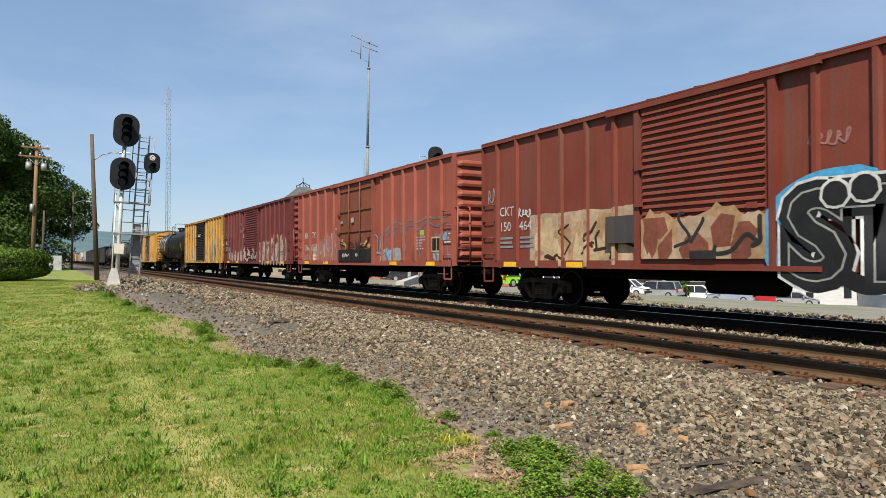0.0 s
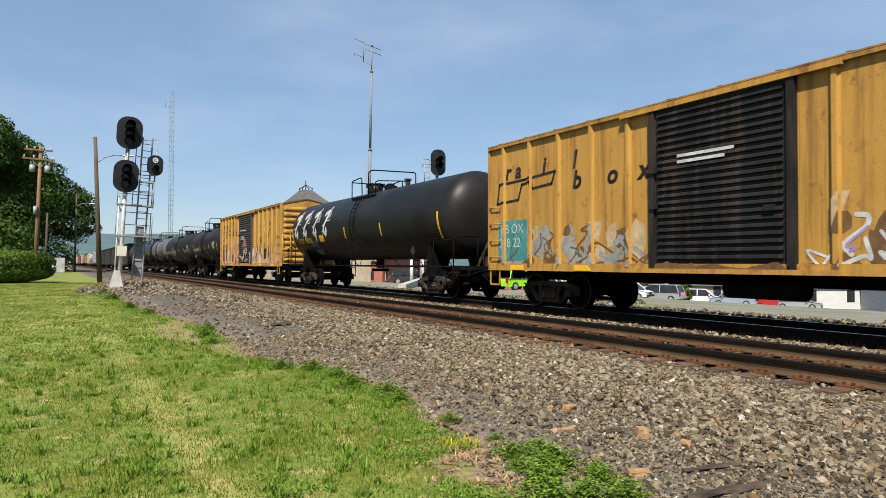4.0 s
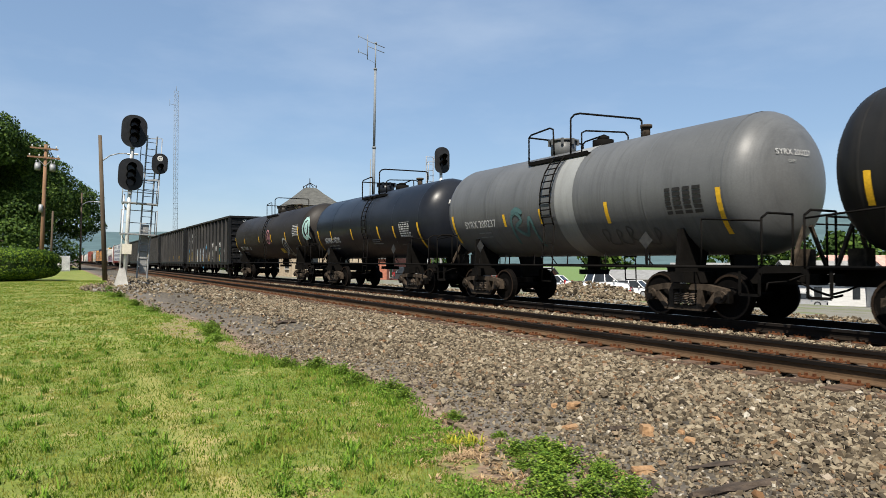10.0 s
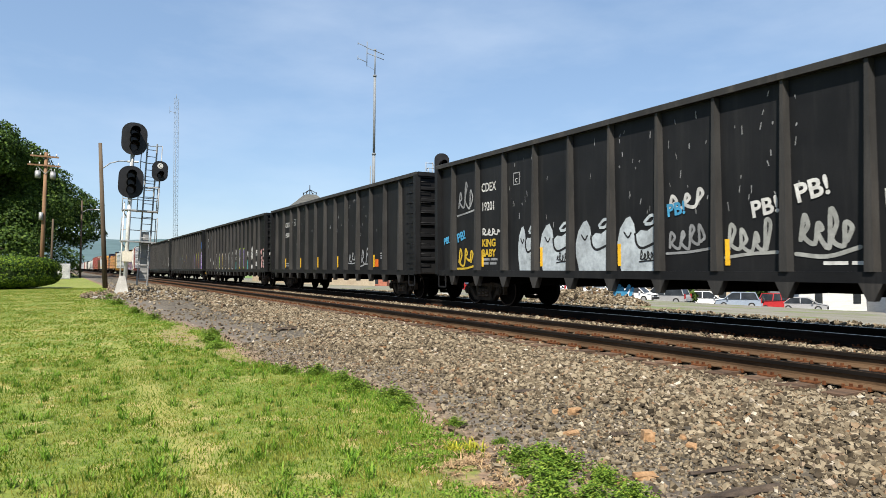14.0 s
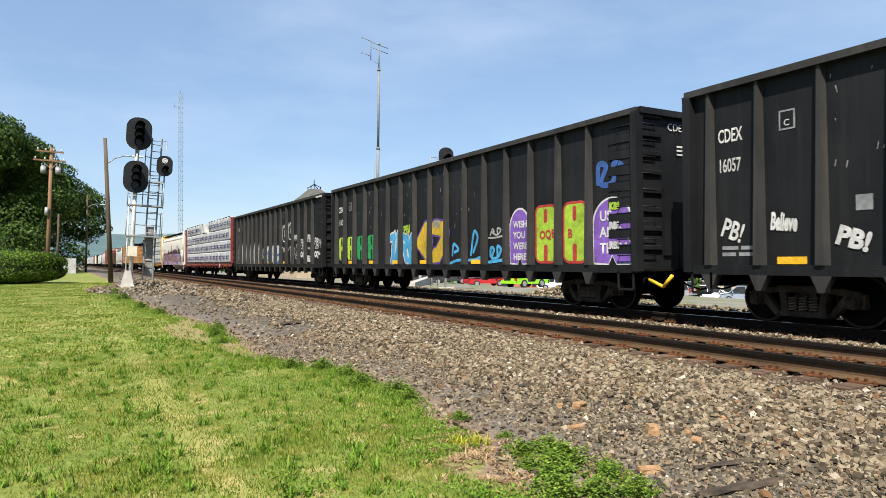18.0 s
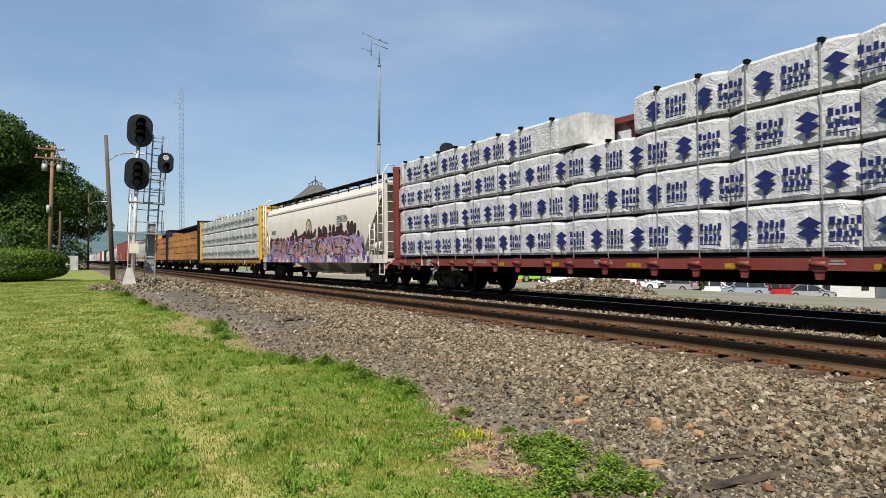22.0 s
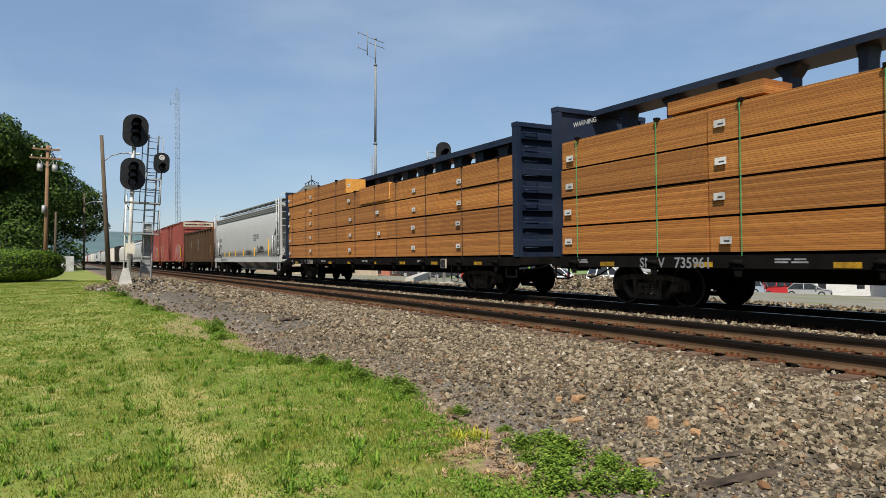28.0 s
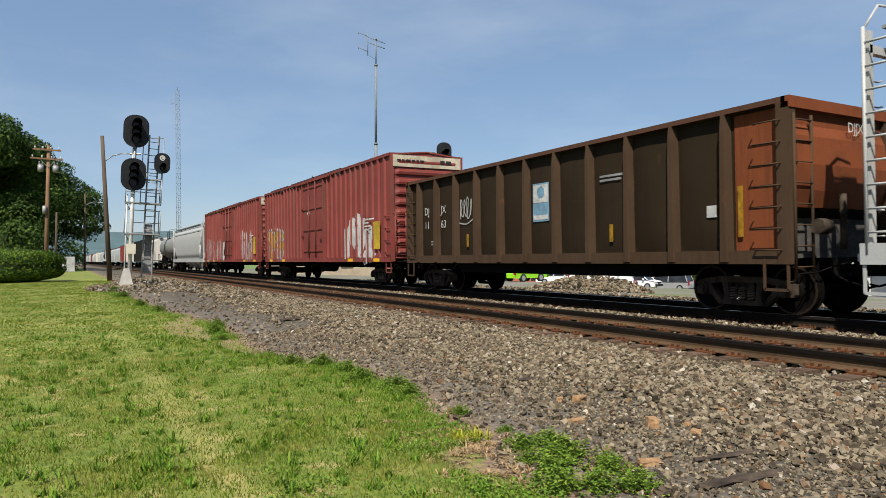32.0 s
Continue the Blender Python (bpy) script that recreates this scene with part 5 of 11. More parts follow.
def hopper(u0, u1, color, label, top=4.55, group="freight train", walkway=None, sill_color=None, eave_grey=False):
    """A covered hopper: curved sides, sloped end sheets, roof walk, ladders, three bays below."""
    half = (u1 - u0) / 2
    car = thing("covered_hopper", pose(TRAIN_C, (u0 + u1) / 2, RAIL_Z), label, "train car", group)
    eave = top - 0.45
    prof = [(-1.50, 1.25), (-1.56, 1.8), (-1.60, 2.5), (-1.58, 3.2), (-1.48, eave - 0.3), (-1.34, eave), (-1.0, eave + 0.25), (0, eave + 0.36), (1.0, eave + 0.25),
            (1.34, eave), (1.48, eave - 0.3), (1.58, 3.2), (1.60, 2.5), (1.56, 1.8), (1.50, 1.25)]
    bm = bmesh.new()
    yb = half - 0.5
    rings = [[(x, s * (yb - d - (0 if z > 3.4 else (3.4 - z) * 0.95)), z) for x, z in prof] for s, d in ((-1, 0), (-1, 0.04), (-1, 3.0), (1, 3.0), (1, 0.04), (1, 0))]
    ring_loft(bm, rings, smooth=True)
    bmesh.ops.split_edges(bm, edges=[e for e in bm.edges if len(e.link_faces) == 2 and e.calc_face_angle(0) > 0.7])
    part("body", bm, color, car)
    for s in (-1, 1):
        bm = bmesh.new()
        box(bm, min(s * 1.46, s * 1.62), max(s * 1.46, s * 1.62), -half + 0.1, half - 0.1, 0.95, 1.28)
        part("side_sill", bm, sill_color or color, car)
    wm = walkway or M_TRUCK
    # roof walk on brackets
    for s in (-1, 1):
        bm = bmesh.new()
        box(bm, min(s * 0.75, s * 1.25), max(s * 0.75, s * 1.25), -half + 0.3, half - 0.3, top - 0.05, top)
        part("roof_walk", bm, wm, car, "grated metal roof walk")
        for y in np.linspace(-half + 0.8, half - 0.8, 14):
            bm = bmesh.new()
            beam(bm, (s * 1.25, float(y), top - 0.07), (s * 1.25, float(y), eave + 0.05), 0.05, 0.02, (1, 0, 0))
            beam(bm, (s * 1.25, float(y), top - 0.07), (s * 0.7, float(y), top - 0.07), 0.05, 0.04)
            part("walk_bracket", bm, wm, car)
    for y in np.linspace(-half + 2, half - 2, 10):
        bm = bmesh.new()
        rod(bm, (0, float(y), top - 0.15), (0, float(y), top + 0.02), 0.32, 12)
        part("roof_hatch", bm, color, car)
    for s in (-1, 1):
        eave_grey and part("eave_band", made(box, min(s * 1.2, s * 1.50), max(s * 1.2, s * 1.50), -yb, yb, eave - 0.30, eave + 0.02), C_TANK_PALE if eave_grey else color, car, "grey ribbed band under the eave" if eave_grey else "")
        for i in range(3 if eave_grey else 1):
            z = eave - 0.26 + i * 0.11
            part("eave_rib", made(box, min(s * 1.50, s * 1.535), max(s * 1.50, s * 1.535), -yb, yb, z, z + 0.05), C_TANK_PALE if eave_grey else color, car)
    for q in (-1, 1):
        bm = bmesh.new()
        rod(bm, (-1.2, q * (half - 2.15), 1.62), (-1.2, q * (half - 1.0), 1.62), 0.19, 14)
        part("air_reservoir", bm, color, car)
        part("grab_frame", made(lambda b: [rod(b, (-1.6, q * (half - a), 1.15), (-1.6, q * (half - a), 2.55), 0.028, 6) for a in (1.05, 1.55)] + [rod(b, (-1.6, q * (half - 1.05), z), (-1.6, q * (half - 1.55), z), 0.02, 6) for z in (1.5, 1.9, 2.3)]), color, car)
    # open ends
    for q in (-1, 1):
        ye = q * (half - 0.2)
        bm = bmesh.new()
        for s in (-1, 1):
            box(bm, s * 1.48 - 0.06, s * 1.48 + 0.06, ye - 0.05, ye + 0.05, 1.25, top - 0.1)
            beam(bm, (s * 0.5, ye - q * 0.1, 1.2), (s * 0.5, q * (yb - 0.4), 3.0), 0.12, 0.12)
        box(bm, -1.5, 1.5, ye - 0.05, ye + 0.05, top - 0.45, top - 0.32)
        part("end_post", bm, color, car)
        part("end_deck", made(box, -1.5, 1.5, min(q * half, q * (half - 2.2)), max(q * half, q * (half - 2.2)), 1.0, 1.12), color, car)
        for i in range(9):
            z = 1.45 + i * (top - 1.75) / 8
            bm = bmesh.new()
            rod(bm, (-1.6, ye, z), (-1.6, ye - q * 0.5, z), 0.02, 6)
            part("ladder_rung", bm, color, car)
        bm = bmesh.new()
        rod(bm, (-1.6, ye - q * 0.5, 1.1), (-1.6, ye - q * 0.5, top - 0.05), 0.03, 6)
        rod(bm, (-1.6, ye, 1.1), (-1.6, ye, top - 0.05), 0.03, 6)
        pipe(bm, [(-1.6, ye, top - 0.1), (-1.35, ye - q * 0.1, top + 0.3), (-1.0, ye - q * 0.15, top + 0.3)], 0.02)
        part("ladder_stile", bm, color, car)
        end_ladder(car, color, ye + q * 0.05, -1.42, -0.98, 1.4, top - 0.4, 8, s=q)
        bm = bmesh.new()
        rod(bm, (-0.5, q * (half - 1.2), 1.55), (0.5, q * (half - 1.2), 1.55), 0.2, 10)
        pipe(bm, [(-0.9, q * (half - 0.5), 1.15), (-0.9, q * (half - 0.5), 1.9), (0.4, q * (half - 0.8), 1.9)], 0.03)
        part("brake_reservoir", bm, color, car)
        stirrup(car, color, -1.58, q * (half - 0.15), q * (half - 0.6), 1.0, 0.5)
    # discharge bays
    for y in (-0.27 * 2 * half * 0.6, 0.0, 0.27 * 2 * half * 0.6):
        bm = bmesh.new()
        ring_loft(bm, [[(-1.3, y - 1.6, 1.2), (1.3, y - 1.6, 1.2), (1.3, y + 1.6, 1.2), (-1.3, y + 1.6, 1.2)],
                       [(-0.6, y - 0.35, 0.5), (0.6, y - 0.35, 0.5), (0.6, y + 0.35, 0.5), (-0.6, y + 0.35, 0.5)]])
        box(bm, -0.8, 0.8, y - 0.45, y + 0.45, 0.4, 0.5)
        part("discharge_gate", bm, color, car)
    add_trucks(car, half - 2.1)
    add_couplers(car, half)
    return car, half


# ---- the train, first car to last ----
C_BROWN = paint("oxide_brown_paint", (0.115, 0.0215, 0.0112), rust=0.25)
C_RED = paint("faded_red_paint", (0.19, 0.04712, 0.02888), (0.1216, 0.038, 0.0228), 0.3)
C_MAROON = paint("maroon_paint", (0.0874, 0.01292, 0.01216), rust=0.2)
C_YELLOW = paint("aged_yellow_paint", (0.335, 0.182, 0.036), (0.115, 0.045, 0.016), 0.72, 0.55, 0.65, 0.12)
C_GRIME = paint("black_door_paint", (0.00608, 0.00608, 0.00684), rust=0.1)
C_GREYDOOR = paint("grey_door_paint", (0.0342, 0.03192, 0.03192), rust=0.2)
C_TANK = paint("tank_black_paint", (0.0057, 0.0057, 0.0057), (0.0152, 0.01368, 0.01216), 0.08, 0.42, 0.25)
C_TANK_B = paint("tank_sooty_black", (0.00836, 0.00798, 0.0076), (0.02432, 0.02128, 0.01824), 0.12, 0.48, 0.4)
C_TANK_GREY = paint("tank_grey_paint", (0.0722, 0.07448, 0.076), (0.038, 0.038, 0.038), 0.05, 0.45, 0.4)
C_TANK_PALE = paint("tank_pale_grey", (0.1672, 0.171, 0.1672), (0.1064, 0.1064, 0.0988), 0.05, 0.5, 0.3)
C_TANK_NAVY = paint("tank_blue_black", (0.00532, 0.00684, 0.01064), (0.0152, 0.0152, 0.0152), 0.05, 0.32, 0.25)
C_TANK_BROWN = paint("tank_brown_black", (0.0115, 0.0095, 0.008), (0.024, 0.02, 0.017), 0.1, 0.5, 0.35)
C_GON = paint("gondola_black_paint", (0.0058, 0.006, 0.0068), (0.021, 0.021, 0.021), 0.06, 0.45, 0.5, 0.16)
# Lighter than the sheets: dust plus the posts' sunlit faces put into colour.
C_GONPOST = paint("dusty_sunlit_black_post_paint", (0.020, 0.0195, 0.019), (0.06, 0.055, 0.05), 0.12, 0.5, 0.6)
C_REDEND = paint("bulkhead_red_paint", (0.1216, 0.019, 0.0152), rust=0.25)
C_BLUE = paint("beam_blue_paint", (0.0055, 0.011, 0.026), (0.02, 0.02, 0.024), 0.15, 0.45)
C_AMBER = paint("beam_yellow_paint", (0.4408, 0.2508, 0.0152), (0.228, 0.114, 0.0228), 0.2)
C_CREAMHOP = paint("hopper_cream_white", (0.45, 0.425, 0.385), (0.34, 0.31, 0.27), 0.08, 0.45, 0.35, 0.1)
C_WHITEHOP = paint("hopper_white_paint", (0.33, 0.335, 0.33), (0.2736, 0.266, 0.2508), 0.06, 0.4, 0.25, 0.08)
C_RUSTGON = paint("rusted_brown_steel", (0.0165, 0.0098, 0.0034), (0.008, 0.0048, 0.0022), 0.22, 0.75, 0.3, 0.10)
C_STAKE = paint("dusty_brown_stake", (0.046, 0.027, 0.0145), (0.020, 0.011, 0.006), 0.4, 0.8, 0.4, 0.12)
C_RUSTTOP = paint("worn_rusty_chord", (0.062, 0.026, 0.013), (0.022, 0.011, 0.006), 0.6, 0.8, 0.4, 0.1)
C_RUSTEND = paint("bright_rust_steel", (0.14, 0.034, 0.0075), (0.040, 0.014, 0.006), 0.4, 0.85, 0.5, 0.1)
C_HIRED = paint("hicube_red_paint", (0.1444, 0.02584, 0.01976), rust=0.2)
C_REDDOOR = paint("scorched_red_door", (0.13, 0.035, 0.016), (0.05, 0.025, 0.014), 0.55, 0.6, 0.7)
C_CHORD = paint("rust_eaten_yellow", (0.24, 0.13, 0.03), (0.09, 0.04, 0.018), 0.95, 0.7, 0.8)
C_AMBERSILL = paint("grimy_amber_sill", (0.22, 0.11, 0.012), (0.05, 0.03, 0.015), 0.8, 0.6, 0.8)
C_ROOFRUST = paint("rusted_roof_edge", (0.10, 0.05, 0.028), (0.06, 0.03, 0.018), 0.8, 0.8, 0.5)
CARS = []


def coupled(u0, u1, made_car):
    CARS.append(((u0 + u1) / 2, made_car[0]))
    return made_car


def train_head():
    # brown ribbed box car with tan lettering graffiti
    d = (-1.4, 1.65)
    h = 7.7
    rb = posts(h, 6, 6, d)
    car, h = coupled(0.8, 16.2, box_car(0.8, 16.2, C_BROWN, 4.58, "oxide-brown ribbed steel boxcar covered in graffiti on the far track", rb, d))
    st = steps_of(rb, d)
    post = sorted(rb, reverse=True)
    lettering(car, "CKT", 0.36, XP - 0.012, post[0] - 0.09, 2.4, P_WHITE, stretch=0.95)
    lettering(car, "150", 0.36, XP - 0.012, post[0] - 0.09, 1.98, P_WHITE)
    lettering(car, "464", 0.36, XP - 0.012, post[1] - 0.09, 1.98, P_WHITE)
    for i in (0, 1):
        bars(car, XP - 0.012, post[i] - 0.12, 1.75, P_GREY, ((0.6,), (0.55,), (0.6,)), h=0.06, gap=0.12)
    field(car, XP - 0.001, d[1] + 0.05, 5.5, 1.02, 2.42, P_BUFF, 705, st, 0.12)
    spray_band(car, XP - 0.003, d[1] + 0.1, 5.3, 1.1, 2.2, (P_TAN, P_CREAM), 715, st, 12, 0.4)
    ink(car, XP - 0.006, d[1] + 0.15, 5.45, 1.2, 2.3, P_DARKBROWN, 716, st, (0.022, 0.04), 2.4, 1.0, 1)
    field(car, -1.662, d[0] + 0.1, d[1] - 0.1, 1.2, 2.25, P_TAN, 706, (), 0.35)
    spray_band(car, -1.665, d[0] + 0.2, d[1] - 0.15, 1.2, 2.0, (P_BUFF, P_BROWNISH), 717, (), 10, 0.4)
    ink(car, -1.668, d[0] + 0.2, d[1] - 0.2, 1.25, 2.1, P_SOOT, 718, (), (0.03, 0.06), 1.8)
    part("patch_plate", made(box, -1.668, -1.60, d[1] + 0.1, d[1] + 0.95, 1.55, 2.15), C_GREYDOOR, car, "grey repair plate beside the door")
    part("notice_plate", made(box, -1.676, -1.668, d[0] + 1.1, d[0] + 1.7, 1.2, 1.36), P_SOOT, car, "small black notice plate")
    swoosh(car, -1.655, [(-1.6, 1.3), (-1.65, 1.9), (-2.2, 2.25), (-2.9, 2.3)], 0.36, P_BLUE)
    for q, (mt, off) in enumerate(((P_WHITE, 0.27), (P_BLACK, 0.22), (P_GREYTAG, 0.09), (P_BLACK, 0.055))):
        lettering(car, "ST", 1.95, -1.664 - q * 0.003, -1.72, 0.92, mt, off, name="graffiti", stretch=1.05)
    for q, (mt, r0) in enumerate(((P_WHITE, 0.24), (P_BLACK, 0.19))):
        for y, z in ((-2.5, 2.22), (-2.95, 2.28)):
            swoosh(car, -1.68 - q * 0.003, [(y, z), (y - 0.02, z + 0.03), (y - 0.04, z)], r0, mt)
    for q, (a, b) in enumerate(((-1.75, -2.5), (-2.5, -3.4), (-3.4, -4.6))):
        swoosh(car, -1.662, [(a, 1.0), ((a + b) / 2, 0.78), (b, 0.85)], 0.14, P_BLACK)
    scrawl(car, XP - 0.004, -2.0, 3.05, 0.75, 0.28, 8, P_DULLPINK, 0.018, 5, flourish=False)
    scrawl(car, XP - 0.004, -3.3, 3.1, 0.9, 0.3, 9, P_DULLPINK, 0.018, 5, flourish=False)
    scrawl(car, XP - 0.004, h - 0.25, 2.75, 0.4, 0.5, 10, P_GREYTAG, 0.014, 2, flourish=False)
    scrawl(car, XP - 0.014, post[1] + 0.1, 2.32, 0.75, 0.3, 11, P_WHITE, 0.016, 5, flourish=False)

    # smooth red box car
    d = (-1.6, 1.9)
    rb = posts(7.6, 5, 6, d)
    st = steps_of(rb, d)
    car, h = coupled(17.85, 33.05, box_car(17.85, 33.05, C_RED, 4.58, "faded brick-red ribbed boxcar with a plain door and graffiti", rb, d, C_REDDOOR, "plug", roof_color=C_ROOFRUST))
    lettering(car, "BK", 0.42, XP - 0.01, h - 0.98, 2.25, P_WHITE)
    lettering(car, "TY", 0.42, XP - 0.01, h - 2.0, 2.25, P_WHITE)
    lettering(car, "156", 0.42, XP - 0.01, h - 0.9, 1.65, P_WHITE)
    lettering(car, "025", 0.42, XP - 0.01, h - 1.95, 1.65, P_WHITE)
    lettering(car, "LD LMT\nLT WT", 0.16, XP - 0.01, h - 0.9, 1.36, P_WHITE)
    bars(car, XP - 0.01, h - 2.2, 1.36, P_WHITE, ((0.6,), (0.55,)), h=0.1, gap=0.16)
    spray_band(car, XP - 0.002, -6.8, -2.0, 1.12, 1.6, (P_BROWNISH, P_GREYTAG), 710, st, 7)
    spray_band(car, XP - 0.002, 2.0, h - 1.2, 1.12, 2.0, (P_CREAM, P_GREYTAG), 711, st, 9)
    field(car, XP - 0.003, 2.3, h - 3.0, 1.05, 2.5, P_DULLPINK, 19, st, 0.45)
    ink(car, XP - 0.006, 2.25, h - 3.0, 1.2, 2.5, P_PINK, 20, st, (0.08, 0.13), 1.6)
    ink(car, XP - 0.009, 2.25, h - 2.9, 1.15, 2.55, P_GREYTAG, 21, st, (0.02, 0.035), 2.6)
    part("door_skirt", made(box, -1.675, -1.60, d[0] + 0.05, d[1] - 0.05, 1.14, 1.62), C_GRIME, car, "black plate across the foot of the door")
    scrawl(car, -1.678, d[1] - 0.5, 1.32, 0.75, 0.16, 24, P_WHITE, 0.014, 5, flourish=False)
    scrawl(car, -1.678, d[1] - 1.9, 1.34, 0.3, 0.14, 25, P_WHITE, 0.014, 2, flourish=False)
    ink(car, -1.645, d[0] + 0.2, d[1] - 0.15, 1.68, 2.1, P_SOOT, 26, (), (0.02, 0.035), 2.4)
    ink(car, -1.643, d[0] + 0.2, d[1] - 0.15, 1.68, 2.05, P_TAN, 28, (), (0.05, 0.09), 1.2)
    graffiti(car, XP - 0.004, d[0] - 0.15, 1.3, 0.85, 0.95, 2, P_GREY, P_BLACK, 27, st, thick=0.05)
    loop = [(-2.6, 2.25), (-3.1, 2.5), (-3.6, 2.55), (-4.2, 2.45), (-4.6, 2.6), (-5.2, 2.5), (-5.9, 2.62), (-6.5, 2.55), (-7.2, 2.6)]
    swoosh(car, XP - 0.004, loop, 0.032, P_TEALTAG, st, soft=0.4)
    swoosh(car, XP - 0.006, [(y, z - 0.17 - 0.1 * (i % 2)) for i, (y, z) in enumerate(loop)], 0.028, P_FADEBLUE, st, soft=0.5)
    for y, z0, z1 in ((-2.7, 1.2, 1.9), (-3.4, 1.3, 2.2), (-4.3, 1.5, 2.3), (-5.35, 1.25, 2.2), (-6.5, 1.1, 2.1), (-7.25, 1.15, 2.3)):
        swoosh(car, XP - 0.006, [(y, z1), (y + 0.07, (z0 + z1) / 2), (y - 0.05, z0)], 0.035, P_FADEBLUE, st, soft=0.5)
    for y, z in ((-3.15, 1.5), (-6.9, 1.95), (-2.75, 1.45)):
        swoosh(car, XP - 0.006, [(y, z), (y - 0.12, z - 0.08), (y - 0.2, z + 0.05)], 0.09, P_PALEBLUE, st)
    part("placard", made(box, -1.566, -1.555, -6.85, -6.2, 1.45, 1.95), P_CREAM, car, "black notice board with a pale border")
    for q in range(2):
        part("placard_face", made(box, -1.570, -1.566, -6.81 + q * 0.3, -6.55 + q * 0.3, 1.5, 1.9), P_BLACK, car)
    part("label_tag", made(box, -1.562, -1.555, -5.65, -5.4, 2.02, 2.2), P_LIME, car, "bright green inspection label")
    bars(car, XP - 0.006, -5.1, 1.95, P_WHITE, ((0.1, 0.3, 0.12), (0.1, 0.3, 0.12), (0.1, 0.25), (0.1, 0.2), (0.35, 0.1)), h=0.035, gap=0.1)
    bars(car, XP - 0.006, -7.0, 2.0, P_WHITE, ((0.4,), (0.3,), (0.4,)), h=0.05, gap=0.13)
    part("notice_plate", made(box, -1.66, -1.64, d[1] - 0.45, d[1] - 0.25, 2.75, 2.85), P_GREYTAG, car)
    part("notice_plate", made(box, -1.66, -1.64, d[1] - 1.65, d[1] - 1.4, 2.75, 2.95), P_GREYTAG, car)

    # maroon ribbed box car, pale graffiti the whole length
    d = (-1.35, 1.75)
    rb = posts(7.85, 6, 6, d, 1.25)
    car, h = coupled(34.25, 49.9, box_car(34.25, 49.9, C_MAROON, 4.58, "maroon ribbed boxcar with pale graffiti along its lower half", rb, d))
    st = steps_of(rb, d)
    post = sorted(rb, reverse=True)
    field(car, XP - 0.001, d[1] + 0.1, post[1] + 0.3, 1.1, 2.0, P_BLUSH, 699, st, 0.9)
    ink(car, XP - 0.004, d[1] + 0.1, post[0], 1.1, 2.0, P_BLUSH, 700, st, (0.05, 0.11), 2.6)
    ink(car, XP - 0.007, d[1] + 0.1, post[0], 1.1, 2.1, P_GREYTAG, 701, st, (0.015, 0.04), 3.0)
    field(car, XP - 0.001, -h + 0.9, d[0] - 0.05, 1.05, 2.5, P_BLUSH, 702, st, 0.5)
    spray_band(car, XP - 0.003, -h + 0.9, d[0] - 0.1, 1.1, 2.2, (P_BUFF, P_GREYTAG, P_DULLPINK), 704, st, 12, 0.4)
    ink(car, XP - 0.006, -h + 0.9, d[0] - 0.1, 1.15, 2.35, P_SOOT, 33, st, (0.014, 0.034), 3.6)
    ink(car, XP - 0.008, -h + 0.9, -h + 3.4, 1.6, 2.75, P_BUFF, 36, st, (0.07, 0.12), 1.6)
    scrawl(car, XP - 0.012, -2.9, 1.95, 0.5, 0.2, 37, P_RED, 0.014, 4, flourish=False)
    ink(car, -1.664, d[0], d[1] - 0.1, 1.2, 1.95, P_BLUSH, 703, (), (0.06, 0.12), 3.0)
    ink(car, -1.667, d[0], d[1] - 0.1, 1.2, 1.9, P_MAROON, 32, (), (0.015, 0.03), 3.0)
    for i in range(9):
        y = -h + 1.2 + i * 0.6
        swoosh(car, -1.615, [(y, 1.1), (y + 0.05, 1.0), (y + 0.02, 0.98)], 0.09, P_BLUSH)
    for i, (w1, w2) in enumerate((("BK", "150"), ("TY", "810"))):
        ya = (h - 0.22, post[0] - 0.12)[i]
        part("number_panel", made(box, XP - 0.016, XP - 0.012, ya - 0.92, ya, 1.75, 2.75), P_SOOT, car, "dark number panel")
        lettering(car, w1, 0.38, XP - 0.02, ya - 0.2, 2.28, P_WHITE)
        lettering(car, w2, 0.38, XP - 0.02, ya - 0.12, 1.86, P_WHITE)
    part("paint_patch", made(box, XP - 0.016, XP - 0.012, post[0] - 1.2, post[0] - 0.1, 1.3, 1.7), P_GREYTAG, car)
    scrawl(car, XP - 0.02, h - 0.4, 2.85, 0.7, 0.42, 34, P_GREYTAG, 0.014, 4, st)
    lettering(car, "180", 0.34, XP - 0.012, 3.3, 3.45, P_GREY, name="graffiti", turn=-0.05)
    scrawl(car, XP - 0.012, 3.4, 3.0, 1.1, 0.25, 35, P_GREY, 0.016, 5, st, flourish=False)
    for y, z in ((d[1] + 0.75, 3.05), (d[1] + 0.7, 2.65), (4.4, 2.75)):
        part("paper_label", made(box, XP - 0.012, XP - 0.006, y - 0.16, y + 0.1, z, z + 0.24), P_GREYTAG, car)

    # two yellow ribbed box cars either side of a black tank car
    for k, (a, b2, dc, dm) in enumerate(((50.95, 66.6, C_GRIME, "black"), (87.25, 102.75, C_GREYDOOR, "dark grey"))):
        d = (-1.5, 1.5) if k else (-1.35, 1.65)
        rb = posts((b2 - a) / 2, 5 + k, 6, d)
        car, h = coupled(a, b2, box_car(a, b2, C_YELLOW, 4.55, "weathered yellow ribbed boxcar with a %s door, rust and graffiti" % dm, rb, d, dc, rust=0.5, roof_color=C_ROOFRUST, chord_color=C_CHORD))
        st = steps_of(rb, d)
        pan = lambda i: (rb[5 + k + i] + rb[6 + k + i]) / 2
        left = sorted(rb[:5 + k], reverse=True) + [d[1]]
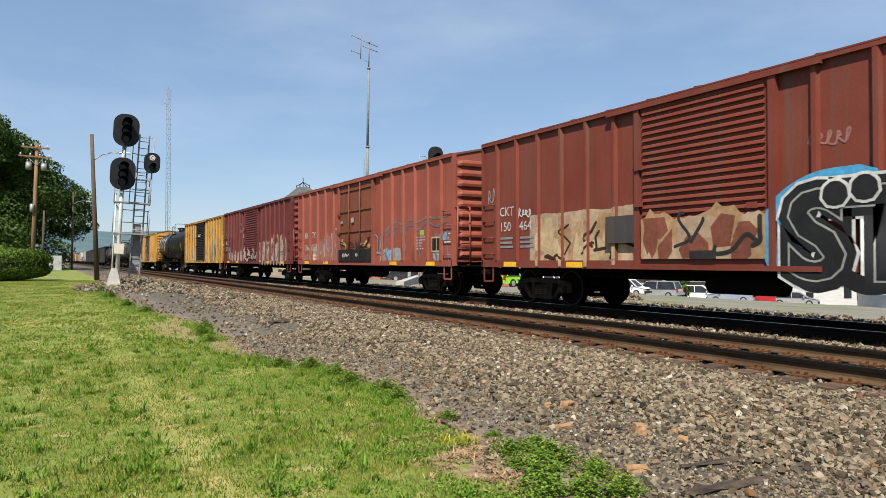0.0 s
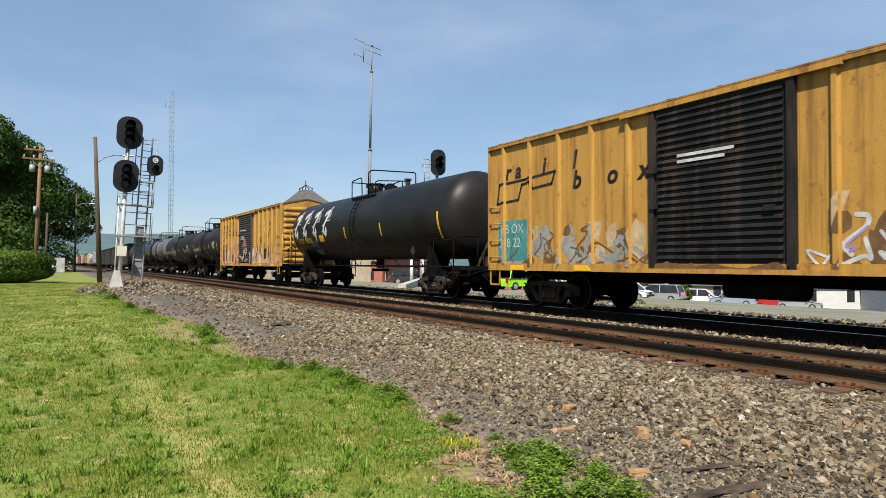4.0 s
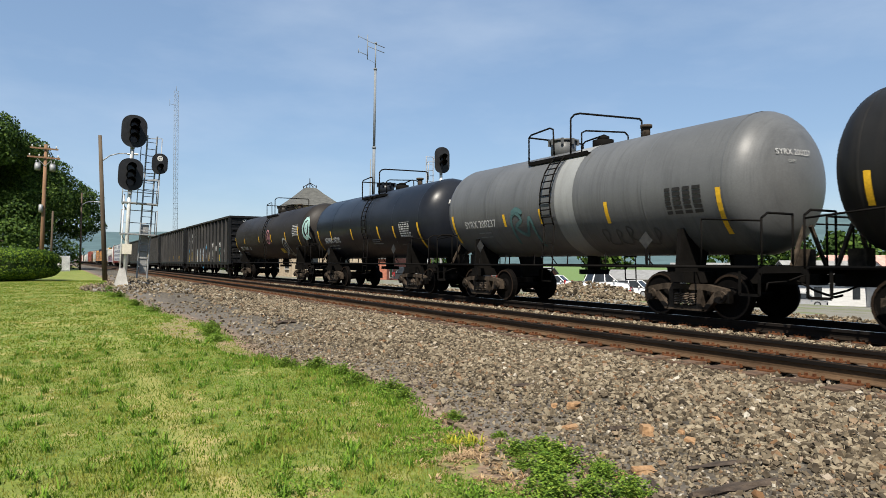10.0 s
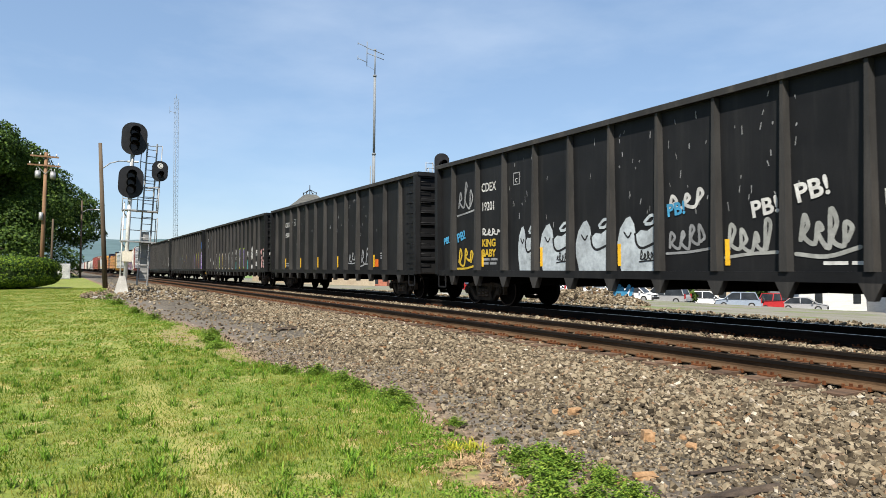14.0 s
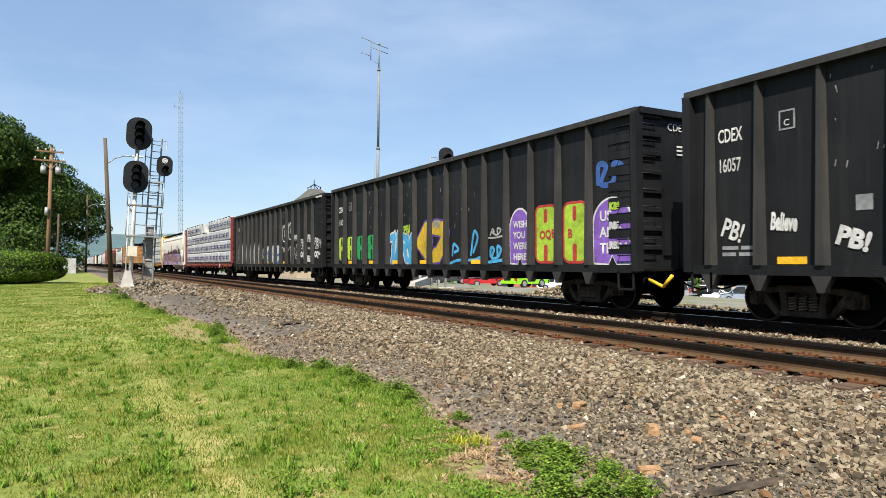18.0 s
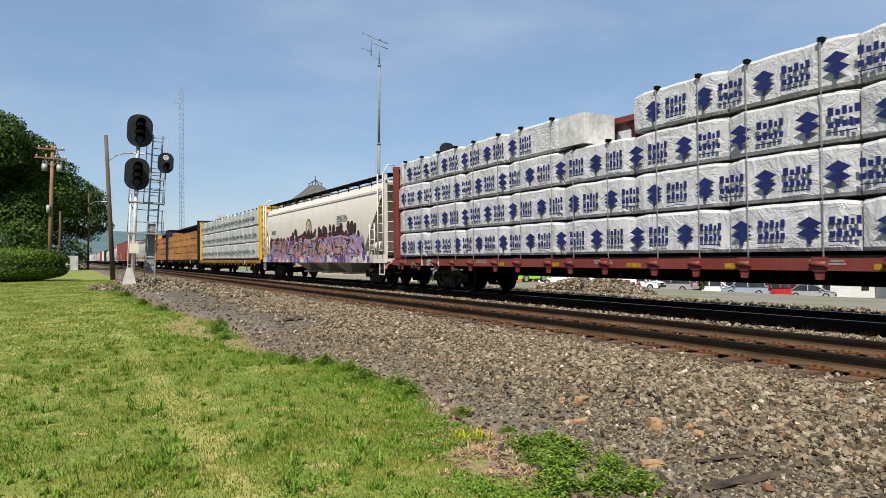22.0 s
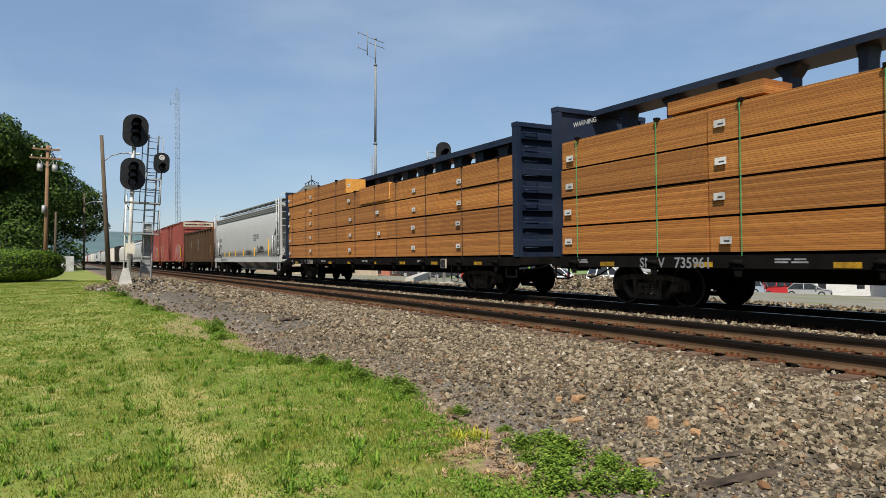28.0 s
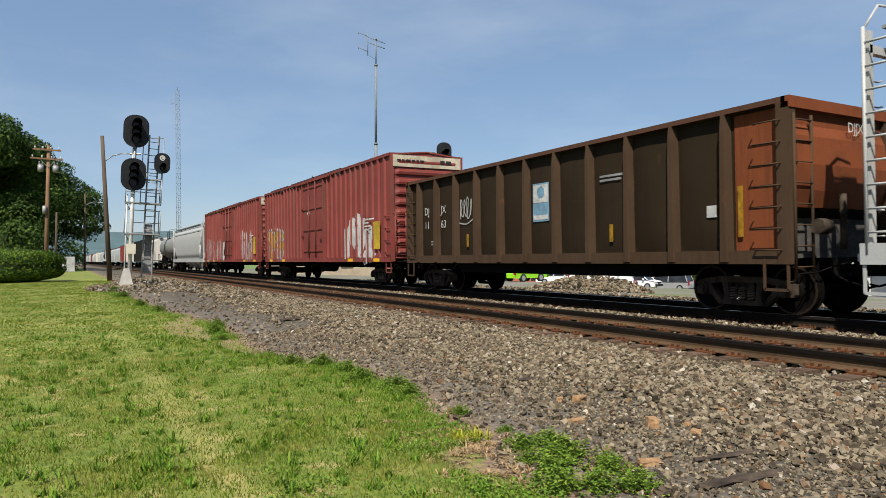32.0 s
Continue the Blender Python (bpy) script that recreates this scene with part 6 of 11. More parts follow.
        for ch, i, z in (("r", 0, 3.62), ("a", 1, 3.62), ("i", 2, 3.62), ("l", 3, 3.62), ("b", 3, 3.08), ("o", 4, 3.08), ("x", 5, 3.08)) if k else ():
            lettering(car, ch, 0.62, XP - 0.006, (left[i] + left[i + 1]) / 2 + 0.2, z, P_BLACK, 0.03, shear=0.2, name="faded_lettering")
        for ch, i, z in (("r", 0, 3.5), ("a", 0, 3.5), ("i", 1, 3.5), ("l", 2, 3.5), ("b", 2, 3.0), ("o", 3, 3.0), ("x", 4, 3.0)) if not k else ():
            lettering(car, ch, 0.6, XP - 0.006, (left[i] + left[i + 1]) / 2 + (0.1 if ch != "r" else 0.55), z, C_GRIME, 0.02, shear=0.2, name="faded_lettering")
        ye, ew = (left[0], left[3] - left[0]) if k else (left[0] + 0.3, -2.6)
        rail = ((-0.02, 2.85), (0.02, 3.38), (0.45, 3.42), (0.95, 3.5), (0.9, 3.2), (0.6, 3.15), (0.58, 3.33), (0.42, 3.3), (0.36, 2.9), (-0.02, 2.85))
        bm = bmesh.new()
        for (a1, z1), (a2, z2) in zip(rail, rail[1:]):
            bar_stroke(bm, (ye + ew * a1, z1), (ye + ew * a2, z2), 0.035, 0.0)
        drape.base = 0.0
        drape(bm, [(p, q, v - XP) for p, q, v in st])
        bmesh.ops.translate(bm, verts=bm.verts, vec=(XP - 0.006, 0, 0))
        part("track_emblem", bm, P_BLACK if k else C_GRIME, car, "outlined track emblem")
        lettering(car, "next\nload", 0.34, XP - 0.006, -2.85, 3.35, P_BLACK, shear=0.2)
        lettering(car, "any\nroad", 0.38, XP - 0.006, -5.35, 3.4, P_BLACK, shear=0.2)
        bm = bmesh.new()
        for s in (-1, 1):
            beam(bm, (XP - 0.008, -4.25 - 0.3, 3.35 - s * 0.35), (XP - 0.008, -4.25 + 0.3, 3.35 + s * 0.35), 0.13, 0.006, (1, 0, 0))
        part("cross_emblem", bm, P_BLUE if not k else P_WHITE, car, "painted cross emblem")
        if k == 0:
            lettering(car, "RB OX", 0.36, XP - 0.012, h - 0.55, 2.0, P_WHITE)
            lettering(car, "318 22", 0.36, XP - 0.012, h - 0.5, 1.62, P_WHITE)
            part("number_panel", made(box, XP - 0.008, XP - 0.003, h - 1.8, h - 0.45, 1.25, 2.35), P_TEAL, car, "teal number panel")
            bars(car, -1.66, 1.0, 3.3, P_WHITE, ((1.3,), (1.1,)), h=0.06, gap=0.12)
            lettering(car, "XPF\n20", 0.3, XP - 0.006, -h + 0.62, 1.75, P_BLACK)
        if k == 0:
            spray_band(car, XP - 0.002, 1.9, h - 0.4, 1.1, 2.1, (P_SMUDGE, P_CREAM, P_GREYTAG), 720, st, 12, 0.35)
            ink(car, XP - 0.005, 1.85, h - 0.4, 1.1, 2.1, P_GREYTAG, 41, st, (0.02, 0.06), 3.4)
            ink(car, XP - 0.007, 1.85, h - 0.4, 1.1, 2.1, P_SMUDGE, 42, st, (0.015, 0.03), 3.0)
            spray_band(car, XP - 0.002, -h + 1.0, -1.7, 1.1, 2.3, (P_SMUDGE, P_CREAM, P_SMUDGE), 721, st, 12, 0.4)
            spray_band(car, XP - 0.003, -h + 0.9, -3.4, 1.1, 2.6, (P_SMUDGE, P_PALE), 722, st, 6, 0.4)
            ink(car, XP - 0.005, -3.4, -1.6, 1.1, 2.3, P_WHITE, 43, st, (0.02, 0.05), 3.6)
            ink(car, XP - 0.007, -3.4, -1.6, 1.1, 2.2, P_LILAC, 44, st, (0.02, 0.05), 1.6)
            big = ([(-3.6, 1.35), (-3.25, 1.75), (-3.5, 2.25), (-4.1, 2.35), (-4.3, 2.1)], [(-3.65, 1.35), (-4.1, 1.3), (-4.45, 1.75), (-4.3, 2.1)], [(-4.55, 1.3), (-4.6, 2.0), (-4.45, 2.6), (-5.2, 2.7), (-5.3, 2.35)],
                   [(-4.7, 1.9), (-5.1, 2.0), (-5.3, 1.5), (-5.6, 1.4)], [(-5.5, 1.2), (-5.7, 2.0), (-5.6, 2.5), (-6.3, 2.9), (-6.9, 2.7), (-7.0, 2.0), (-6.6, 1.6)], [(-6.0, 1.5), (-6.2, 2.2), (-6.6, 2.3), (-6.7, 1.9)])
            for lift, r0, mat in ((0.008, 0.085, P_SMUDGE), (0.010, 0.06, P_WHITE), (0.013, 0.022, P_SOOT)):
                for pts in big:
                    swoosh(car, XP - lift, pts, r0, mat, st)
            field(car, XP - 0.001, -h + 0.4, d[1] + 0.1, 1.02, 1.25, P_SMUDGE, 723, st, 0.2)
        else:
            # dark letters edged in white over a pink cloud, running across the door
            spray_band(car, XP - 0.0005, d[1] + 0.1, h - 0.3, 1.1, 2.0, (P_CREAM, P_WHITE, P_PINK), 730, st, 10)
            spray_band(car, XP - 0.0005, -h + 0.3, d[0] - 0.1, 1.1, 2.1, (P_CREAM, P_WHITE, P_PINK), 731, st, 12)
            for y, z in ((left[0] - 0.3, 2.3), (left[3] - 0.5, 2.75), (left[5] - 0.2, 2.35), (left[1], 1.7)):
                swoosh(car, XP - 0.001, [(y, 1.1), (y + 0.1, (z + 1.1) / 2), (y - 0.05, z)], 0.26, P_PINK, st)
            field(car, XP - 0.001, d[1] + 0.1, h - 0.2, 1.02, 2.1, P_BLUSH, 732, st, 0.9)
            ink(car, XP - 0.005, d[1] + 0.1, h - 0.25, 1.08, 2.2, P_SOOT, 48, st, (0.05, 0.10), 1.6)
            ink(car, XP - 0.008, d[1] + 0.1, h - 0.25, 1.08, 2.2, P_BLUSH, 47, st, (0.02, 0.05), 2.0)
            blot(car, -1.664, d[0] + 0.9, d[1] - 0.9, 2.2, 2.9, ((0, 0), (0.45, 1.0), (0.6, 0.95), (1, 0.1)), P_DULLPINK)
            ink(car, -1.666, d[0] + 0.1, d[1] - 0.1, 1.2, 2.4, P_BLUSH, 49, (), (0.05, 0.11), 2.4)
            ink(car, -1.669, d[0] + 0.1, d[1] - 0.1, 1.2, 2.3, P_SOOT, 46, (), (0.03, 0.06), 1.4)
            field(car, XP - 0.001, -h + 0.3, d[0] - 0.1, 1.02, 2.0, P_BLUSH, 733, st, 1.0)
            ink(car, XP - 0.005, -h + 0.3, d[0] - 0.1, 1.1, 2.2, P_SOOT, 50, st, (0.05, 0.09), 1.3)
            ink(car, XP - 0.007, -h + 0.3, d[0] - 0.1, 1.1, 2.3, P_PINKISH, 51, st, (0.04, 0.09), 1.1)
            ink(car, XP - 0.009, -h + 0.3, d[0] - 0.1, 1.1, 2.2, P_BLUSH, 52, st, (0.02, 0.04), 1.6)
            spray_band(car, XP - 0.004, -h + 2.4, d[0] - 1.2, 1.3, 3.0, (C_RUSTEND,), 734, st, 7, 0.3)
            part("number_panel", made(box, XP - 0.016, XP - 0.012, left[2] + 0.1, left[0] - 0.1, 1.35, 2.5), P_SOOT, car, "dark number panel")
            for words, i, z in (("RB", 0, 2.12), ("OX", 1, 2.12), ("40", 0, 1.72), ("407", 1, 1.72)):
                lettering(car, words, 0.36, XP - 0.02, left[i] - 0.2 + (0.0 if i else -0.1), z, P_GREYTAG, 0.006)
            lettering(car, "LD LMT", 0.14, XP - 0.02, left[0] - 0.25, 1.5, P_GREYTAG)
            bars(car, XP - 0.02, left[1] - 0.3, 1.5, P_GREYTAG, ((0.5,), (0.5,)), h=0.08, gap=0.14)
            part("notice_plate", made(box, XP - 0.012, XP - 0.004, left[5] + 0.25, left[5] + 0.7, 2.45, 2.75), P_GREYTAG, car, "pale notice plate")
            part("notice_plate", made(box, XP - 0.02, XP - 0.012, left[4] + 0.15, left[3] - 0.15, 1.28, 1.78), C_REDDOOR, car, "rusted blank plate")
            for q in range(3):
                part("hinge_strap", made(box, -1.69, -1.56, d[1] - 0.1, d[1] + 0.35, 1.5 + q * 0.9 - (q == 2) * 0.3, 1.58 + q * 0.9 - (q == 2) * 0.3), C_RUSTEND, car)
            bars(car, -1.664, d[1] - 0.3, 3.3, P_WHITE, ((0.6, 0.9),), h=0.05)
            bars(car, -1.664, d[1] - 0.4, 2.85, P_GREYTAG, ((0.9,), (0.9,)), h=0.1, gap=0.14)
        bm = bmesh.new()
        box(bm, XP - 0.012, XP - 0.004, pan(2) - 0.35, pan(2) + 0.35, 1.45, 2.05)
        part("placard", bm, P_BLACK, car, "small black notice board with white border")
        part("label_tag", made(box, XP - 0.012, XP - 0.004, pan(2) + 0.1, pan(2) + 0.4, 2.1, 2.4), P_GREEN, car, "green inspection label")
        part("data_panel", made(box, XP - 0.010, XP - 0.003, -h + 1.2, -h + 2.1, 1.3, 2.1), flat_paint("pale_yellow_panel", (0.58, 0.36, 0.05)), car)
        bars(car, XP - 0.012, -h + 2.0, 1.95, P_BLACK, ((0.25, 0.2), (0.2, 0.25), (0.22, 0.2), (0.3,)), h=0.03, gap=0.09)


P_TAN = flat_paint("spray_tan", (0.46, 0.29, 0.15))
P_SOOT = flat_paint("spray_soot", (0.035, 0.033, 0.032))
P_BROWNISH = flat_paint("spray_dull_brown", (0.24, 0.08, 0.05))


def dragon(car, y, z, mat, wrap):
    """A white sprayed dragon: S-shaped body, jaws, mane and a ribbed wing."""
    at = lambda pts: [(y - a, z + b) for a, b in pts]
    swoosh(car, 0, at(((0.20, 1.12), (0.20, 0.86), (0.08, 0.62), (-0.10, 0.40), (-0.10, 0.18), (0.06, 0.08), (0.20, 0.16), (0.20, 0.30))), 0.085, mat, wrap=wrap, soft=0.25)
    swoosh(car, -0.003, at(((0.22, 1.10), (0.05, 1.02), (-0.18, 0.92))), 0.055, mat, wrap=wrap)
    swoosh(car, -0.003, at(((0.22, 1.16), (0.0, 1.14), (-0.22, 1.04))), 0.04, mat, wrap=wrap)
    for a, b in (((0.24, 1.1), (0.40, 1.28)), ((0.2, 1.15), (0.26, 1.34)), ((0.26, 1.0), (0.46, 1.12))):
        swoosh(car, -0.004, at((a, ((a[0] + b[0]) / 2, (a[1] + b[1]) / 2 + 0.02), b)), 0.03, mat, wrap=wrap)
    for line in (((0.16, 0.72), (0.40, 0.90), (0.56, 1.02)), ((0.56, 1.02), (0.58, 0.82), (0.64, 0.66)), ((0.16, 0.64), (0.40, 0.66), (0.64, 0.66)), ((0.18, 0.70), (0.38, 0.80), (0.58, 0.84))):
        swoosh(car, -0.005, at(line), 0.018, mat, wrap=wrap)
    for a, b in (((-0.12, 0.2), (-0.30, 0.16)), ((-0.10, 0.14), (-0.24, 0.02)), ((0.08, 0.06), (0.06, -0.10)), ((0.18, 0.10), (0.26, -0.04)), ((-0.14, 0.42), (-0.3, 0.46))):
        swoosh(car, -0.006, at((a, ((a[0] + b[0]) / 2, (a[1] + b[1]) / 2), b)), 0.028, mat, wrap=wrap)


def train_tanks():
    """Each tank: (front, back) of its straight shell along the train, ladder place, stripes and writing."""
    def tank(c0, c1, color, label, lad, marks, top, radius, band=None):
        u0, u1 = c0 - 0.85, c1 + 0.85
        mid = (u0 + u1) / 2
        car, h, w = coupled(u0, u1, tank_car(u0, u1, color, label, band=(band[0] - mid, band[1] - mid, band[2]) if band else None, marks=marks, top=top, radius=radius, walk_y=lad - mid, shell=(c0, c1)))
        return car, w, (lambda U: U - mid), (c0 - mid, top - radius, radius)

    car, w, at, head = tank(69.6, 85.25, C_TANK, "black tank car with white dragon graffiti and yellow stripes", 76.9,
                            ((85.2, 2.1, 2.95), (81.69, 2.25, 2.85), (78.0, 2.25, 2.75), (74.3, 2.25, 2.75), (69.75, 2.0, 2.9)), 4.32, 1.5)
    lettering(car, "UTLX", 0.32, 0, at(84.4), 2.18, P_GOLD, 0.012, w)
    lettering(car, "958351", 0.33, 0, at(83.38), 2.18, P_GOLD, 0.012, w)
    bars(car, 0, at(84.3), 2.02, P_OLIVE, ((0.12, 0.16, 0.1, 0.4),), w, 0.06, 0.18)
    bars(car, 0, at(84.2), 1.85, P_DIMGREY, ((0.1, 0.4, 0.1, 0.1, 0.15), (0.1, 0.3, 0.2)), w, 0.04, 0.12)
    for U in (84.62, 83.28, 81.85, 80.45):
        dragon(car, at(U), 2.5, P_WHITE, w)
    for U, ch in ((84.5, "H"), (83.15, "I"), (81.7, "C")):
        lettering(car, ch, 0.22, -0.008, at(U), 3.05, P_SOOT, 0.02, w, name="graffiti")
    part("reflector_board", made(lambda b: drape_frame(b, at(81.3), at(80.7), 2.2, 2.5, w)), M_YELLOW, car)
    lettering(car, "PATrioT", 0.85, 0, at(79.3), 1.55, P_DIMGREY, 0.0, w, name="graffiti")
    scrawl(car, 0, at(82.65), 1.95, 1.0, 0.42, 60, P_GREY, 0.03, 4, wrap=w, flourish=False)
    scrawl(car, -0.003, at(82.55), 1.6, 0.9, 0.3, 61, P_GREY, 0.025, 5, wrap=w, flourish=False)

    car, w, at, head = tank(104.6, 114.75, C_TANK_B, "black tank car with white stencilled numbers", 110.4,
                            ((114.6, 1.85, 2.75), (111.98, 2.3, 2.65), (109.77, 2.3, 2.68), (107.94, 2.3, 2.72), (104.74, 1.85, 2.75)), 4.22, 1.48)
    lettering(car, "GBRX 707950", 0.36, 0, at(114.55), 2.2, P_WHITE, 0.008, w)
    bars(car, 0, at(114.0), 2.02, P_GREY, ((0.18, 0.3), (0.15, 0.4)), w, 0.06, 0.17)
    bars(car, 0, at(111.8), 2.26, P_WHITE, ((0.03, 0.1, 0.03),), w, 0.16)
    bars(car, 0, at(109.6), 2.12, P_GREY, ((0.3, 0.2), (0.5, 0.15), (0.4, 0.2), (0.5,), (0.3, 0.3)), w, 0.03, 0.085)
    bars(car, 0, at(107.8), 2.0, P_GREY, ((0.3, 0.3), (0.4,), (0.3, 0.2)), w, 0.03, 0.085)
    data_table(car, at(106.56), 2.78, 1.05, 0.5, P_WHITE, w)
    bars(car, 0, at(106.3), 2.12, P_GREY, ((0.3, 0.3), (0.5,), (0.4,), (0.45,)), w, 0.03, 0.07)
    dome_lettering(car, "GBRX 707950", 0.24, -0.95, 3.35, *head, P_WHITE, 0.004)
    dome_lettering(car, "CAPY", 0.09, -0.65, 3.15, *head, P_GREYTAG)

    car, w, at, head = tank(117.25, 132.6, C_TANK_B, "black tank car with outlined bubble graffiti low on its side", 124.62,
                            ((132.45, 2.05, 2.6), (129.32, 2.15, 2.6), (126.32, 2.1, 2.62), (123.64, 2.15, 2.6), (120.57, 2.15, 2.65), (117.38, 1.75, 2.6)), 4.17, 1.45)
    lettering(car, "NATX 253008", 0.36, 0, at(132.19), 2.16, P_WHITE, 0.008, w)
    bars(car, 0, at(131.9), 2.02, P_GREY, ((0.1, 0.2, 0.4, 0.3), (0.08, 0.15, 0.35, 0.3), (0.2,)), w, 0.05, 0.13)
    for U, zz, ww in ((131.5, 1.55, 0.7), (130.3, 1.6, 0.6), (129.9, 1.85, 0.45)):
        scrawl(car, 0, at(U), zz, ww, 0.22, int(U * 10), P_GREY, 0.02, 4, wrap=w, flourish=False)
    bubbles(car, at, w)
    for layer, (mt, off) in enumerate(((P_TEAL, 0.075), (P_LILACDIM, 0.04), (P_STEELTAG, 0.012))):
        lettering(car, "DLA", 0.98, -0.004 - 0.006 * layer, at(122.55), 1.42, mt, off, w, name="graffiti", stretch=1.42)
    swoosh(car, 0, [(at(123.1), 1.7), (at(122.9), 1.95), (at(122.7), 1.6)], 0.1, P_TEAL, wrap=w)
    swoosh(car, 0, [(at(119.3), 2.1), (at(118.95), 1.9), (at(119.3), 1.6)], 0.09, P_TEAL, wrap=w)
    scrawl(car, 0, at(124.1), 1.9, 0.6, 0.2, 63, P_GREY, 0.014, 5, wrap=w)
    scrawl(car, 0, at(120.0), 2.2, 0.5, 0.2, 66, P_WHITE, 0.02, 4, wrap=w, flourish=False)
    scrawl(car, 0, at(119.05), 1.98, 1.4, 0.34, 67, P_GREY, 0.025, 5, wrap=w, flourish=False)
    data_table(car, at(118.97), 2.76, 1.05, 0.5, P_WHITE, w)
    bars(car, 0, at(118.9), 2.92, P_WHITE, ((0.1, 0.15, 0.12),), w, 0.03)
    bars(car, 0, at(118.7), 1.85, P_GREYTAG, ((0.35,), (0.35,), (0.35,)), w, 0.015, 0.13)
    swoosh(car, -0.002, [(at(127.75), 2.62), (at(127.55), 2.75), (at(127.4), 2.55)], 0.1, P_GREYTAG, wrap=w)
    bars(car, 0, at(126.4), 3.5, P_WHITE, ((0.3,), (0.35,)), w, 0.02, 0.06)
    dome_lettering(car, "NATX 253008", 0.22, -0.95, 3.3, *head, P_WHITE, 0.004)
    dome_lettering(car, "CAPY", 0.09, -0.7, 3.13, *head, P_GREYTAG)
    dome_lettering(car, "CAPY", 0.09, -0.7, 3.02, *head, P_GREYTAG)
    dome_lettering(car, "PMS", 0.5, -0.95, 1.75, *head, P_CREAM, 0.02, name="graffiti")
    for k in range(6):
        dome_lettering(car, "- -- -- -", 0.1, 0.05, 2.45 - 0.12 * k, *head, P_DIMGREY)

    car, w, at, head = tank(135.1, 145.3, C_TANK_GREY, "grey tank car with a pale band behind its ladder", 140.34,
                            ((145.21, 1.75, 2.6), (142.39, 2.15, 2.5), (140.72, 2.15, 2.55), (138.27, 2.05, 2.55), (135.2, 1.7, 2.6)), 4.2, 1.45, (139.4, 140.1, C_TANK_PALE))
    lettering(car, "SYRX 200237", 0.30, 0, at(144.54), 2.18, P_WHITE, 0.003, w)
    bars(car, 0, at(143.9), 2.0, P_GREY, ((0.3, 0.3), (0.4, 0.2)), w, 0.03, 0.12)
    swoosh(car, 0, [(at(142.1), 1.7), (at(142.05), 2.35), (at(141.8), 2.5), (at(141.6), 2.3), (at(141.9), 2.1), (at(141.5), 1.9), (at(141.2), 2.35), (at(141.1), 1.6)], 0.05, P_TEALDIM, wrap=w)
    swoosh(car, -0.003, [(at(141.95), 2.52), (at(141.75), 2.6), (at(141.55), 2.52)], 0.07, P_TEALDIM, wrap=w)
    bars(car, -0.002, at(136.5), 2.62, P_SOOT, ((0.14, 0.2, 0.18, 0.2),) * 6, w, 0.07, 0.095)
    scrawl(car, 0, at(138.7), 1.55, 1.9, 0.4, 68, P_DIMGREY, 0.02, 5, wrap=w, flourish=False)
    dome_lettering(car, "SYRX 200237", 0.16, -0.75, 3.2, *head, P_WHITE)
    dome_lettering(car, "CAPY", 0.08, -0.5, 3.05, *head, P_GREYTAG)

    car, w, at, head = tank(147.6, 158.3, C_TANK_NAVY, "glossy blue-black tank car with white stencils", 152.28,
                            ((158.2, 1.7, 2.65), (156.46, 2.15, 2.55), (153.94, 2.1, 2.55), (151.16, 2.0, 2.55), (149.72, 2.05, 2.5), (147.71, 1.65, 2.55)), 4.18, 1.45)
    lettering(car, "ADMX", 0.34, 0, at(157.44), 2.02, P_WHITE, 0.012, w)
    lettering(car, "16200", 0.34, 0, at(156.35), 2.02, P_WHITE, 0.012, w)
    bars(car, 0, at(157.2), 1.86, P_GREYTAG, ((0.1, 0.2, 0.35, 0.1, 0.3), (0.1, 0.15, 0.3, 0.1, 0.3)), w, 0.05, 0.13)
    bars(car, 0, at(152.0), 2.02, P_GREY, ((0.9,), (0.7,), (0.95,)), w, 0.03, 0.08)
    data_table(car, at(149.2), 2.5, 0.9, 0.5, P_WHITE, w)
    bars(car, 0, at(149.4), 1.8, P_GREYTAG, ((0.5,), (0.5,)), w, 0.015, 0.2)
    dome_lettering(car, "ADMX 16200", 0.2, -0.6, 3.2, *head, P_WHITE, 0.006)
    dome_lettering(car, "CAPY", 0.09, -0.4, 3.05, *head, P_GREYTAG)

    car, w, at, head = tank(160.9, 175.8, C_TANK_BROWN, "brown-black tank car with a round white letter mark", 167.78,
                            ((175.7, 1.95, 2.8), (173.21, 2.35, 2.7), (169.41, 2.35, 2.72), (166.62, 2.3, 2.75), (163.67, 2.25, 2.8), (161.3, 2.0, 3.0)), 4.27, 1.48)
    lettering(car, "CTCX 735600", 0.34, 0, at(174.88), 1.92, P_WHITE, 0.008, w)
    bars(car, 0, at(174.5), 1.74, P_GREY, ((0.1, 0.4, 0.3), (0.1, 0.35, 0.25)), w, 0.05, 0.12)
    bars(car, -0.004, at(172.3), 1.92, P_WHITE, ((0.03, 0.08, 0.03),), w, 0.2)
    letter_mark(car, at(159.95), 2.85, 0.52, 0.085, P_MINT, w)
    letter_mark(car, at(167.2), 2.62, 0.40, 0.035, P_PINK, w)
    letter_mark(car, at(164.05), 1.95, 0.48, 0.055, P_GREYTAG, w)
    data_table(car, at(162.3), 3.0, 1.0, 0.55, P_WHITE, w)
    part("hazard_sign", made(lambda b: drape_frame(b, at(165.45), at(164.75), 1.65, 1.9, w)), P_GOLD, car, "worn yellow warning panel")
    bars(car, 0, at(162.6), 1.85, P_GREYTAG, ((0.45,), (0.45,), (0.45,)), w, 0.02, 0.12)
    bars(car, 0, at(162.8), 1.45, P_GREY, ((0.5, 0.4), (0.6, 0.2)), w, 0.03, 0.08)
    dome_lettering(car, "CTCX 735600", 0.2, -0.35, 3.2, *head, P_WHITE, 0.004)
    for k in range(2):
        dome_lettering(car, "CAPY", 0.09, -0.1, 3.03 - 0.12 * k, *head, P_GREYTAG)


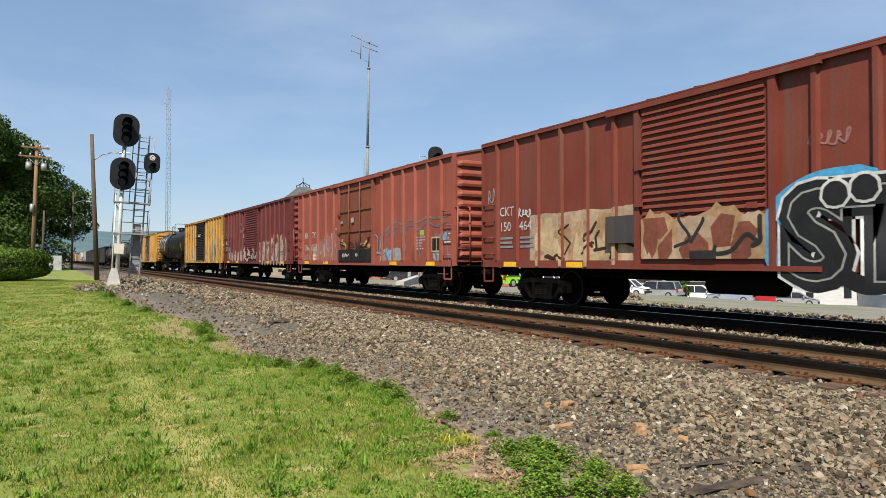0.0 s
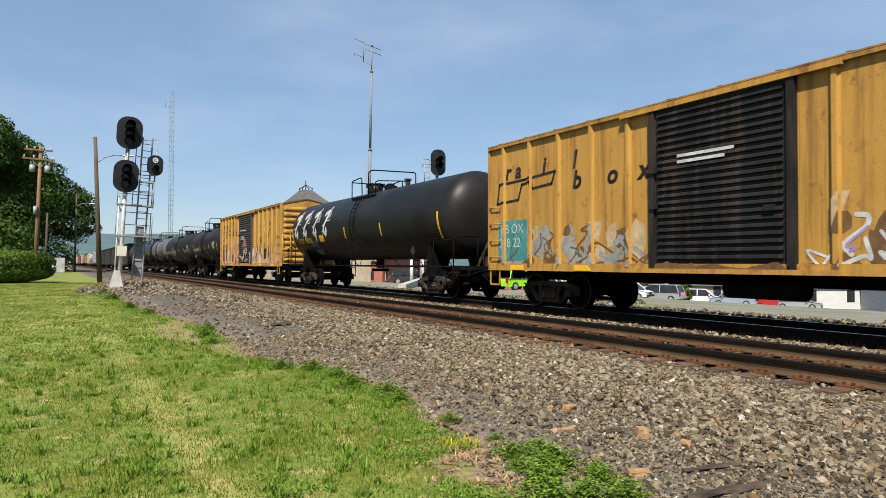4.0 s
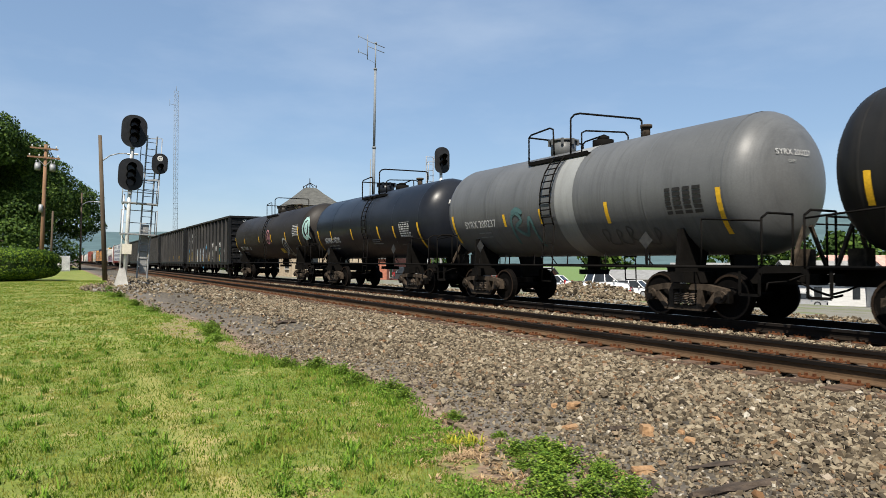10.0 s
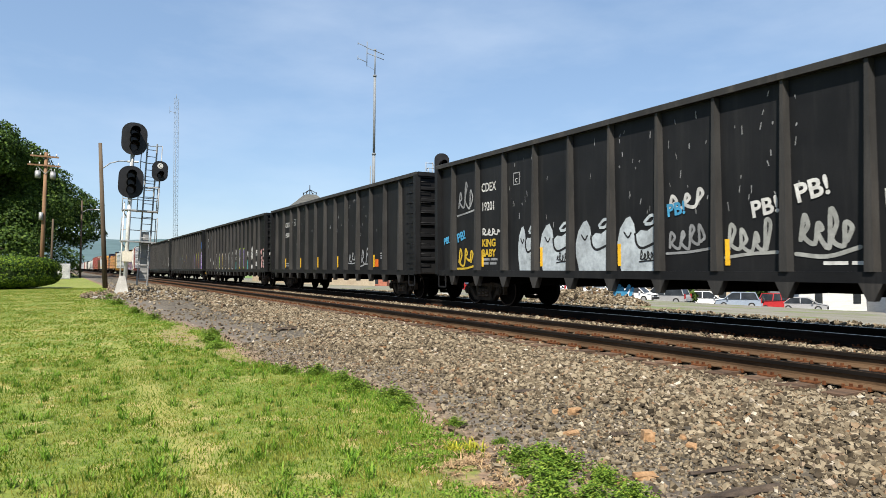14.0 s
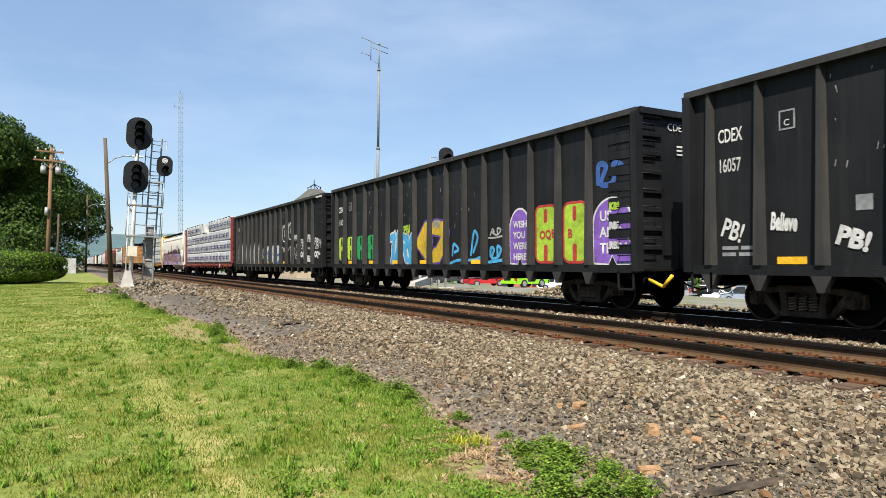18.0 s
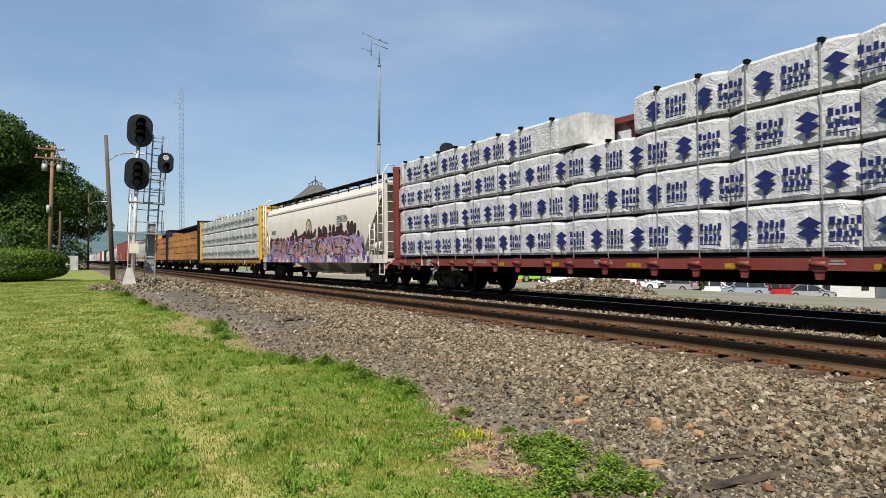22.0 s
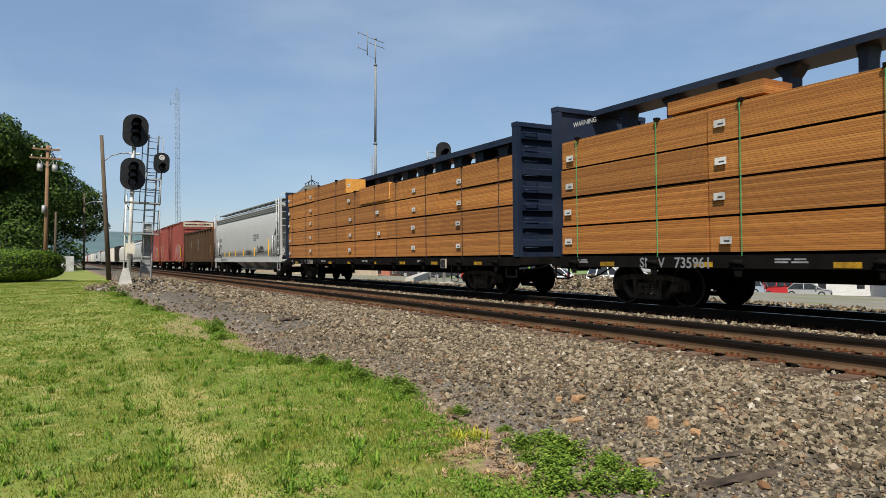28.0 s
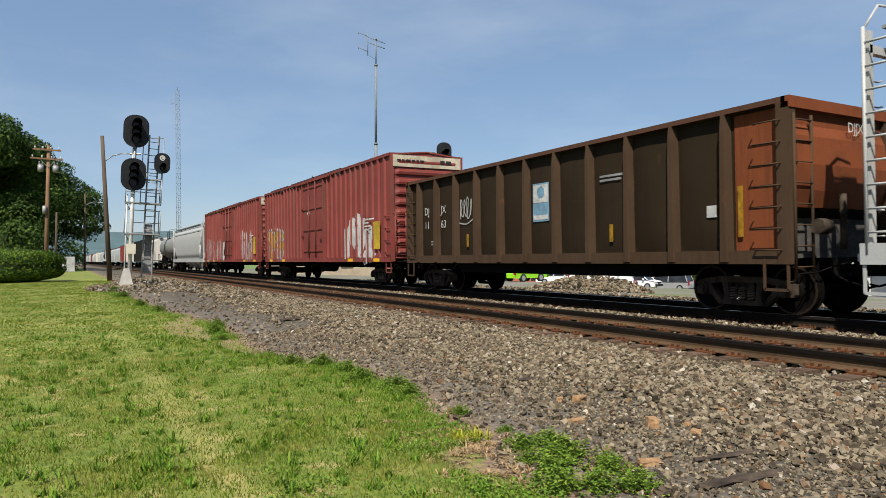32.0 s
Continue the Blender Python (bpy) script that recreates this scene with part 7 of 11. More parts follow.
def drape_frame(bm, y1, y0, z0, z1, wrap):
    """A thin sheet lying on the tank's side."""
    rows = []
    for j in range(5):
        z = z0 + (z1 - z0) * j / 4
        x = -math.sqrt(max(0.01, wrap[0] ** 2 - (z - wrap[1]) ** 2))
        rows.append([(x - 0.004, y0, z), (x - 0.004, y1, z)])
    ring_loft(bm, rows, cap=False, closed=False)


def letter_mark(car, cy, cz, r, th, mat, wrap):
    """A sprayed ring with a broad letter stroke inside and a tail."""
    ring = [(cy + r * 0.95 * math.cos(q * math.tau / 14 + 0.6), cz + r * math.sin(q * math.tau / 14 + 0.6)) for q in range(15)]
    swoosh(car, 0, ring, th, mat, wrap=wrap, soft=0.2)
    swoosh(car, -0.004, [(cy + 0.15 * r, cz + 0.45 * r), (cy + 0.2 * r, cz - 0.1 * r), (cy - 0.1 * r, cz - 0.35 * r), (cy - 0.3 * r, cz + 0.1 * r), (cy - 0.25 * r, cz + 0.5 * r)], th * 1.1, mat, wrap=wrap, soft=0.3)
    swoosh(car, -0.004, [(cy - 0.1 * r, cz - 0.7 * r), (cy - 0.7 * r, cz - 0.85 * r), (cy - 1.05 * r, cz - 1.0 * r)], th * 0.7, mat, wrap=wrap)


def bubbles(car, at, w):
    """Fat grey bubble letters edged in red, then a small grey ghost with a red edge."""
    shapes = [[(129.0, 1.55), (128.9, 2.15), (128.5, 2.2), (128.25, 1.9), (128.4, 1.5), (128.85, 1.42)],
              [(127.95, 2.2), (127.9, 1.75), (127.75, 1.42), (127.2, 1.42)], [(127.85, 2.22), (127.45, 2.25), (127.15, 2.2)], [(127.8, 1.8), (127.4, 1.82)],
              [(126.85, 2.28), (126.8, 1.8), (126.9, 1.4)], [(126.75, 1.85), (126.4, 2.05), (126.2, 2.3)], [(126.6, 1.85), (126.2, 1.6), (125.8, 1.4)]]
    for lift, r, mat in ((0.0, 0.235, P_RED), (-0.004, 0.195, P_GREYTAG), (-0.008, 0.022, P_RED)):
        for pts in shapes:
            swoosh(car, lift, [(at(a), b) for a, b in pts], r, mat, wrap=w)
    for lift, r, mat in ((0.0, 0.20, P_RED), (-0.004, 0.165, P_GREYTAG)):
        swoosh(car, lift, [(at(125.95), 2.15), (at(125.7), 2.35), (at(125.5), 2.2), (at(125.55), 2.0)], r, mat, wrap=w)
    for a, b in ((125.72, 2.32), (125.52, 2.3), (125.62, 2.12)):
        swoosh(car, -0.01, [(at(a), b), (at(a) - 0.02, b - 0.03), (at(a) - 0.03, b)], 0.03, P_SOOT, wrap=w)


P_DIMGREY = flat_paint("spray_worn_grey", (0.10, 0.10, 0.10))
P_OLIVE = flat_paint("stencil_dull_olive", (0.16, 0.13, 0.04))
P_LILACDIM = flat_paint("spray_dull_lilac", (0.16, 0.14, 0.20))
P_STEELTAG = flat_paint("spray_steel_grey", (0.14, 0.15, 0.16))
P_TEALDIM = flat_paint("spray_dull_teal", (0.10, 0.20, 0.20))
P_VIOLET = flat_paint("spray_violet", (0.24, 0.12, 0.50))
P_FLESH = flat_paint("spray_pale_pink", (0.62, 0.36, 0.34))
P_GREENDARK = flat_paint("emblem_green", (0.10, 0.16, 0.08))
P_MINT = flat_paint("spray_mint", (0.42, 0.66, 0.60))
P_PALE = flat_paint("spray_pale_blue_grey", (0.50, 0.56, 0.60))
P_GREYTAG = flat_paint("spray_dull_silver", (0.36, 0.37, 0.35))
P_NAVYTAG = flat_paint("spray_blue", (0.05, 0.12, 0.36))
P_PALEBLUE = flat_paint("spray_light_blue", (0.22, 0.40, 0.55))


def slab(car, ya, yb, z0, z1, edge, fill, hole, x=-1.444):
    """A fat rounded block letter: outlined panel with slots cut into top and bottom."""
    for k, (m, g) in enumerate(((edge, 0.0), (fill, 0.07))):
        bm = bmesh.new()
        r = 0.22
        pts = []
        for sy, sz, a0 in ((1, 1, 0), (-1, 1, 90), (-1, -1, 180), (1, -1, 270)):
            cy, cz = (yb - r if sy > 0 else ya + r), (z1 - r if sz > 0 else z0 + r)
            pts += [(cy + (r - g) * math.cos(radians(a0 + 18 * i)), cz + (r - g) * math.sin(radians(a0 + 18 * i))) for i in range(6)]
        bm.faces.new([bm.verts.new((x - 0.002 - k * 0.002, p, q)) for p, q in pts])
        part("graffiti", bm, m, car)
    bm = bmesh.new()
    c = (ya + yb) / 2
    capsule(bm, (c, z1 - 0.18), (c, z1 - 0.42), 0.07, x - 0.006)
    capsule(bm, (c, z0 + 0.12), (c, z0 + 0.42), 0.08, x - 0.0062)
    part("graffiti", bm, hole, car)


def train_gondolas():
    lab = "black high-sided gondola car with %s"
    wide = lambda h: list(np.linspace(h - 1.0, -h + 1.38, 13))
    close = lambda h: [9.15] + list(np.linspace(8.1, -8.0, 15))
    spec = ((177.6, 196.9, "white and teal graffiti tags", wide, "19201", 2), (198.4, 217.0, "few small graffiti tags", wide, "19018", 2), (218.4, 237.75, "white outlined letters and purple graffiti", close, "16057", 1),
            (239.1, 258.3, "bright green, blue and yellow graffiti", close, "16182", 1), (259.6, 279.1, "silver letters and white graffiti tags", close, "16071", 1))
    x0 = -1.444
    for k, (a, b2, words, places, num, home) in enumerate(spec):
        car, h, ys = coupled(a, b2, gondola(a, b2, C_GON, lab % words, places=places, post_color=C_GONPOST, upright=k < 2))
        edge = [h - 0.15] + ys[::-1] + [-h + 0.15]
        def pan(i):
            """Panel i counted from the tail end: its two clear edges."""
            return (edge[i + 1] + 0.12, edge[i] - 0.12) if i >= 0 else (edge[i] + 0.12, edge[i - 1] - 0.12)
        def put(i, words, size, z, mat=P_WHITE, turn=0.0, off=0.012, dy=0.0):
            pa, pb = pan(i)
            lettering(car, words, size, x0 - 0.013, pb - 0.06 - dy, z, mat, off, name="graffiti", stretch=min(1.0, (pb - pa - 0.1) / (0.66 * len(words) * size)), turn=turn)
        def tag(i, z, hh, mat, seed, r=0.03, n=3, flourish=True):
            pa, pb = pan(i)
            scrawl(car, x0 - 0.003, pb - 0.08, z, pb - pa - 0.2, hh, seed, mat, r, n, flourish=flourish)
        pa, pb = pan(home)
        lettering(car, "CDEX", 0.36, x0 - 0.002, pb - 0.03, 3.42, P_WHITE, 0.006, stretch=0.8 if k < 2 else 0.55)
        lettering(car, num, 0.36, x0 - 0.002, pb - 0.03, 2.85, P_WHITE, 0.006, stretch=0.8 if k < 2 else 0.55)
        bars(car, x0 - 0.002, pb - 0.1, 1.36, P_GREY, ((0.35, 0.35), (0.3, 0.35)), h=0.07, gap=0.12)
        pa, pb = pan(home + 1)
        part("stencil_box", made(box, x0 - 0.004, x0 - 0.001, pb - 0.55, pb - 0.25, 3.45, 3.8), P_GREY, car, "small boxed letter stencil")
        part("stencil_box", made(box, x0 - 0.006, x0 - 0.004, pb - 0.52, pb - 0.28, 3.48, 3.77), C_GON, car)
        lettering(car, "C", 0.16, x0 - 0.008, pb - 0.34, 3.52, P_WHITE)
        lettering(car, "CDEX %s" % num, 0.24, -0.55, -h + 0.02, 4.12, P_WHITE, end=True)
        if num == "19201":
            lettering(car, "PB!", 0.5, -0.85, -h - 0.035, 1.85, P_WHITE, 0.015, end=True, shear=0.2, name="graffiti", stretch=0.8)
            lettering(car, "008", 0.36, 0.0, -h - 0.035, 1.75, P_WHITE, 0.008, end=True, shear=0.2, name="graffiti")
        bars(car, -h + 0.02, -0.25, 3.75, P_WHITE, ((0.2, 0.2), (0.3,), (0.2, 0.3)), h=0.04, gap=0.09, end=True)
        # chalky scratches where the sheets have been scraped
        r = random.Random(500 + k)
        for i in range(3, 12):
            pa, pb = pan(i)
            bm = bmesh.new()
            for _ in range(r.choice((2, 4, 9, 14))):
                y, z = r.uniform(pa, pb), r.uniform(2.3, 4.3)
                bar_stroke(bm, (y, z), (y + r.uniform(-0.03, 0.03), z - r.uniform(0.03, 0.16)), r.uniform(0.004, 0.012), x0 - 0.002)
            tagged(part("scratches", bm, P_GREY, car), "pale scratches in the paint", kind="stuff")
        if k == 0:
            for j, i in enumerate((3, 4, 5, 6)):
                pa, pb = pan(i)
                cut = 0.45 if j == 0 else 0.0
                blot(car, x0 - 0.003, pa - 0.03, pb - cut + 0.03, 1.02, 2.33, FIN, P_BLACK)
                blot(car, x0 - 0.006, pa, pb - cut, 1.05, 2.28, FIN, P_PALE)
                at = lambda u, v: (pb - cut - (pb - cut - pa) * u, 1.05 + 1.23 * v)
                swoosh(car, x0 - 0.006, [at(0.48, 0.68), at(0.52, 0.5), at(0.66, 0.42), at(0.95, 0.5)], 0.028, P_BLACK)
                swoosh(car, x0 - 0.006, [at(0.2, 0.72), at(0.3, 0.62), at(0.38, 0.7)], 0.02, P_BLACK)
                swoosh(car, x0 - 0.006, [at(0.72, 0.88), at(0.86, 0.98), at(0.97, 0.96), at(0.9, 0.85), at(0.75, 0.84)], 0.035, P_PALE)
                if j in (1, 3):
                    scrawl(car, x0 - 0.010, *at(0.6, 0.2), 0.4, 0.22, 520 + j, P_BLACK, 0.014, 4)
            put(2, "KING", 0.3, 1.78, P_GOLD)
            put(2, "BABY", 0.3, 1.48, P_GOLD)
            tag(2, 2.1, 0.22, P_WHITE, 531, 0.025, 4, False)
            tag(1, 2.9, 0.9, P_GREY, 532, 0.03, 3)
            tag(1, 1.2, 0.7, P_GOLD, 533, 0.035, 3)
            put(1, "PB!", 0.38, 1.95, P_BLUE, 0.25)
            put(0, "PB!", 0.3, 1.9, P_BLUE, 0.2)
            put(7, "PB!", 0.36, 2.2, P_BLUE, 0.1, 0.012)
            tag(7, 2.35, 0.35, P_WHITE, 534, 0.035, 3, False)
            tag(7, 1.5, 0.55, P_GREY, 535, 0.03, 4)
            tag(8, 1.4, 0.6, P_GREYTAG, 536, 0.035, 4)
            put(8, "PB!", 0.42, 2.05, P_WHITE, 0.15, 0.012, 0.55)
            tag(9, 1.45, 0.65, P_GREYTAG, 537, 0.04, 4)
            put(9, "PB!", 0.46, 2.25, P_WHITE, 0.2, 0.012)
            put(10, "PB!", 0.5, 2.0, P_WHITE, 0.05, 0.012)
            put(11, "PB!", 0.5, 2.25, P_WHITE, 0.1, 0.012)
            put(12, "PB!", 0.5, 1.75, P_WHITE, -0.1, 0.012, 0.35)
            put(12, "HI", 0.4, 1.2, P_WHITE, 0, 0.03, 0.45)
            pa, pb = pan(11)
            at = lambda u, v: (pb + 0.1 - (pb - pa) * u, 1.1 + 1.05 * v)
            for line in (((0.05, 0.0), (0.1, 0.55), (0.0, 0.75), (0.25, 0.9)), ((0.25, 0.9), (0.3, 1.0), (0.75, 0.98), (0.78, 0.7)), ((0.3, 0.0), (0.35, 0.5), (0.55, 0.66), (0.8, 0.5), (0.85, 0.0)), ((0.45, 0.0), (0.48, 0.35), (0.7, 0.3))):
                swoosh(car, x0 - 0.003, [at(a, b) for a, b in line], 0.03, P_TEAL)
            bars(car, x0 - 0.003, pan(9)[1] - 0.5, 1.18, P_WHITE, ((0.4, 0.3),), h=0.06)
            bm = bmesh.new()
            for j in range(5):
                capsule(bm, (1.6 - j * 0.12, 0.55 + 0.05 * (j % 2)), (1.45 - j * 0.1, 0.72 - 0.06 * (j % 3)), 0.05, -1.41 - j * 0.0005)
            part("graffiti", bm, P_BLUE, car, "blue spray marks below the sill")
        elif k == 1:
            tag(10, 1.3, 0.8, P_GREY, 541, 0.03, 2)
            tag(9, 1.4, 0.4, P_GREY, 542, 0.025, 3)
            part("reflector", made(box, -1.452, -1.443, pan(11)[1] - 0.5, pan(11)[1] - 0.2, 1.2, 1.5), flat_paint("orange_reflector", (0.75, 0.16, 0.02)), car, "orange reflector plate")
            bars(car, x0 - 0.003, pan(11)[0] + 0.4, 1.7, P_GREY, ((0.15, 0.2), (0.2,), (0.15, 0.1)), h=0.05)
        elif k == 2:
            put(1, "PB!", 0.5, 1.65, P_WHITE, -0.35, 0.012)
            put(2, "Believe", 0.42, 1.72, P_WHITE, -0.1, 0.02)
            put(3, "PB!", 0.42, 1.45, P_WHITE, -0.3, 0.02)
            part("chalk_panel", made(box, x0 - 0.004, x0 - 0.001, pan(3)[0] + 0.25, pan(3)[1] - 0.4, 1.95, 2.2), P_GREY, car, "patch of rubbed chalk")
            for j, i in enumerate((4, 5, 6, 7, 8, 9)):
                pa, pb = pan(i)
                for d, mat, lift in ((0.04, P_WHITE, 0.003), (-0.025, C_GON, 0.006)):
                    blot(car, x0 - lift, pa + 0.25 - d, pb + d, 1.1 - d, 2.3 + d, ARCH, mat)
                swoosh(car, x0 - 0.008, [(pb - 0.28, 1.2), (pb - 0.3, 1.6), (pb - 0.28, 2.0)], 0.02, P_WHITE)
                if j in (2, 4):
                    put(i, "OQB", 0.36, 1.5, P_WHITE, 0.1, 0.02, 0.25)
                if j in (0, 5):
                    put(i, "PB!", 0.3, 1.4, P_WHITE, 0.2, 0.02, 0.3)
            for j, i in enumerate((5, 6)):
                scrawl(car, -1.604, edge[i + 1] + 0.09, 1.15 + 0.2 * j, 0.18, 1.0, 560 + j, P_LIME if j == 0 else P_GOLD, 0.025, 1, flourish=False)
            for i, ch in enumerate("DRUGS"):
                lettering(car, ch, 0.3, -1.566, edge[5 + i] + 0.12, 0.66, P_GREYTAG, 0.004, name="graffiti")
            for i in (11, 12):
                pa, pb = pan(i)
                slab(car, pa, pb, 1.12, 2.55, P_LIME, P_PURPLE, P_BLACK)
            put(11, "OQB", 0.3, 1.65, P_WHITE, 0.05, 0.015, 0.1)
            put(12, "8", 0.55, 1.95, P_LIME, 0.1, 0.04, 0.65)
            put(10, "PB!", 0.5, 2.15, P_WHITE, -0.2, 0.012)
            put(10, "OQB", 0.3, 1.75, P_WHITE, 0, 0.02, 0.1)
            tag(10, 1.15, 0.5, P_TEAL, 561, 0.05, 2)
            put(13, "PB!", 0.5, 1.95, P_WHITE, -0.2, 0.012)
            tag(13, 1.2, 0.5, P_TEAL, 562, 0.06, 3)
            tag(14, 2.2, 0.35, P_WHITE, 563, 0.045, 4)
            put(14, "PZ", 0.4, 1.75, P_WHITE, 0.1, 0.03)
            put(14, "HN", 0.3, 1.15, P_WHITE, 0, 0.03)
            put(15, "PB!", 0.5, 2.0, P_WHITE, -0.1, 0.012)
            put(15, "BELIEV", 0.36, 1.3, P_WHITE, 0.0, 0.02)
            pa, pb = pan(16)
            at = lambda u, v: (pb - (pb - pa) * u, 1.1 + 1.5 * v)
            for lift, r2, mat in ((0.0, 0.15, P_BLACK), (-0.004, 0.115, P_FLESH)):
                swoosh(car, x0 - 0.003 + lift, [at(0.30, 0.12), at(0.34, 0.35), at(0.45, 0.42)], r2, mat)
                swoosh(car, x0 - 0.003 + lift, [at(0.62, 0.12), at(0.6, 0.4), at(0.58, 0.92)], r2, mat)
                swoosh(car, x0 - 0.003 + lift, [at(0.25, 0.46), at(0.4, 0.45), at(0.62, 0.42)], r2 * 0.9, mat)
                swoosh(car, x0 - 0.003 + lift, [at(0.22, 0.78), at(0.14, 0.72), at(0.2, 0.62), at(0.27, 0.72), at(0.22, 0.78)], r2 * 0.6, mat)
            for a in (0.28, 0.38, 0.48):
                swoosh(car, x0 - 0.012, [at(a, 0.28), at(a + 0.01, 0.4), at(a + 0.02, 0.5)], 0.014, P_BLACK)
            lettering(car, "PB!", 0.4, x0 - 0.024, -h + 0.78, 1.85, P_WHITE, 0.02, name="graffiti", stretch=0.7)
            lettering(car, "HI", 0.35, x0 - 0.024, -h + 0.7, 1.35, P_WHITE, 0.02, name="graffiti", stretch=0.8)
            lettering(car, "RB!OOB", 0.22, -1.3, -h - 0.03, 1.95, P_WHITE, 0.012, end=True, name="graffiti")
        elif k == 3:
            for j, i in enumerate((1, 2, 3, 4)):
                pa, pb = pan(i)
                slab(car, pa, pb, 1.2, 2.35, P_BLACK, (P_LIME, P_LIME, P_GREEN, P_GREEN)[j], P_BLACK)
            for i in (6, 7):
                pa, pb = pan(i)
                graffiti(car, x0, pb, 1.15, pb - pa, 1.0, 2, P_BLUE, P_WHITE, 120 + i, thick=0.16)
            for i in (8, 9):
                pa, pb = pan(i)
                graffiti(car, x0, pb, 1.2, pb - pa, 1.15, 1, P_GOLD, P_PURPLE, 130 + i, thick=0.26)
            put(7, "PB!", 0.4, 2.2, P_LIME, 0.1, 0.02)
            put(9, "PB!", 0.34, 2.3, P_GREYTAG, 0.1, 0.02)
            tag(10, 1.2, 0.8, P_BLUE, 571, 0.05, 1)
            tag(11, 1.3, 0.8, P_BLUE, 572, 0.05, 1)
            tag(12, 1.9, 0.3, P_GREYTAG, 574, 0.03, 2)
            tag(12, 1.2, 0.5, P_BLUE, 575, 0.05, 2)
            for i, (bg, fg, ch) in ((-2, (P_RED, P_LIME, "B")), (-3, (P_RED, P_LIME, "R"))):
                pa, pb = pan(i)
                slab(car, pa, pb, 1.1, 2.65, bg, fg, P_RED)
                put(i, "OQB" if ch == "R" else "B", 0.3, 1.75, P_RED, 0.05, 0.01, 0.15)
            for i, mat in ((-1, P_VIOLET), (-4, P_VIOLET)):
                pa, pb = pan(i)
                for d, m2, lift in ((0.05, P_WHITE, 0.002), (0.0, mat, 0.005)):
                    blot(car, x0 - lift, pa - d, pb + d, 1.1 - d, 2.6 + d, ARCH, m2)
            for q, w in enumerate(("WISH", "YOU", "WERE", "HERE")):
                put(-4, w, 0.26, 2.1 - 0.3 * q, P_WHITE, 0, 0.008, 0.1)
            for q, w in enumerate(("US", "AND", "THEM")):
                put(-1, w, 0.34, 2.1 - 0.38 * q, P_WHITE, 0, 0.008, 0.15)
            tag(-1, 2.9, 0.6, P_NAVYTAG, 573, 0.07, 2, False)
            for q in range(3):
                lettering(car, ("KB!", "RB!", "RB!")[q], 0.22, x0 - 0.02, -h + 0.95, 2.35 - 0.45 * q, P_LIME if q == 0 else P_WHITE, 0.015, name="graffiti")
            bm = bmesh.new()
            pipe(bm, [(-1.3, -h - 0.1, 0.75), (-1.3, -h - 0.5, 0.6), (-1.25, -h - 0.7, 0.85)], 0.04)
            part("cut_lever", bm, M_YELLOW, car, "yellow uncoupling lever")
        else:
            for i, ch in ((1, "S"), (2, "E"), (3, "C"), (4, "O"), (5, "S"), (6, "O")):
                pa, pb = pan(i)
                for layer, (mt, off) in enumerate(((P_WHITE, 0.21), (P_SOOT, 0.18), (P_GREYTAG, 0.12))):
                    lettering(car, ch, 1.55, x0 - 0.003 - 0.003 * layer, pb - 0.16, 1.18, mt, off, name="graffiti", stretch=0.72)
            tag(7, 1.5, 0.6, P_GREYTAG, 581, 0.03, 2)
            for j, i in enumerate((8, 9, 10)):
                pa, pb = pan(i)
                blot(car, x0 - 0.002, pa, pb, 1.08, 2.2, ((0, 0.1), (0.03, 0.8), (0.2, 1.0), (0.6, 0.94), (1, 0.98), (1, 0), (0.5, 0.04)), P_PALE)
                graffiti(car, x0 - 0.004, pb - 0.02, 1.15, pb - pa - 0.05, 0.95, 1, (P_NAVYTAG, P_GREYTAG, P_NAVYTAG)[j], P_WHITE, 160 + i, thick=0.10)
            for i, z in ((11, 2.35), (12, 2.45)):
                pa, pb = pan(i)
                at = lambda u, v: (pb - (pb - pa) * u, z + 0.95 * v)
                swoosh(car, x0 - 0.003, [at(0.1, 0.8), at(0.2, 1.0), at(0.35, 0.8), at(0.5, 1.0), at(0.65, 0.78), at(0.8, 0.95), at(0.85, 0.5), at(0.6, 0.45), at(0.8, 0.2), at(0.5, 0.0), at(0.15, 0.15), at(0.1, 0.8)], 0.03, P_WHITE)
                swoosh(car, x0 - 0.003, [at(0.45, 0.3), at(0.5, 0.6), at(0.42, 0.7)], 0.025, P_WHITE)
            swoosh(car, x0 - 0.003, [(pan(10)[1], 2.1), (pan(11)[1] - 0.2, 2.0), (pan(11)[0], 1.95)], 0.02, P_WHITE)
            put(11, "BU", 0.3, 1.75, P_WHITE, 0, 0.01, 0.2)
            swoosh(car, x0 - 0.003, [(pan(12)[1], 1.85), (pan(12)[0] + 0.2, 2.15), (pan(12)[0], 2.15)], 0.02, P_WHITE)
            put(13, "WBR", 0.45, 2.35, P_WHITE, 0, 0.01)
            pa, pb = pan(13)
            at = lambda u, v: (pb - (pb - pa) * u, 1.35 + 0.9 * v)
            swoosh(car, x0 - 0.003, [at(0.1, 0.7), at(0.2, 0.2), at(0.5, 0.0), at(0.8, 0.15), at(0.9, 0.6), at(0.6, 0.9), at(0.4, 0.6), at(0.5, 0.3)], 0.02, P_WHITE)
            swoosh(car, x0 - 0.003, [at(0.3, 0.3), at(0.5, 0.2), at(0.7, 0.3)], 0.018, P_WHITE)
            for i, low_word in ((14, "OQB"), (16, "OQB"), (15, "BELIEV")):
                put(i, "PB!", 0.55, 2.05 if i != 15 else 2.25, P_WHITE, -0.12, 0.012)
                put(i, low_word, 0.40, 1.45 if i != 15 else 1.22, P_WHITE, -0.05, 0.03)
                tag(i, 1.85, 0.12, P_GREYTAG, 590 + i, 0.025, 3, False)
            for i in (5, 12, 14):
                scrawl(car, -1.604, edge[i + 1] + 0.07, 1.15, 0.14, 0.9, 600 + i, P_GREYTAG, 0.018, 1, flourish=False)
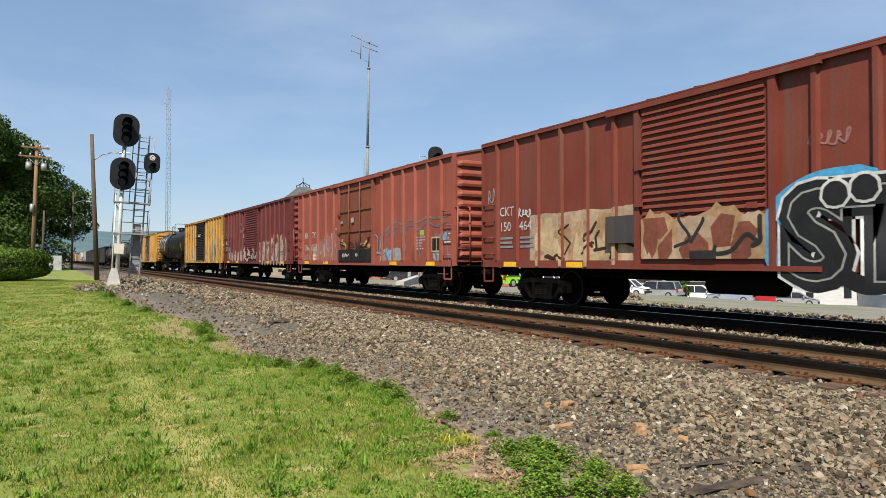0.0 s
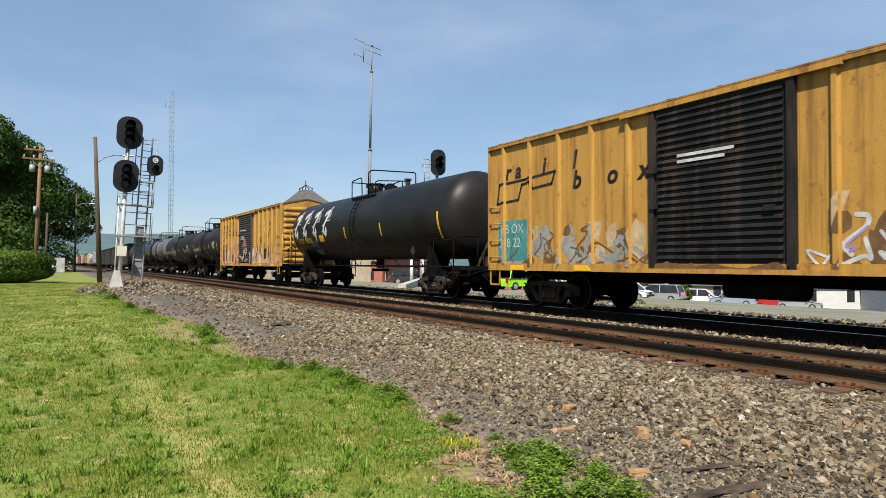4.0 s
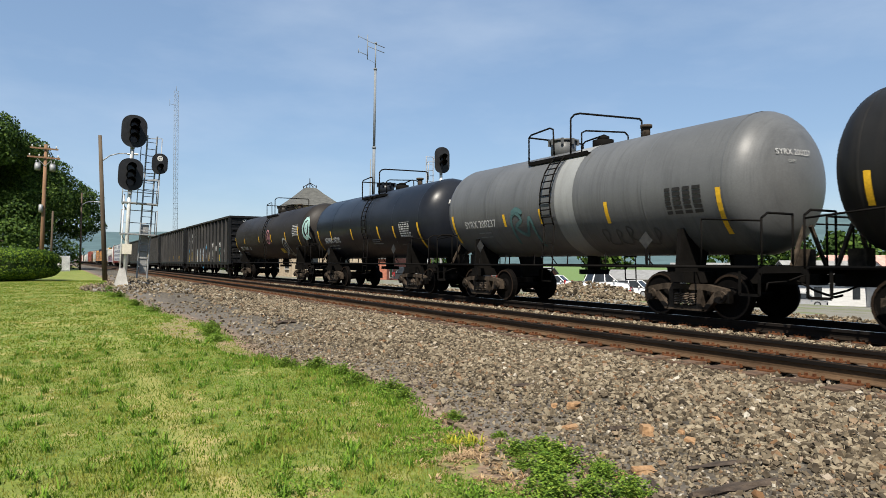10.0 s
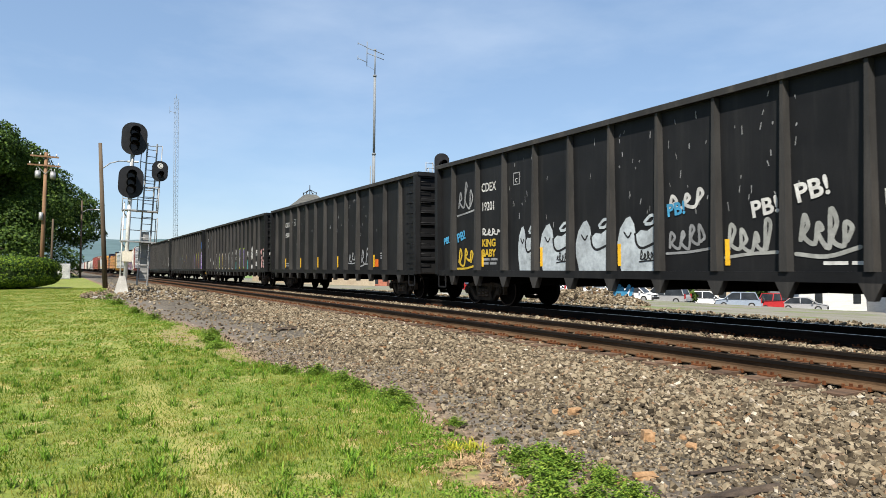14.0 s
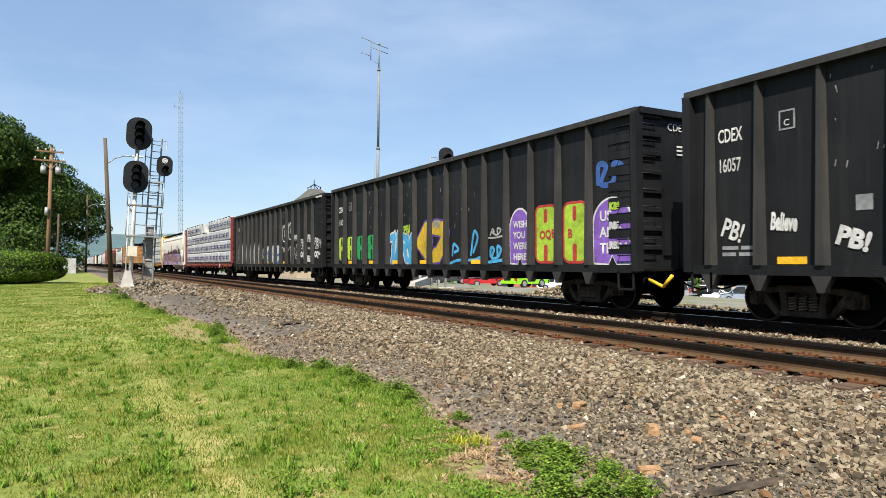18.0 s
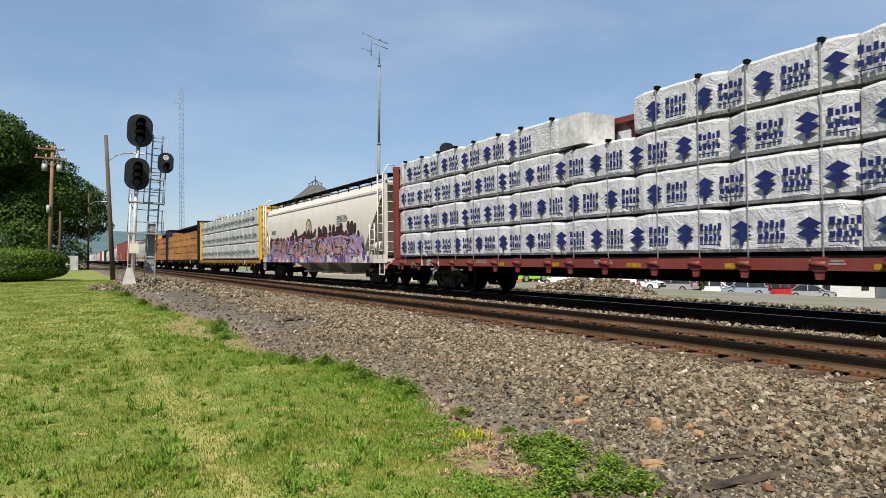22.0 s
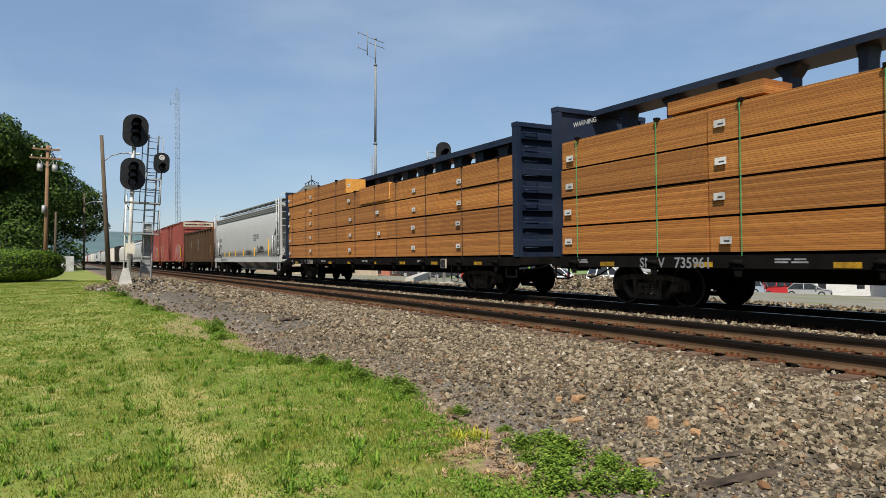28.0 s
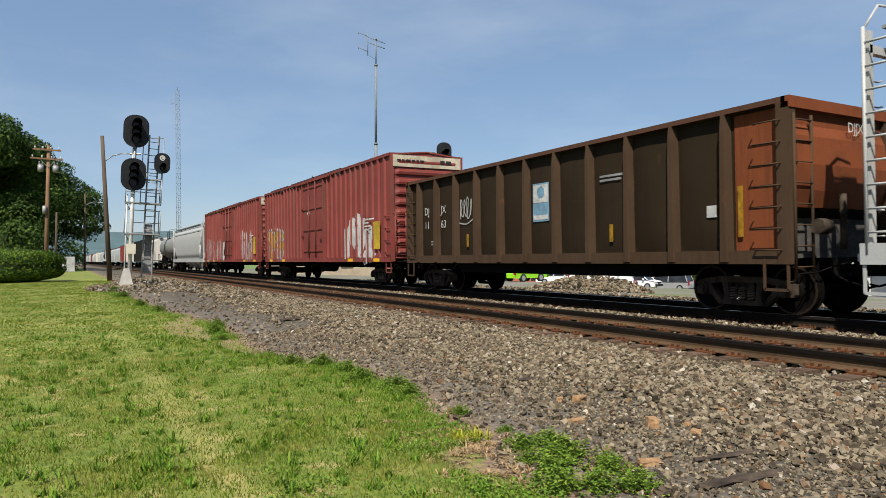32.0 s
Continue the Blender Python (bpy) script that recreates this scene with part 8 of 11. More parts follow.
            lettering(car, "PB!", 0.4, x0 - 0.02, -h + 0.9, 2.0, P_GREYTAG, 0.02, name="graffiti")
            part("paint_dab", made(box, -1.61, -1.6, -h + 0.05, -h + 0.9, 4.36, 4.44), P_WHITE, car, "white paint dab at the rim")


def wrap_material(name, c):
    m, n, l, b = nodes_of(name)
    fold = tex(n, l, 1.3, 5, 0.6, (1, 1, 1.6))
    wrk = tex(n, l, 1.6, 5, 0.68, (1, 1.6, 1.3))
    wrk.inputs["Distortion"].default_value = 1.4
    col = ramp(n, l, fold.outputs["Fac"], ((0.3, tuple(v * 0.82 for v in c)), (0.7, c)))
    l.new(col, b.inputs["Base Color"])
    b.inputs["Roughness"].default_value = 0.35
    bump(n, l, b, wrk.outputs["Fac"], 0.5, 0.16)
    return m


def wood_material():
    m, n, l, b = nodes_of("sawn_softwood_stack")
    tc, sep = n.new("ShaderNodeTexCoord"), n.new("ShaderNodeSeparateXYZ")
    l.new(tc.outputs["Object"], sep.inputs[0])
    row = math_node(n, l, "MULTIPLY", sep.outputs[2], 26.0)
    cell = math_node(n, l, "FLOOR", row)
    frac = math_node(n, l, "FRACT", row)
    wn_ = n.new("ShaderNodeTexWhiteNoise")
    wn_.noise_dimensions = "1D"
    l.new(cell, wn_.inputs["W"])
    grain = tex(n, l, 3.0, 6, 0.65, (1, 0.5, 22))
    col = ramp(n, l, grain.outputs["Fac"], ((0.3, (0.24, 0.080, 0.013)), (0.55, (0.42, 0.165, 0.030)), (0.8, (0.56, 0.255, 0.060))))
    col = mix(n, l, 0.6, col, ramp(n, l, wn_.outputs["Value"], ((0.0, (0.22, 0.075, 0.014)), (0.5, (0.39, 0.155, 0.030)), (1.0, (0.52, 0.235, 0.056)))))
    info = n.new("ShaderNodeObjectInfo")
    col = mix(n, l, 1.0, col, ramp(n, l, info.outputs["Random"], ((0.0, (0.72, 0.70, 0.66)), (0.6, (1, 1, 1)), (1.0, (1.1, 1.06, 1.0)))), "MULTIPLY")
    knots = tex(n, l, 7.0, 4, 0.7, (1, 0.9, 9))
    col = mix(n, l, ramp(n, l, knots.outputs["Fac"], ((0.56, (0, 0, 0)), (0.72, (0.75, 0.75, 0.75)))), col, (0.13, 0.045, 0.012))
    gap = math_node(n, l, "LESS_THAN", frac, 0.2)
    col = mix(n, l, math_node(n, l, "MULTIPLY", gap, 0.75), col, (0.07, 0.028, 0.010))
    l.new(col, b.inputs["Base Color"])
    b.inputs["Roughness"].default_value = 0.8
    bump(n, l, b, frac, 0.4, 0.02)
    return m


M_WRAPW = wrap_material("white_wrap_sheet", (0.44, 0.44, 0.455))
M_WRAPG = wrap_material("pale_grey_wrap_sheet", (0.43, 0.445, 0.44))
M_WOOD = wood_material()
M_ENDWOOD = mk("bright_sawn_ends", (0.42, 0.18, 0.03), (0.60, 0.30, 0.07), 14.0, 0.8, 0, 50, 0.3)
M_BRANDBLUE = flat_paint("printed_navy", (0.015, 0.025, 0.14))
M_DARKPRINT = flat_paint("printed_charcoal", (0.05, 0.05, 0.06))
M_GREENPRINT = flat_paint("printed_dark_green", (0.03, 0.085, 0.065))
M_GREENSTRAP = flat_paint("green_strap", (0.10, 0.42, 0.16))


class Load:
    """How bundles look: material by bay and tier, block shape, strap."""

    def __init__(self, mats, top, strap, soft, pick=None):
        self.mats, self.top, self.strap, self.soft, self.pick = mats, top, strap, soft, pick

    def __call__(self, b, t):
        return self.pick(b, t) if self.pick else self.mats[(b + t) % len(self.mats)]

    def shape(self, bm, s, x_out, ya, yb, z, th, r):
        if not self.soft:
            box(bm, min(s * 0.45, s * x_out), max(s * 0.45, s * x_out), ya, yb, z, z + th - 0.05)
            return
        # wrapped: rounded, slightly sagging edges
        k = 9
        rings = []
        for i in range(k):
            y = ya + (yb - ya) * i / (k - 1)
            e = 0.05 if i in (0, k - 1) else r.uniform(-0.012, 0.012)
            x1, zt, zb_ = x_out - e, z + th - 0.03 - abs(e) * 0.8 + r.uniform(-0.01, 0.01), z + 0.015
            rings.append([(s * 0.45, y, zb_), (s * (x1 - 0.03), y, zb_), (s * x1, y, zb_ + 0.06), (s * (x1 + r.uniform(-0.015, 0.015)), y, (zb_ + zt) / 2),
                          (s * x1, y, zt - 0.06), (s * (x1 - 0.05), y, zt), (s * 0.45, y, zt)])
        ring_loft(bm, rings)


def print_marks(car, half, tiers, top, low, bays, kind, seed):
    """Printed trademark blocks on the wrapping: plain shapes and bars, repeated along every bundle."""
    r = random.Random(seed)
    y0, y1 = -half + 0.3, half - 0.3
    th = (top - low - 0.06) / tiers
    mark = bmesh.new()
    word = bmesh.new()
    x = -1.505
    for t in range(tiers):
        z = low + 0.06 + t * th + 0.22
        y = y1 - 0.25 - (t % 2) * 0.5
        while y > y0 + 1.4:
            if kind == "diamond" and t == tiers - 1 and -1.5 < y < 2.6:
                y -= 1.3
                continue
            q = lambda bm, a, b2, c, d: bm.faces.new([bm.verts.new((x, y - a, z + c)), bm.verts.new((x, y - b2, z + c)), bm.verts.new((x, y - b2, z + d)), bm.verts.new((x, y - a, z + d))])
            if kind == "diamond":
                for off in (0.0, 0.16):
                    mark.faces.new([mark.verts.new((x, y - c, z + d)) for c, d in ((0.28, 0.0 + off), (0.5, 0.10 + off), (0.28, 0.22 + off), (0.06, 0.10 + off))])
                q(mark, 0.24, 0.32, -0.08, 0.06)
                for i, (a, b2) in enumerate(((0.62, 0.72), (0.75, 0.83), (0.86, 0.94), (0.97, 1.03), (1.06, 1.14))):
                    q(word, a, b2, 0.22, 0.36 - 0.04 * (i % 2))
                    q(word, a, b2, 0.02, 0.16 - 0.04 * ((i + 1) % 2))
                q(word, 0.62, 1.1, -0.06, -0.04)
                y -= 1.3
            else:
                zz = z + 0.12
                for pts in (((0.0, 0.0), (0.07, 0.0), (0.17, 0.30), (0.15, 0.40)), ((0.15, 0.40), (0.17, 0.28), (0.25, 0.0), (0.33, 0.0)), ((0.11, 0.0), (0.21, 0.0), (0.16, 0.20))):
                    mark.faces.new([mark.verts.new((x, y - c, zz + d)) for c, d in pts])
                for i in range(6):
                    a = 0.36 + i * 0.135
                    tall = 0.22 if i == 0 else 0.17
                    word.faces.new([word.verts.new((x, y - c, zz + 0.08 + d)) for c, d in ((a, 0.0), (a + 0.105, 0.0), (a + 0.095, tall), (a + 0.015, tall))])
                q(word, 0.42, 1.02, 0.10, 0.125)
                q(word, 0.20, 1.10, 0.03, 0.042)
                y -= 1.29
    tagged(part("printed_emblem", mark, M_BRANDBLUE if kind == "diamond" else M_GREENPRINT, car), "dark printed emblem pattern on the wrapping", kind="stuff")
    tagged(part("printed_marking", word, M_BRANDBLUE if kind == "diamond" else M_GREENPRINT, car), "rows of printed marks on the wrapping", kind="stuff")


def train_tail():
    wr = Load([M_WRAPW], 4.75, P_GREY, True)
    car, h = coupled(280.4, 302.75, centerbeam(280.4, 302.75, C_REDEND, "flatcar of white-wrapped lumber bundles between red bulkheads", 4.62, wr, 4, 9, 5, tall=lambda b: 3 if b == 4 else 4, sill_color=C_REDEND))
    print_marks(car, h, 4, 4.75, 1.12, 9, "diamond", 3)
    part("cover_sheet", made(box, -1.5, -0.5, 0.35, 1.3, 3.9, 4.65), P_WHITE, car, "plain white cover over the bundle end")
    lettering(car, "TR   874054", 0.3, -1.612, h - 2.2, 0.87, P_WHITE, 0.004)

    car, h = coupled(303.4, 322.2, hopper(303.4, 322.2, C_CREAMHOP, "cream-white covered hopper with colourful graffiti along its base", 4.55, walkway=M_BLACK))
    pr = lambda y, z: -1.60
    xg = -1.632
    dots(car, xg + 0.012, -h + 2.6, h - 2.0, 1.5, 2.25, P_MAROON, 740, 260, 0.16, 0.26)
    dots(car, xg + 0.011, -h + 2.6, h - 6.0, 2.1, 2.6, P_MAROON, 741, 90, 0.06, 0.22)
    spray_band(car, xg, -h + 2.2, h - 1.9, 1.3, 2.1, (P_PURPLE, P_MAROON, P_LILAC, P_DULLPINK, P_PURPLE, P_SOOT, P_LILAC), 742, (), 26, 0.45)
    spray_band(car, xg - 0.004, -h + 1.2, h - 1.0, 0.98, 1.4, (P_PINK, P_WHITE, P_PURPLE, P_LILAC), 743, (), 30, 0.32)
    graffiti(car, xg - 0.008, h - 2.4, 1.25, 13.6, 0.9, 13, P_LILAC, P_BLUSH, 202, thick=0.10, wild=0.5, fill2=P_PURPLE)
    graffiti(car, xg - 0.018, h - 2.9, 1.3, 12.6, 0.8, 10, P_SOOT, P_BLUSH, 203, thick=0.07, fill2=P_MAROON)
    ink(car, xg - 0.032, -h + 2.6, h - 2.4, 1.25, 2.2, P_SALMON, 208, (), (0.03, 0.07), 1.0)
    ink(car, xg - 0.026, -h + 2.6, h - 2.4, 1.25, 2.2, P_BLUSH, 207, (), (0.012, 0.024), 3.0)
    swoosh(car, xg - 0.004, [(h - 2.0 - i * 0.8, 1.95 + 0.22 * math.sin(i * 1.7) + 0.1 * (i % 3)) for i in range(17)], 0.022, P_RED)
    dots(car, xg - 0.024, -h + 2.6, h - 2.6, 1.5, 2.1, P_GOLD, 744, 26, 0.05, 0.13)
    dots(car, xg - 0.025, -h + 2.6, h - 2.6, 1.3, 2.1, P_PURPLE, 745, 70, 0.025, 0.055)
    lettering(car, "SHQX", 0.36, -1.612, h - 2.1, 2.6, P_BLACK, 0.004)
    lettering(car, "15303", 0.34, -1.612, h - 2.1, 2.14, P_BLACK, 0.004)
    bm = bmesh.new()
    rod(bm, (-1.612, h - 9.3, 2.75), (-1.605, h - 9.3, 2.75), 0.46, 24)
    em = part("round_emblem", bm, P_CREAM, car, "tan and green round painted emblem")
    part("emblem_ring", made(lambda q: [capsule(q, (h - 9.3 + 0.4 * math.cos(i * math.tau / 24), 2.75 + 0.4 * math.sin(i * math.tau / 24)), (h - 9.3 + 0.4 * math.cos((i + 1) * math.tau / 24), 2.75 + 0.4 * math.sin((i + 1) * math.tau / 24)), 0.045, -1.614 - 0.0001 * i) for i in range(24)]), P_GREENDARK, em)
    part("emblem_figure", made(box, -1.618, -1.612, h - 9.55, h - 9.35, 2.65, 2.9), P_PALEBLUE, em)
    part("emblem_scroll", made(box, -1.620, -1.612, h - 9.75, h - 8.9, 2.42, 2.56), P_CREAM, em)
    bars(car, -1.612, -h + 5.4, 3.05, P_GREY, ((0.7, 0.5), (0.9, 0.4), (0.8, 0.5), (0.6,)), h=0.05, gap=0.11)

    wg = Load([M_WRAPG], 4.55, P_GREY, True)
    car, h = coupled(323.25, 345.9, centerbeam(323.25, 345.9, C_AMBER, "flatcar of pale wrapped lumber bundles between yellow bulkheads", 4.66, wg, 3, 9, 6, beam_top=False, sill_color=C_AMBERSILL))
    print_marks(car, h, 3, 4.55, 1.12, 9, "peak", 4)
    part("loose_cover", made(lambda b: box(b, -1.5, -0.4, 1.5, 2.6, 4.5, 4.8)), P_WHITE, car, "plain white cover sheet standing proud")

    for k, (a, b2) in enumerate(((347.2, 369.7), (371.2, 393.3))):
        wd = Load([M_WOOD], 4.75, M_GREENSTRAP if k == 0 else M_DARKPRINT, False)
        car, h = coupled(a, b2, centerbeam(a, b2, C_BLUE, "blue centre-beam flatcar stacked with bare sawn lumber", 4.92 if k == 0 else 4.86, wd, 5, 5, 8 + k, axle=2.7, web=0.17 * k, tall=(lambda b: 5 if b > 2 else 4) if k else (lambda b: 4)))
        for y in ((h - 0.55, h - 5.0, h - 9.4, -h + 5.0) if k == 0 else (h - 0.5, h - 4.15, h - 9.5, -1.5, -h + 6.45, -h + 3.3)):
            for i in ((1, 2) if y == -1.5 else range(5 if k and y > 1 else 4)):
                dz = (0.06, -0.04, 0.02, -0.07, 0.03)[(i * 2 + int(y * 3)) % 5]
                lab = part("bundle_label", made(box, -1.512, -1.5, y - 0.14 + dz, y + 0.11 + dz, 1.40 + 0.714 * i + dz, 1.54 + 0.714 * i + dz), P_WHITE, car, "white paper bundle label")
                part("label_print", made(box, -1.514, -1.512, y - 0.1 + dz, y + 0.02 + dz, 1.44 + 0.714 * i + dz, 1.47 + 0.714 * i + dz), M_DARKPRINT, lab)
        for i in range(1, 5 if k else 4):
            # Near-black strip fills each gap between tiers, standing in for its shade.
            part("spacer_row", made(box, -1.40, -0.5, -h + 0.4, h - 0.4, 1.12 + 0.714 * i, 1.18 + 0.714 * i), M_BLACK, car, "near-black strip standing in for the shaded gap between tiers")
        lettering(car, ("SMW   735961", "SMW   735948")[k], 0.3, -1.612, h - 3.0, 0.87, P_GREY, 0.004)
        if k == 0:
            lettering(car, "WARNING", 0.17, -1.47, h - 0.75, 4.3, P_WHITE)
        if k == 1:
            part("lumber_pack", made(box, -1.50, -0.5, -2.6, 0.35, 3.40, 4.07), M_WOOD, car)
            part("bundle_end", made(box, -1.495, -0.5, -2.615, -2.60, 3.41, 4.06), M_ENDWOOD, car, "bright sawn ends of the bundle set proud")
            for yf in (-6.7, -8.9):
                part("lumber_pack", made(box, 0.45, 1.42, yf - 2.0, yf + 0.1, 4.07, 4.74), M_WOOD, car)
            part("bundle_end", made(box, -1.44, -0.5, 2.05, 2.10, 4.06, 4.70), M_ENDWOOD, car, "bright sawn ends of the upper bundle")
        else:
            for b, c, d in ((5.4, 7.6, 0.26),):
                part("top_bundle", made(box, -1.40, -0.55, b, c, 4.06, 4.06 + d), M_WOOD, car, "short extra bundle on top")

    car, h = coupled(394.3, 413.5, hopper(394.3, 413.5, C_WHITEHOP, "clean white covered hopper with black tags near its end", 4.7, walkway=C_TANK_PALE, sill_color=C_WHITEHOP, eave_grey=True))
    lettering(car, "ACFX", 0.36, -1.612, h - 2.0, 2.5, P_BLACK, 0.004)
    lettering(car, "37702", 0.36, -1.612, h - 2.0, 2.02, P_BLACK, 0.004)
    lettering(car, "ABOLISH POLICE!", 0.3, -1.626, h - 2.6, 1.0, P_BLACK, 0.006, name="graffiti")
    bars(car, -1.612, h - 2.0, 1.6, P_GREY, ((0.5, 0.3), (0.5, 0.4)))
    bars(car, -1.612, -h + 6.2, 2.7, P_GREY, ((0.9, 0.5), (0.9, 0.4), (0.8, 0.5), (0.6,)), h=0.05, gap=0.11)
    scrawl(car, -1.604, -h + 5.2, 1.62, 1.5, 0.45, 210, P_BLACK, 0.035, 5)
    scrawl(car, -1.604, -h + 8.2, 1.5, 1.3, 0.32, 211, P_BLACK, 0.025, 5)
    for y, z1 in ((-h + 2.55, 2.35), (-h + 6.05, 1.9), (-h + 9.1, 1.8), (-h + 11.6, 1.75), (-h + 13.6, 1.7), (-h + 15.2, 1.65)):
        part("reflector", made(box, -1.612, -1.575, y - 0.055, y + 0.055, 1.36, z1), M_YELLOW, car, "yellow reflector stripe")


def scrap_gondola(u0, u1):
    """A rusted low gondola with heavy outside stakes and a bright rusty end."""
    half = (u1 - u0) / 2
    car = thing("scrap_gondola_car", pose(TRAIN_C, (u0 + u1) / 2, RAIL_Z), "rusted brown scrap gondola car with a bright orange rusty end", "train car", "freight train")
    top, low = 3.86, 1.05
    bm = bmesh.new()
    for s in (-1, 1):
        box(bm, min(s * 1.40, s * 1.46), max(s * 1.40, s * 1.46), -half + 0.05, half - 0.05, low, top - 0.1)
    part("side_sheet", bm, C_RUSTGON, car)
    part("load", made(box, -1.39, 1.39, -half + 0.2, half - 0.2, low, top - 0.6), M_TRASH, car)
    for s in (-1, 1):
        part("top_chord", made(box, min(s * 1.40, s * 1.62), max(s * 1.40, s * 1.62), -half, half, top - 0.10, top), C_RUSTTOP, car, bevel=0.015)
        part("side_sill", made(box, min(s * 1.40, s * 1.60), max(s * 1.40, s * 1.60), -half, half, low - 0.10, low + 0.15), C_STAKE, car, "", 0.02)
    for i, y in enumerate(np.linspace(-6.04, 6.47, 11)):
        y = float(y)
        for s in (-1, 1):
            bm = bmesh.new()
            ring_loft(bm, [[(s * 1.46, y - w, z), (s * x, y - w + 0.03, z), (s * x, y + w - 0.03, z), (s * 1.46, y + w, z)]
                           for w, x, z in ((0.10, 1.66, low - 0.06), (0.095, 1.66, low + 0.3), (0.075, 1.65, top - 0.4), (0.07, 1.62, top - 0.10))])
            part("side_stake", bm, C_STAKE, car)
    at = [float(v) for v in np.linspace(-6.04, 6.47, 11)]
    for k, (ya, yb) in enumerate(zip(at, at[1:])):
        for s in (-1, 1):
            bm = bmesh.new()
            bow = 0.042 + 0.012 * math.sin(k * 2.3)
            ring_loft(bm, [[(s * (1.455 + bow * a * c), y, low + 0.14 + (top - low - 0.26) * e) for e, c in ((0.0, 0.0), (0.06, 0.7), (0.2, 1.15), (0.5, 1.0), (0.85, 0.75), (1.0, 0.0))]
                           for y, a in ((ya + 0.10, 0.0), (ya + 0.20, 0.75), ((ya + yb) / 2, 1.0), (yb - 0.20, 0.75), (yb - 0.10, 0.0))], cap=False, closed=False, smooth=True)
            part("side_panel", bm, C_RUSTGON, car, "dished dark rusty panel")
    for q in (-1, 1):
        yq = q * (half - 0.06)
        part("end_sheet", made(box, -1.46, 1.46, yq - 0.04, yq + 0.04, 2.1, top - 0.05), C_RUSTEND, car)
        bm = bmesh.new()
        ring_loft(bm, [[(-1.4, yq, 1.9), (1.4, yq, 1.9)], [(-1.4, yq - q * 0.9, low), (1.4, yq - q * 0.9, low)]], cap=False, closed=False)
        # Near-black sheet: the deep shade of the end recess is put into colour.
        part("end_slope", bm, M_BLACK, car)
        part("end_top_chord", made(box, -1.62, 1.62, q * half - 0.08, q * half + 0.08, top - 0.2, top), C_RUSTEND, car, bevel=0.015)
        for s in (-1, 1):
            part("corner_post", made(box, s * 1.52 - 0.1, s * 1.52 + 0.1, yq - 0.12, yq + 0.12, low - 0.1, top - 0.1), C_STAKE, car, bevel=0.015)
        part("end_lip", made(lambda b: ring_loft(b, [[(x, yq + q * d, z) for d, z in ((0.0, 1.95), (0.1, 2.25), (0.16, 2.7), (0.12, 3.2), (0.0, 3.5))] for x in (-1.42, 1.42)])), C_RUSTEND, car, "bulged rusty end sheet")
        bm = bmesh.new()
        for x in (-1.5, -1.0):
            rod(bm, (x, q * half + q * 0.08, 0.7), (x, q * half + q * 0.08, top - 0.3), 0.028, 6)
        part("ladder_stile", bm, C_STAKE, car)
        end_ladder(car, C_STAKE, q * half + q * 0.02, -1.5, -1.0, 0.9, top - 0.4, 8, s=q)
        ladder(car, C_STAKE, -1.6, q * (half - 0.1), q * (half - 0.6), 1.2, top - 0.4, 7)
        stirrup(car, C_STAKE, -1.6, q * half, q * (half - 0.45), low, 0.5)
    bm = bmesh.new()
    rod(bm, (-1.1, -half - 0.22, 1.6), (-0.8, -half - 0.22, 1.6), 0.14, 8)
    rod(bm, (-0.2, -half - 0.16, 1.2), (-0.2, -half - 0.16, 2.2), 0.06, 8)
    part("brake_gear", bm, M_TRUCK, car)
    part("underframe", made(box, -1.35, 1.35, -half + 3.3, half - 3.3, 0.66, low - 0.05), M_BLACK, car)
    part("centre_sill", made(box, -0.32, 0.32, -half, half, 0.7, low), M_BLACK, car)
    for words, y, z in (("DJ", 6.15, 2.6), ("JX", 5.0, 2.6), ("11", 6.15, 2.12), ("63", 5.0, 2.12)):
        lettering(car, words, 0.36, -1.512, y, z, P_WHITE)
    bars(car, -1.512, half - 1.6, 1.65, P_GREY, ((0.4,), (0.35,)))
    bars(car, -1.512, -half + 4.7, 2.95, P_GREY, ((0.8,), (0.7,)), h=0.05)
    lettering(car, "DJJX", 0.26, 0.1, -half - 0.10, 3.35, P_WHITE, end=True)
    part("blue_sign", made(box, -1.520, -1.512, -0.71, -0.04, 2.05, 3.06), P_PALEBLUE, car, "faded blue and white square sign")
    part("sign_mark", made(box, -1.525, -1.520, -0.68, -0.07, 2.55, 3.02), P_WHITE, car)
    part("sign_mark", made(lambda b: rod(b, (-1.53, -0.38, 2.82), (-1.525, -0.38, 2.82), 0.17, 6)), P_PALEBLUE, car)
    part("sign_mark", made(box, -1.525, -1.520, -0.68, -0.07, 2.1, 2.22), P_WHITE, car)
    part("rusty_end_panel", made(box, -1.48, -1.462, -half + 0.1, -6.2, low + 0.1, top - 0.15), C_RUSTEND, car, "bright rusty end panel")
    part("white_card", made(box, -1.520, -1.512, -5.8, -5.58, 1.85, 2.08), P_WHITE, car)
    scrawl(car, -1.512, half - 3.55, 2.3, 0.75, 0.7, 230, P_GREYTAG, 0.022, 4)
    for y in (-6.33, -2.96, 0.26, 3.3):
        part("reflector", made(box, -1.53, -1.512, y - 0.05, y + 0.05, 1.45, 1.85 if y > -6 else 2.4), M_YELLOWDIM, car)
    add_trucks(car, half - 1.3)
    add_couplers(car, half)
    return car, half


